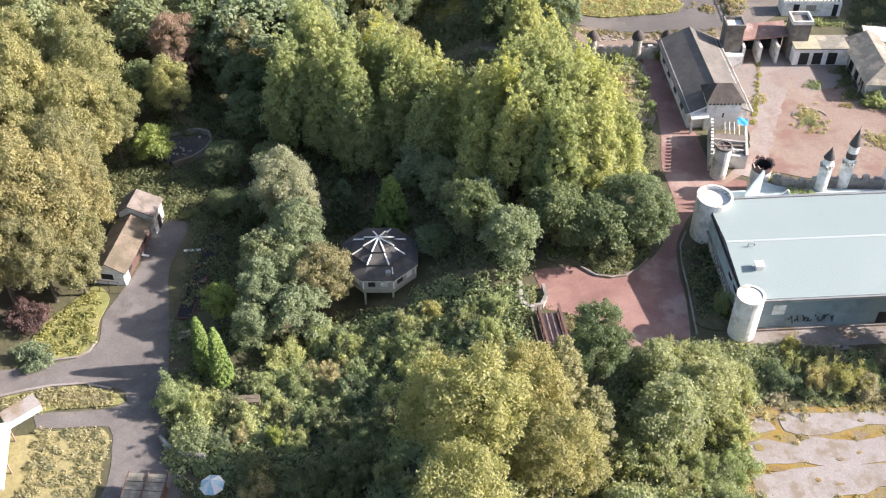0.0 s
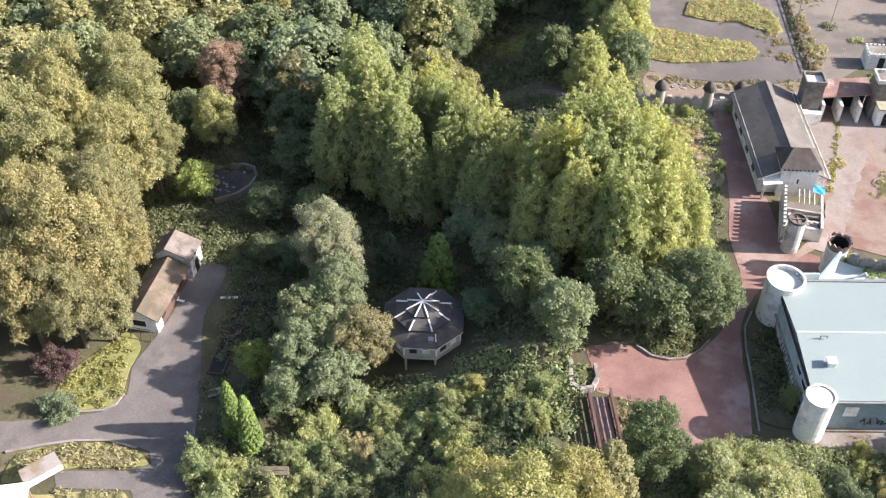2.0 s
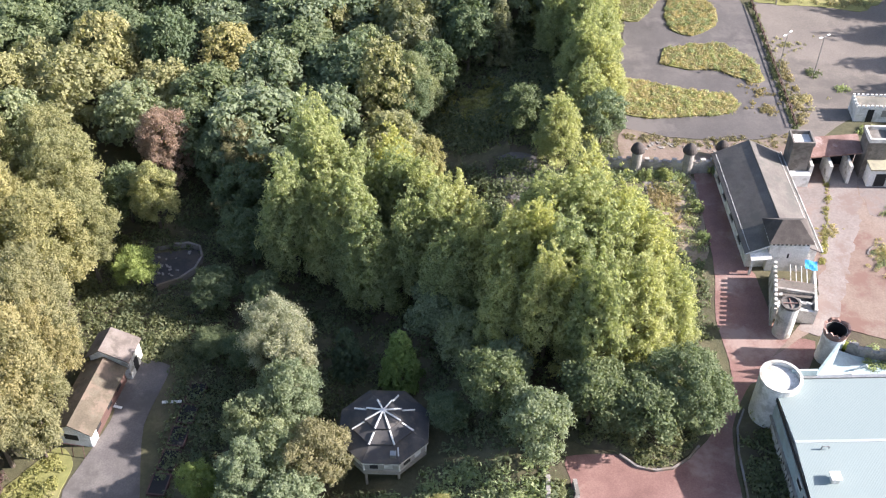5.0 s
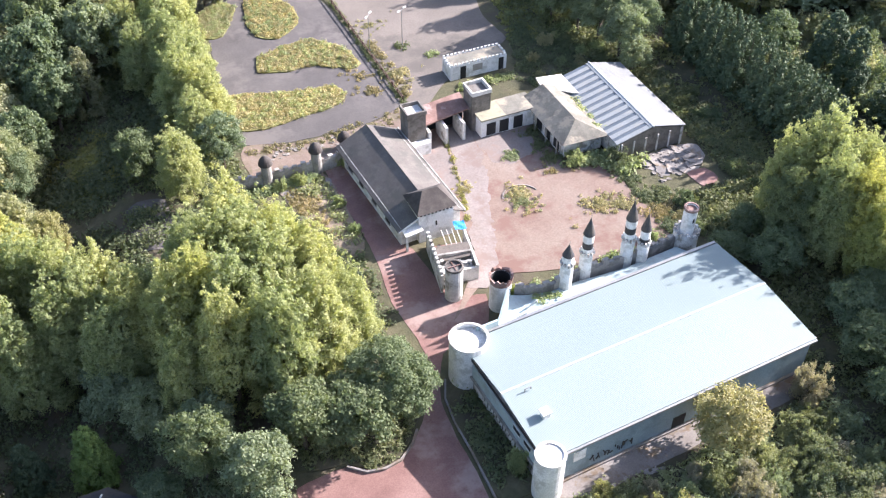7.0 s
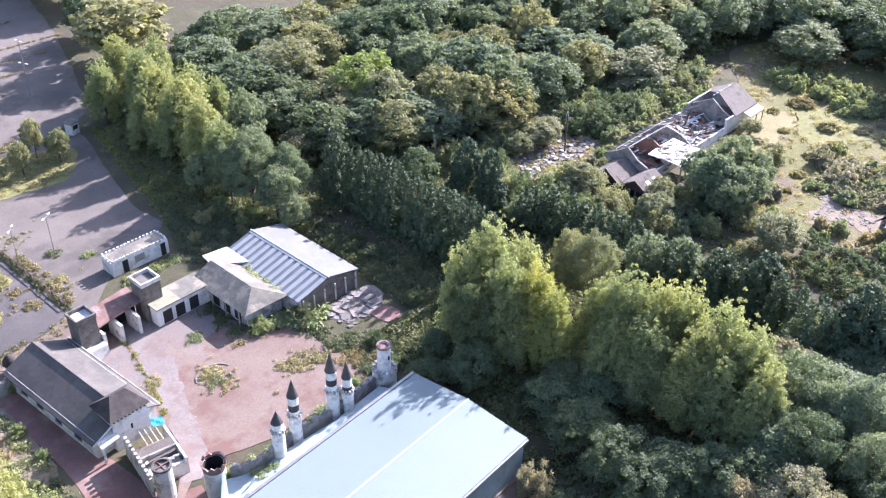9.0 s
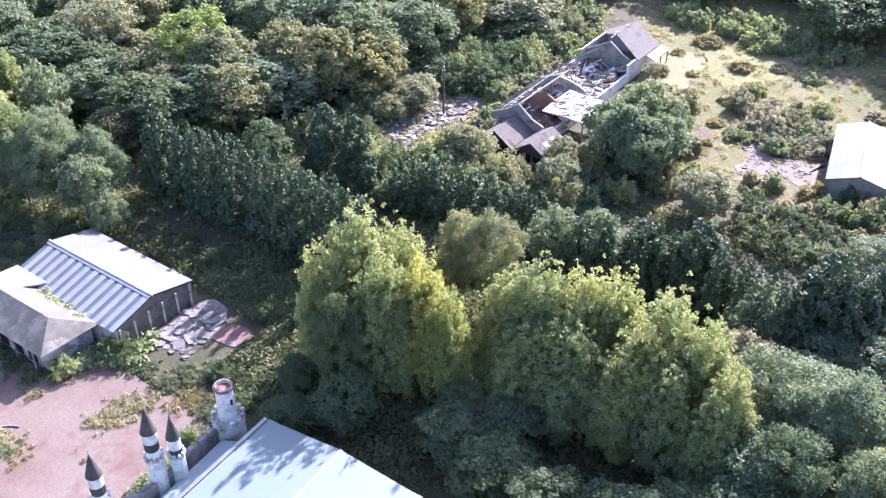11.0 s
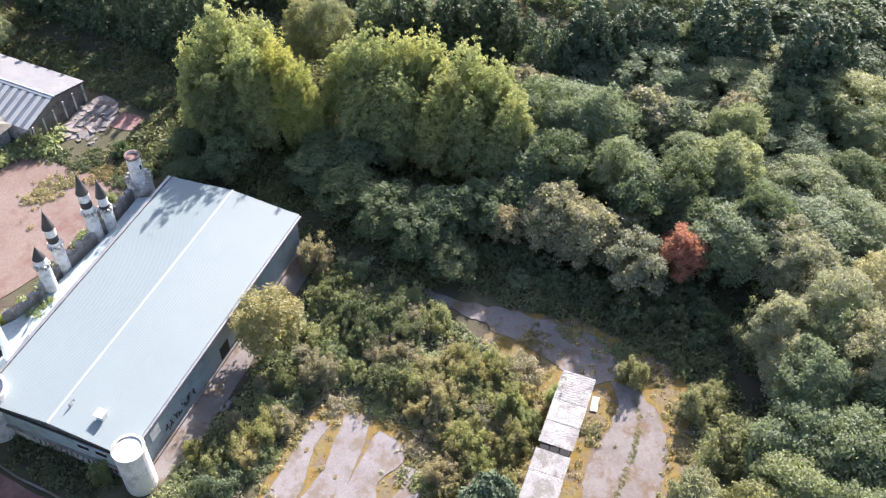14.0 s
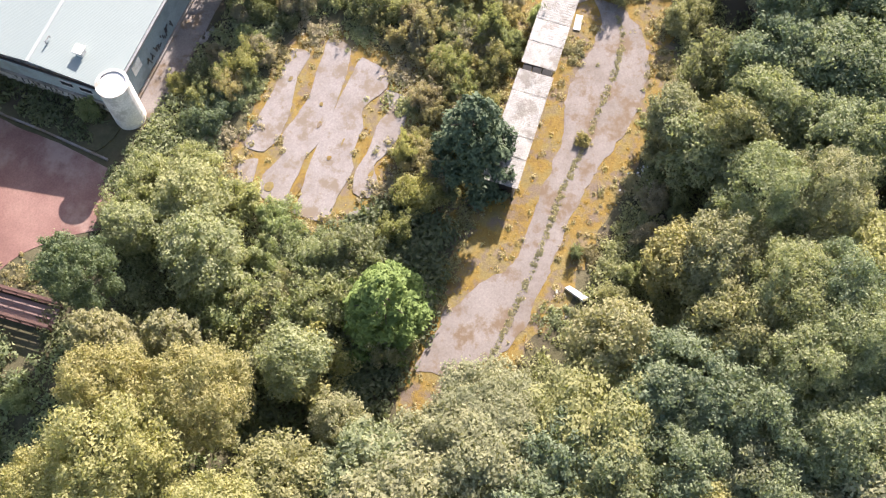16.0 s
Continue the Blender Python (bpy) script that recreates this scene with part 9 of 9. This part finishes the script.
# trees along the car park
tree('poplar', 'poplar', 84.0, 176.0, 17.0, 9.0)
tree('poplar', 'poplar', 85.5, 183.0, 17.0, 9.0)
tree('poplar', 'poplar', 83.5, 168.0, 17.0, 9.0)
tree('poplar', 'poplar', 82.0, 160.0, 16.0, 8.0)
tree('poplar', 'poplar', 80.5, 153.0, 15.0, 8.0)
tree('broad', 'green', 80.5, 146.0, 13.0, 8.0)
tree('broad', 'green', 80.5, 140.0, 10.0, 7.0)
tree('broad', 'green', 84.0, 142.0, 12.0, 8.0)
tree('broad', 'pale', 49.6, 188.0, 6.0, 3.0)
tree('broad', 'pale', 53.0, 185.5, 7.0, 3.4)
tree('broad', 'pale', 56.0, 183.6, 6.0, 3.0)
tree('broad', 'pale', 60.0, 181.5, 7.0, 3.6)
tree('broad', 'pale', 64.6, 185.5, 8.0, 4.0)
tree('broad', 'pale', 66.5, 181.0, 7.0, 4.0)
tree('poplar', 'poplar', 87.5, 194.5, 15.0, 8.0)
tree('poplar', 'poplar', 91.7, 188.2, 15.0, 8.0)
tree('poplar', 'poplar', 89.4, 174.3, 15.0, 8.0)
tree('poplar', 'poplar', 90.4, 167.8, 14.0, 7.0)
tree('poplar', 'poplar', 80.2, 188.5, 14.0, 7.0)
tree('poplar', 'poplar', 80.5, 174.8, 14.0, 8.0)
tree('poplar', 'poplar', 81.3, 167.6, 14.0, 8.0)
tree('broad', 'green', 90.6, 160.5, 12.0, 8.0)
tree('broad', 'green', 82.1, 147.8, 13.0, 8.0)
tree('broad', 'green', 78.8, 149.6, 11.0, 7.0)
tree('broad', 'green', 76.6, 154.2, 9.0, 6.0)
tree('broad', 'green', 80.3, 136.0, 6.0, 5.0)
tree('broad', 'lime', 114.0, 155.1, 13.0, 14.0)
tree('broad', 'olive', 121.1, 143.8, 12.0, 11.0)
tree('broad', 'olive', 126.0, 133.6, 12.0, 12.0)
tree('broad', 'olive', 108.0, 141.9, 10.0, 11.0)
tree('broad', 'brown', 104.1, 151.8, 9.0, 10.0)
tree('broad', 'brown', 93.7, 150.0, 8.0, 7.0)
tree('broad', 'brown', 98.9, 153.3, 7.0, 6.0)
tree('broad', 'dark', 103.0, 159.4, 9.0, 8.0)
tree('broad', 'dark', 102.7, 185.3, 10.0, 8.0)
tree('broad', 'dark', 102.2, 193.7, 10.0, 8.0)
tree('broad', 'dark', 100.6, 129.3, 9.0, 7.0)
tree('broad', 'dark', 27.3, 182.0, 9.0, 8.0)
tree('broad', 'dark', 32.8, 183.9, 9.0, 8.0)
tree('broad', 'dark', 42.6, 184.7, 8.0, 8.0)
tree('broad', 'dark', 67.1, 182.7, 5.0, 5.0)
tree('poplar', 'poplar', 52.9, 183.1, 8.0, 4.0)
tree('poplar', 'poplar', 37.8, 189.8, 8.0, 3.0)
# trees west of the kart track
tree('broad', 'green', 18.4, 138.5, 9, 6)
tree('poplar', 'poplar', 16.2, 141.5, 13, 7)
tree('poplar', 'poplar', 18.3, 145.0, 15, 7)
tree('poplar', 'poplar', 16.2, 149.0, 16.5, 8)
tree('poplar', 'poplar', 18.8, 152.6, 16, 7.5)
tree('poplar', 'poplar', 16.8, 157.0, 17, 8)
tree('poplar', 'poplar', 19.4, 160.6, 16, 7.5)
tree('poplar', 'poplar', 17.2, 164.6, 17, 8)
tree('poplar', 'poplar', 20.0, 168.6, 16, 7.5)
tree('poplar', 'poplar', 17.6, 172.6, 17, 8)
tree('poplar', 'poplar', 20.6, 176.6, 16, 8)
tree('poplar', 'poplar', 18.2, 181.0, 16, 8)
tree('poplar', 'poplar', 13.0, 160.0, 14, 7)
tree('poplar', 'poplar', 12.6, 168.0, 14, 7)
tree('broad', 'dark', -8.0, 146.0, 12.0, 8.0)
tree('broad', 'dark', -5.0, 152.0, 13.0, 8.0)
tree('broad', 'dark', 0.0, 158.0, 13.0, 8.0)
tree('broad', 'dark', 8.0, 141.0, 9.0, 6.0)
tree('broad', 'pale', -10.0, 138.0, 11.0, 8.0)
tree('poplar', 'poplar', 12.2, 134.6, 13.0, 7.0)
tree('broad', 'brown', -29.8, 133.7, 13.0, 8.0)
tree('broad', 'dark', -29.0, 151.6, 13.0, 9.0)
tree('broad', 'brown', -25.4, 148.8, 12.0, 8.0)
tree('broad', 'dark', -21.6, 145.4, 12.0, 8.0)
tree('broad', 'green', -14.6, 158.1, 14.0, 9.0)
tree('broad', 'pale', -8.1, 157.5, 14.0, 9.0)
tree('broad', 'yellowgreen', -13.6, 172.1, 14.0, 9.0)
tree('broad', 'green', -3.5, 164.7, 14.0, 9.0)
tree('broad', 'dark', -26.9, 173.4, 14.0, 9.0)
tree('broad', 'olive', -21.8, 167.4, 14.0, 9.0)
tree('broad', 'olive', -31.7, 172.9, 14.0, 9.0)
tree('broad', 'scrub', -7.8, 148.7, 13.0, 8.0)
tree('broad', 'yellowgreen', -18.8, 156.2, 12.0, 8.0)
tree('conifer', 'russet', 4.6, 159.4, 11.5, 6.0)
tree('broad', 'olive', -5.0, 130.0, 11.0, 6.0)

# ---- woods that close the view, each as one growth ----
def wood(seed, name, poly, count, tones, hs, gap, holes=(), lod="far_broad", wide=1.75):
    """A stretch of woodland, its crowns closing up to one canopy."""
    rng = np.random.default_rng(seed)
    xs, ys = [p[0] for p in poly], [p[1] for p in poly]
    top = thing(name, xs[0], ys[0], 0, 0, "dense far wood of mixed green and autumn trees", "wood", "", "stuff")
    got, tries = [], 0
    while len(got) < count and tries < count * 40:
        tries += 1
        x, y = rng.uniform(min(xs), max(xs)), rng.uniform(min(ys), max(ys))
        if not inside(x, y, poly) or any(inside(x, y, h) for h in holes) or any((x - a) ** 2 + (y - b) ** 2 < gap * gap for a, b in got):
            continue
        got.append((x, y))
        h, w = rng.uniform(*hs), gap * wide * rng.uniform(0.75, 1.3)
        meshes = CROWN[lod]
        ob = link_mesh("crown", meshes[int(rng.integers(len(meshes)))], None, top)
        ob.matrix_basis = pose(x - xs[0], y - ys[0], ground_z(x, y), 0, 0, rng.uniform(0, 360)) @ Matrix.Diagonal((w / 9.6, w / 9.6 * rng.uniform(0.85, 1.15), h / 12.0, 1))
        ob.material_slots[0].link = 'OBJECT'
        ob.material_slots[0].material = LEAF[tones[int(rng.integers(len(tones)))]]
        ob["kind"] = "stuff"


def undergrowth(name, poly, count, size, tone, label, seed, holes=()):
    rng = np.random.default_rng(seed)
    xs, ys = [p[0] for p in poly], [p[1] for p in poly]
    clumps = []
    while len(clumps) < count:
        x, y = rng.uniform(min(xs), max(xs)), rng.uniform(min(ys), max(ys))
        if inside(x, y, poly) and not any(inside(x, y, h) for h in holes):
            s = size * rng.uniform(0.4, 1.5) * (1 + 0.6 * noise.noise(Vector((x * 0.12, y * 0.12, seed))))
            clumps.append((x, y, ground_z(x, y) + s * 0.2, s, s, s * 0.75))
    me = leaf_soup(name, clumps, count * 40, size * 0.36, rng, upright=0.5)
    tagged(link_mesh(name, me, LEAF[tone]), label, "undergrowth", "", "stuff")


wood(21, "north_west_wood", [(-110, 134), (-44, 140), (-24, 136), (-9, 134), (-12, 162), (14, 168), (20, 190), (10, 210), (-20, 250), (-110, 250)], 165, ('green', 'olive', 'dark', 'green', 'olive', 'dark'), (12, 17), 7.2)
wood(22, "west_wood", [(-110, 50), (-70, 62), (-66, 135), (-110, 140)], 50, ('gold', 'olive', 'green'), (14, 20), 7.5)
wood(23, "east_wood", [(96, 150), (104, 140), (116, 136), (135, 136), (160, 126), (205, 124), (222, 118), (205, 148), (175, 158), (158, 176), (148, 195), (125, 188), (116, 204), (98, 185)], 165, ('green', 'dark', 'olive', 'pale', 'green', 'green', 'dark'), (8, 14), 7.2)
wood(24, "north_east_wood", [(94, 198), (108, 225), (118, 270), (220, 330), (420, 260), (420, 330), (200, 420), (90, 380), (70, 300), (108, 290)], 130, ('green', 'dark', 'olive'), (10, 15), 10, lod="farther_broad")
wood(25, "hill_wood", [(196, 124), (194, 110), (193, 92), (189, 80), (186, 70), (186, 58), (192, 48), (300, 20), (330, 160), (232, 150), (206, 132)], 150, ('dark', 'green', 'dark', 'green'), (8, 13), 7.5)
wood(31, "horizon_wood", [(300, 20), (420, 40), (420, 220), (330, 170)], 60, ('green', 'dark'), (8, 13), 9, lod="farther_broad")
# Half the tones are dark, to put shade into this wood's colour.
wood(26, "south_east_wood", [(80, 30), (90, 22), (125, 25), (126, 56), (110, 62), (96, 58), (88, 46)], 44, ('dark', 'green', 'dark', 'scrub', 'dark', 'green'), (6, 10), 5.6, lod="broad")
wood(27, "barn_wood", [(128, 20), (215, 10), (205, 50), (150, 54), (128, 50)], 70, ('green', 'pale', 'dark'), (6, 10), 7)
wood(28, "south_wood", [(48, 2), (76, 4), (76, 24), (54, 22)], 22, ('green', 'dark'), (10, 13), 6.0, lod="broad")
wood(29, "south_west_wood", [(-66, 0), (-10, 0), (-12, 46), (-40, 44), (-66, 56)], 40, ('green', 'yellowgreen'), (7, 11), 7)
wood(30, "near_south_wood", [(12, -10), (48, -6), (44, 18), (30, 22), (14, 40), (-8, 36)], 36, ('green', 'pale', 'yellowgreen'), (8, 12), 6.5, lod="broad")
# Shaded floors: tree shade is put into a darker leaf tone.
undergrowth("woodland_floor", [(-30, 66), (-12, 62), (-2, 70), (9, 74), (10, 88), (13, 92), (16, 98), (29, 104), (29, 116), (22, 132), (-12, 138), (-45, 140), (-44, 106), (-33, 104), (-33, 90)], 2600, 0.8, 'darkshadethicket', "shaded brambles and ferns under the trees", 41, holes=[[(-14, 85), (-1, 85), (-1, 97), (-14, 97)], [(-42.5, 122.5), (-33.4, 123.6), (-33, 118), (-38.6, 114.6), (-42.5, 118)]])
undergrowth("bramble_thicket", [(-30, 66), (-24, 52), (0, 48), (10, 56), (14, 66), (9, 73), (9, 86), (-2, 87), (-12, 84), (-24, 74)], 1500, 0.8, 'thicket', "sunlit brambles and tall weeds", 42)
undergrowth("scrub_floor", [(14, 62), (28, 56), (29, 62), (34, 68.5), (48, 68), (53, 63), (53, 57), (62, 53), (66, 66), (67, 75), (40, 74), (28, 75.5), (20, 74)], 1500, 0.65, 'scrub', "grey-green scrub and tall weeds", 43)
undergrowth("east_floor", [(66, 66), (70, 44), (84, 46), (128, 56), (130, 74), (120, 100), (112, 136), (98, 150), (80, 150), (80, 120), (72, 108), (67, 98), (67, 80)], 3400, 0.9, 'darkshadethicket', "shaded undergrowth beneath the poplars", 44, holes=[[(69, 118.4), (79.4, 118.4), (79.4, 108), (70, 109)]])
undergrowth("hill_scrub", [(128, 50), (175, 54), (222, 80), (222, 116), (170, 126), (168, 112), (164, 99), (124, 98), (120, 92)], 900, 0.5, 'straw', "dry tall grass and weeds on the rise", 45, holes=[[(138, 60), (157, 60), (157, 74), (138, 74)]])
undergrowth("lane_weeds", [(20, 43), (34, 44), (36, 50), (50, 54), (60, 50), (60, 46), (38, 42.4), (28, 42)], 500, 0.5, 'ochre', "yellowing weeds beside the sheds", 46)
undergrowth("hedge_floor", [(80, 150), (98, 150), (100, 196), (92, 200), (82, 192), (74, 172), (70, 156), (78, 140)], 1500, 0.9, 'darkshadethicket', "shaded undergrowth along the car park", 47)
undergrowth("slope_thicket", [(8, 44), (22, 42), (34, 44), (36, 50), (29, 54), (28, 56), (14, 62), (10, 56)], 900, 0.9, 'darkshadethicket', "thicket beneath the trees, toned dark for shade", 48)
undergrowth("ruin_scrub", [(104, 136), (120, 130), (117, 118), (123, 113), (122, 98), (112, 100), (104, 120)], 900, 0.9, 'pale', "grey-green scrub beside the ruin", 49)
undergrowth("track_edge", [(14, 134.5), (20, 134.5), (20, 150), (23, 168), (24, 184), (10, 180), (12, 150)], 1200, 0.9, 'darkshadethicket', "shaded growth beside the kart track", 50)
undergrowth("wood_floor", [(100, 150), (135, 138), (160, 126), (205, 124), (222, 118), (205, 148), (175, 158), (158, 176), (116, 204), (98, 185)], 1600, 1.3, 'darkshadethicket', "shaded undergrowth in the far wood", 51)
undergrowth("lane_floor", [(66, 28), (76, 32), (84, 46), (80, 58), (70, 64), (68, 54), (70, 46), (68, 36)], 900, 0.7, 'darkshadethicket', "shaded weeds and ivy beside the lane", 52)
undergrowth("shed_floor", [(66, 103), (72, 108), (70, 117.6), (79, 118), (80, 136), (66, 137), (64, 141), (70, 156), (84, 150), (86, 104), (70, 100)], 1100, 0.6, 'darkshadethicket', "shaded weeds round the sheds", 53, holes=[[(66.5, 118), (78, 118), (78, 136), (66.5, 136)], [(69, 118.4), (79.4, 118.4), (79.4, 108), (70, 109)]])
undergrowth("bramble_mound", [(156.1, 86.5), (162.3, 80.2), (152.6, 72.6), (148.2, 73.4), (147, 79.2), (151.9, 84.6)], 420, 0.7, 'tan', "brown tangle of dying brambles", 54)
undergrowth("dell", [(-12, 140), (12, 138), (20, 150), (22, 168), (12, 172), (-12, 164)], 1100, 1.0, 'darkshadethicket', "shaded undergrowth in the dark wood", 55, holes=[[(-1, 152), (3.5, 153), (5, 148.5), (2.5, 145.5), (-1.5, 147)], [(4.4, 135.6), (10.4, 135.6), (9, 126.4), (4.4, 128)]])
undergrowth("hill_rough", [(130, 54), (139, 52), (160, 56), (205, 70), (222, 100), (200, 122), (168, 114), (150, 98), (134, 86)], 900, 0.5, 'straw', "straw-coloured rough growth on the rise", 56, holes=[[(138, 60), (157, 60), (157, 74), (138, 74)], [(166.6, 105.2), (171.6, 99.5), (161.5, 96.5), (153.1, 96.8), (152, 103)], [(174.3, 100.7), (176.7, 90.2), (173.7, 84.7), (162.7, 88.5), (162.8, 94.5)], [(151.4, 86.8), (151.6, 84.3), (146.1, 78.6), (148.1, 71.6), (141.3, 71.9), (141.2, 77.0), (137.2, 80.5), (144.8, 81.6)]])
undergrowth("lane_verge", [(22, 34), (30, 31), (42, 30), (50, 29.6), (60, 30.2), (66, 33), (67, 28), (50, 22), (30, 22), (22, 28)], 1100, 0.55, 'scrub', "pale weeds and grass along the lane", 57)
undergrowth("south_floor", [(48, 0), (130, 0), (130, 50), (84, 46), (76, 30), (66, 26), (50, 20)], 1700, 1.0, 'darkshadethicket', "shaded undergrowth of the south wood", 58)
undergrowth("bridge_floor", [(8, 62), (16, 60), (22, 70), (19, 75.5), (15.4, 77), (9.6, 72)], 380, 0.6, 'darkshadethicket', "shaded undergrowth round the footbridge", 60)
undergrowth("west_floor", [(-47, 103.5), (-33, 104), (-33, 114), (-38.6, 114), (-43, 118), (-43, 124), (-50, 126), (-49, 112)], 420, 0.7, 'darkshadethicket', "shaded weeds under the west trees", 62)
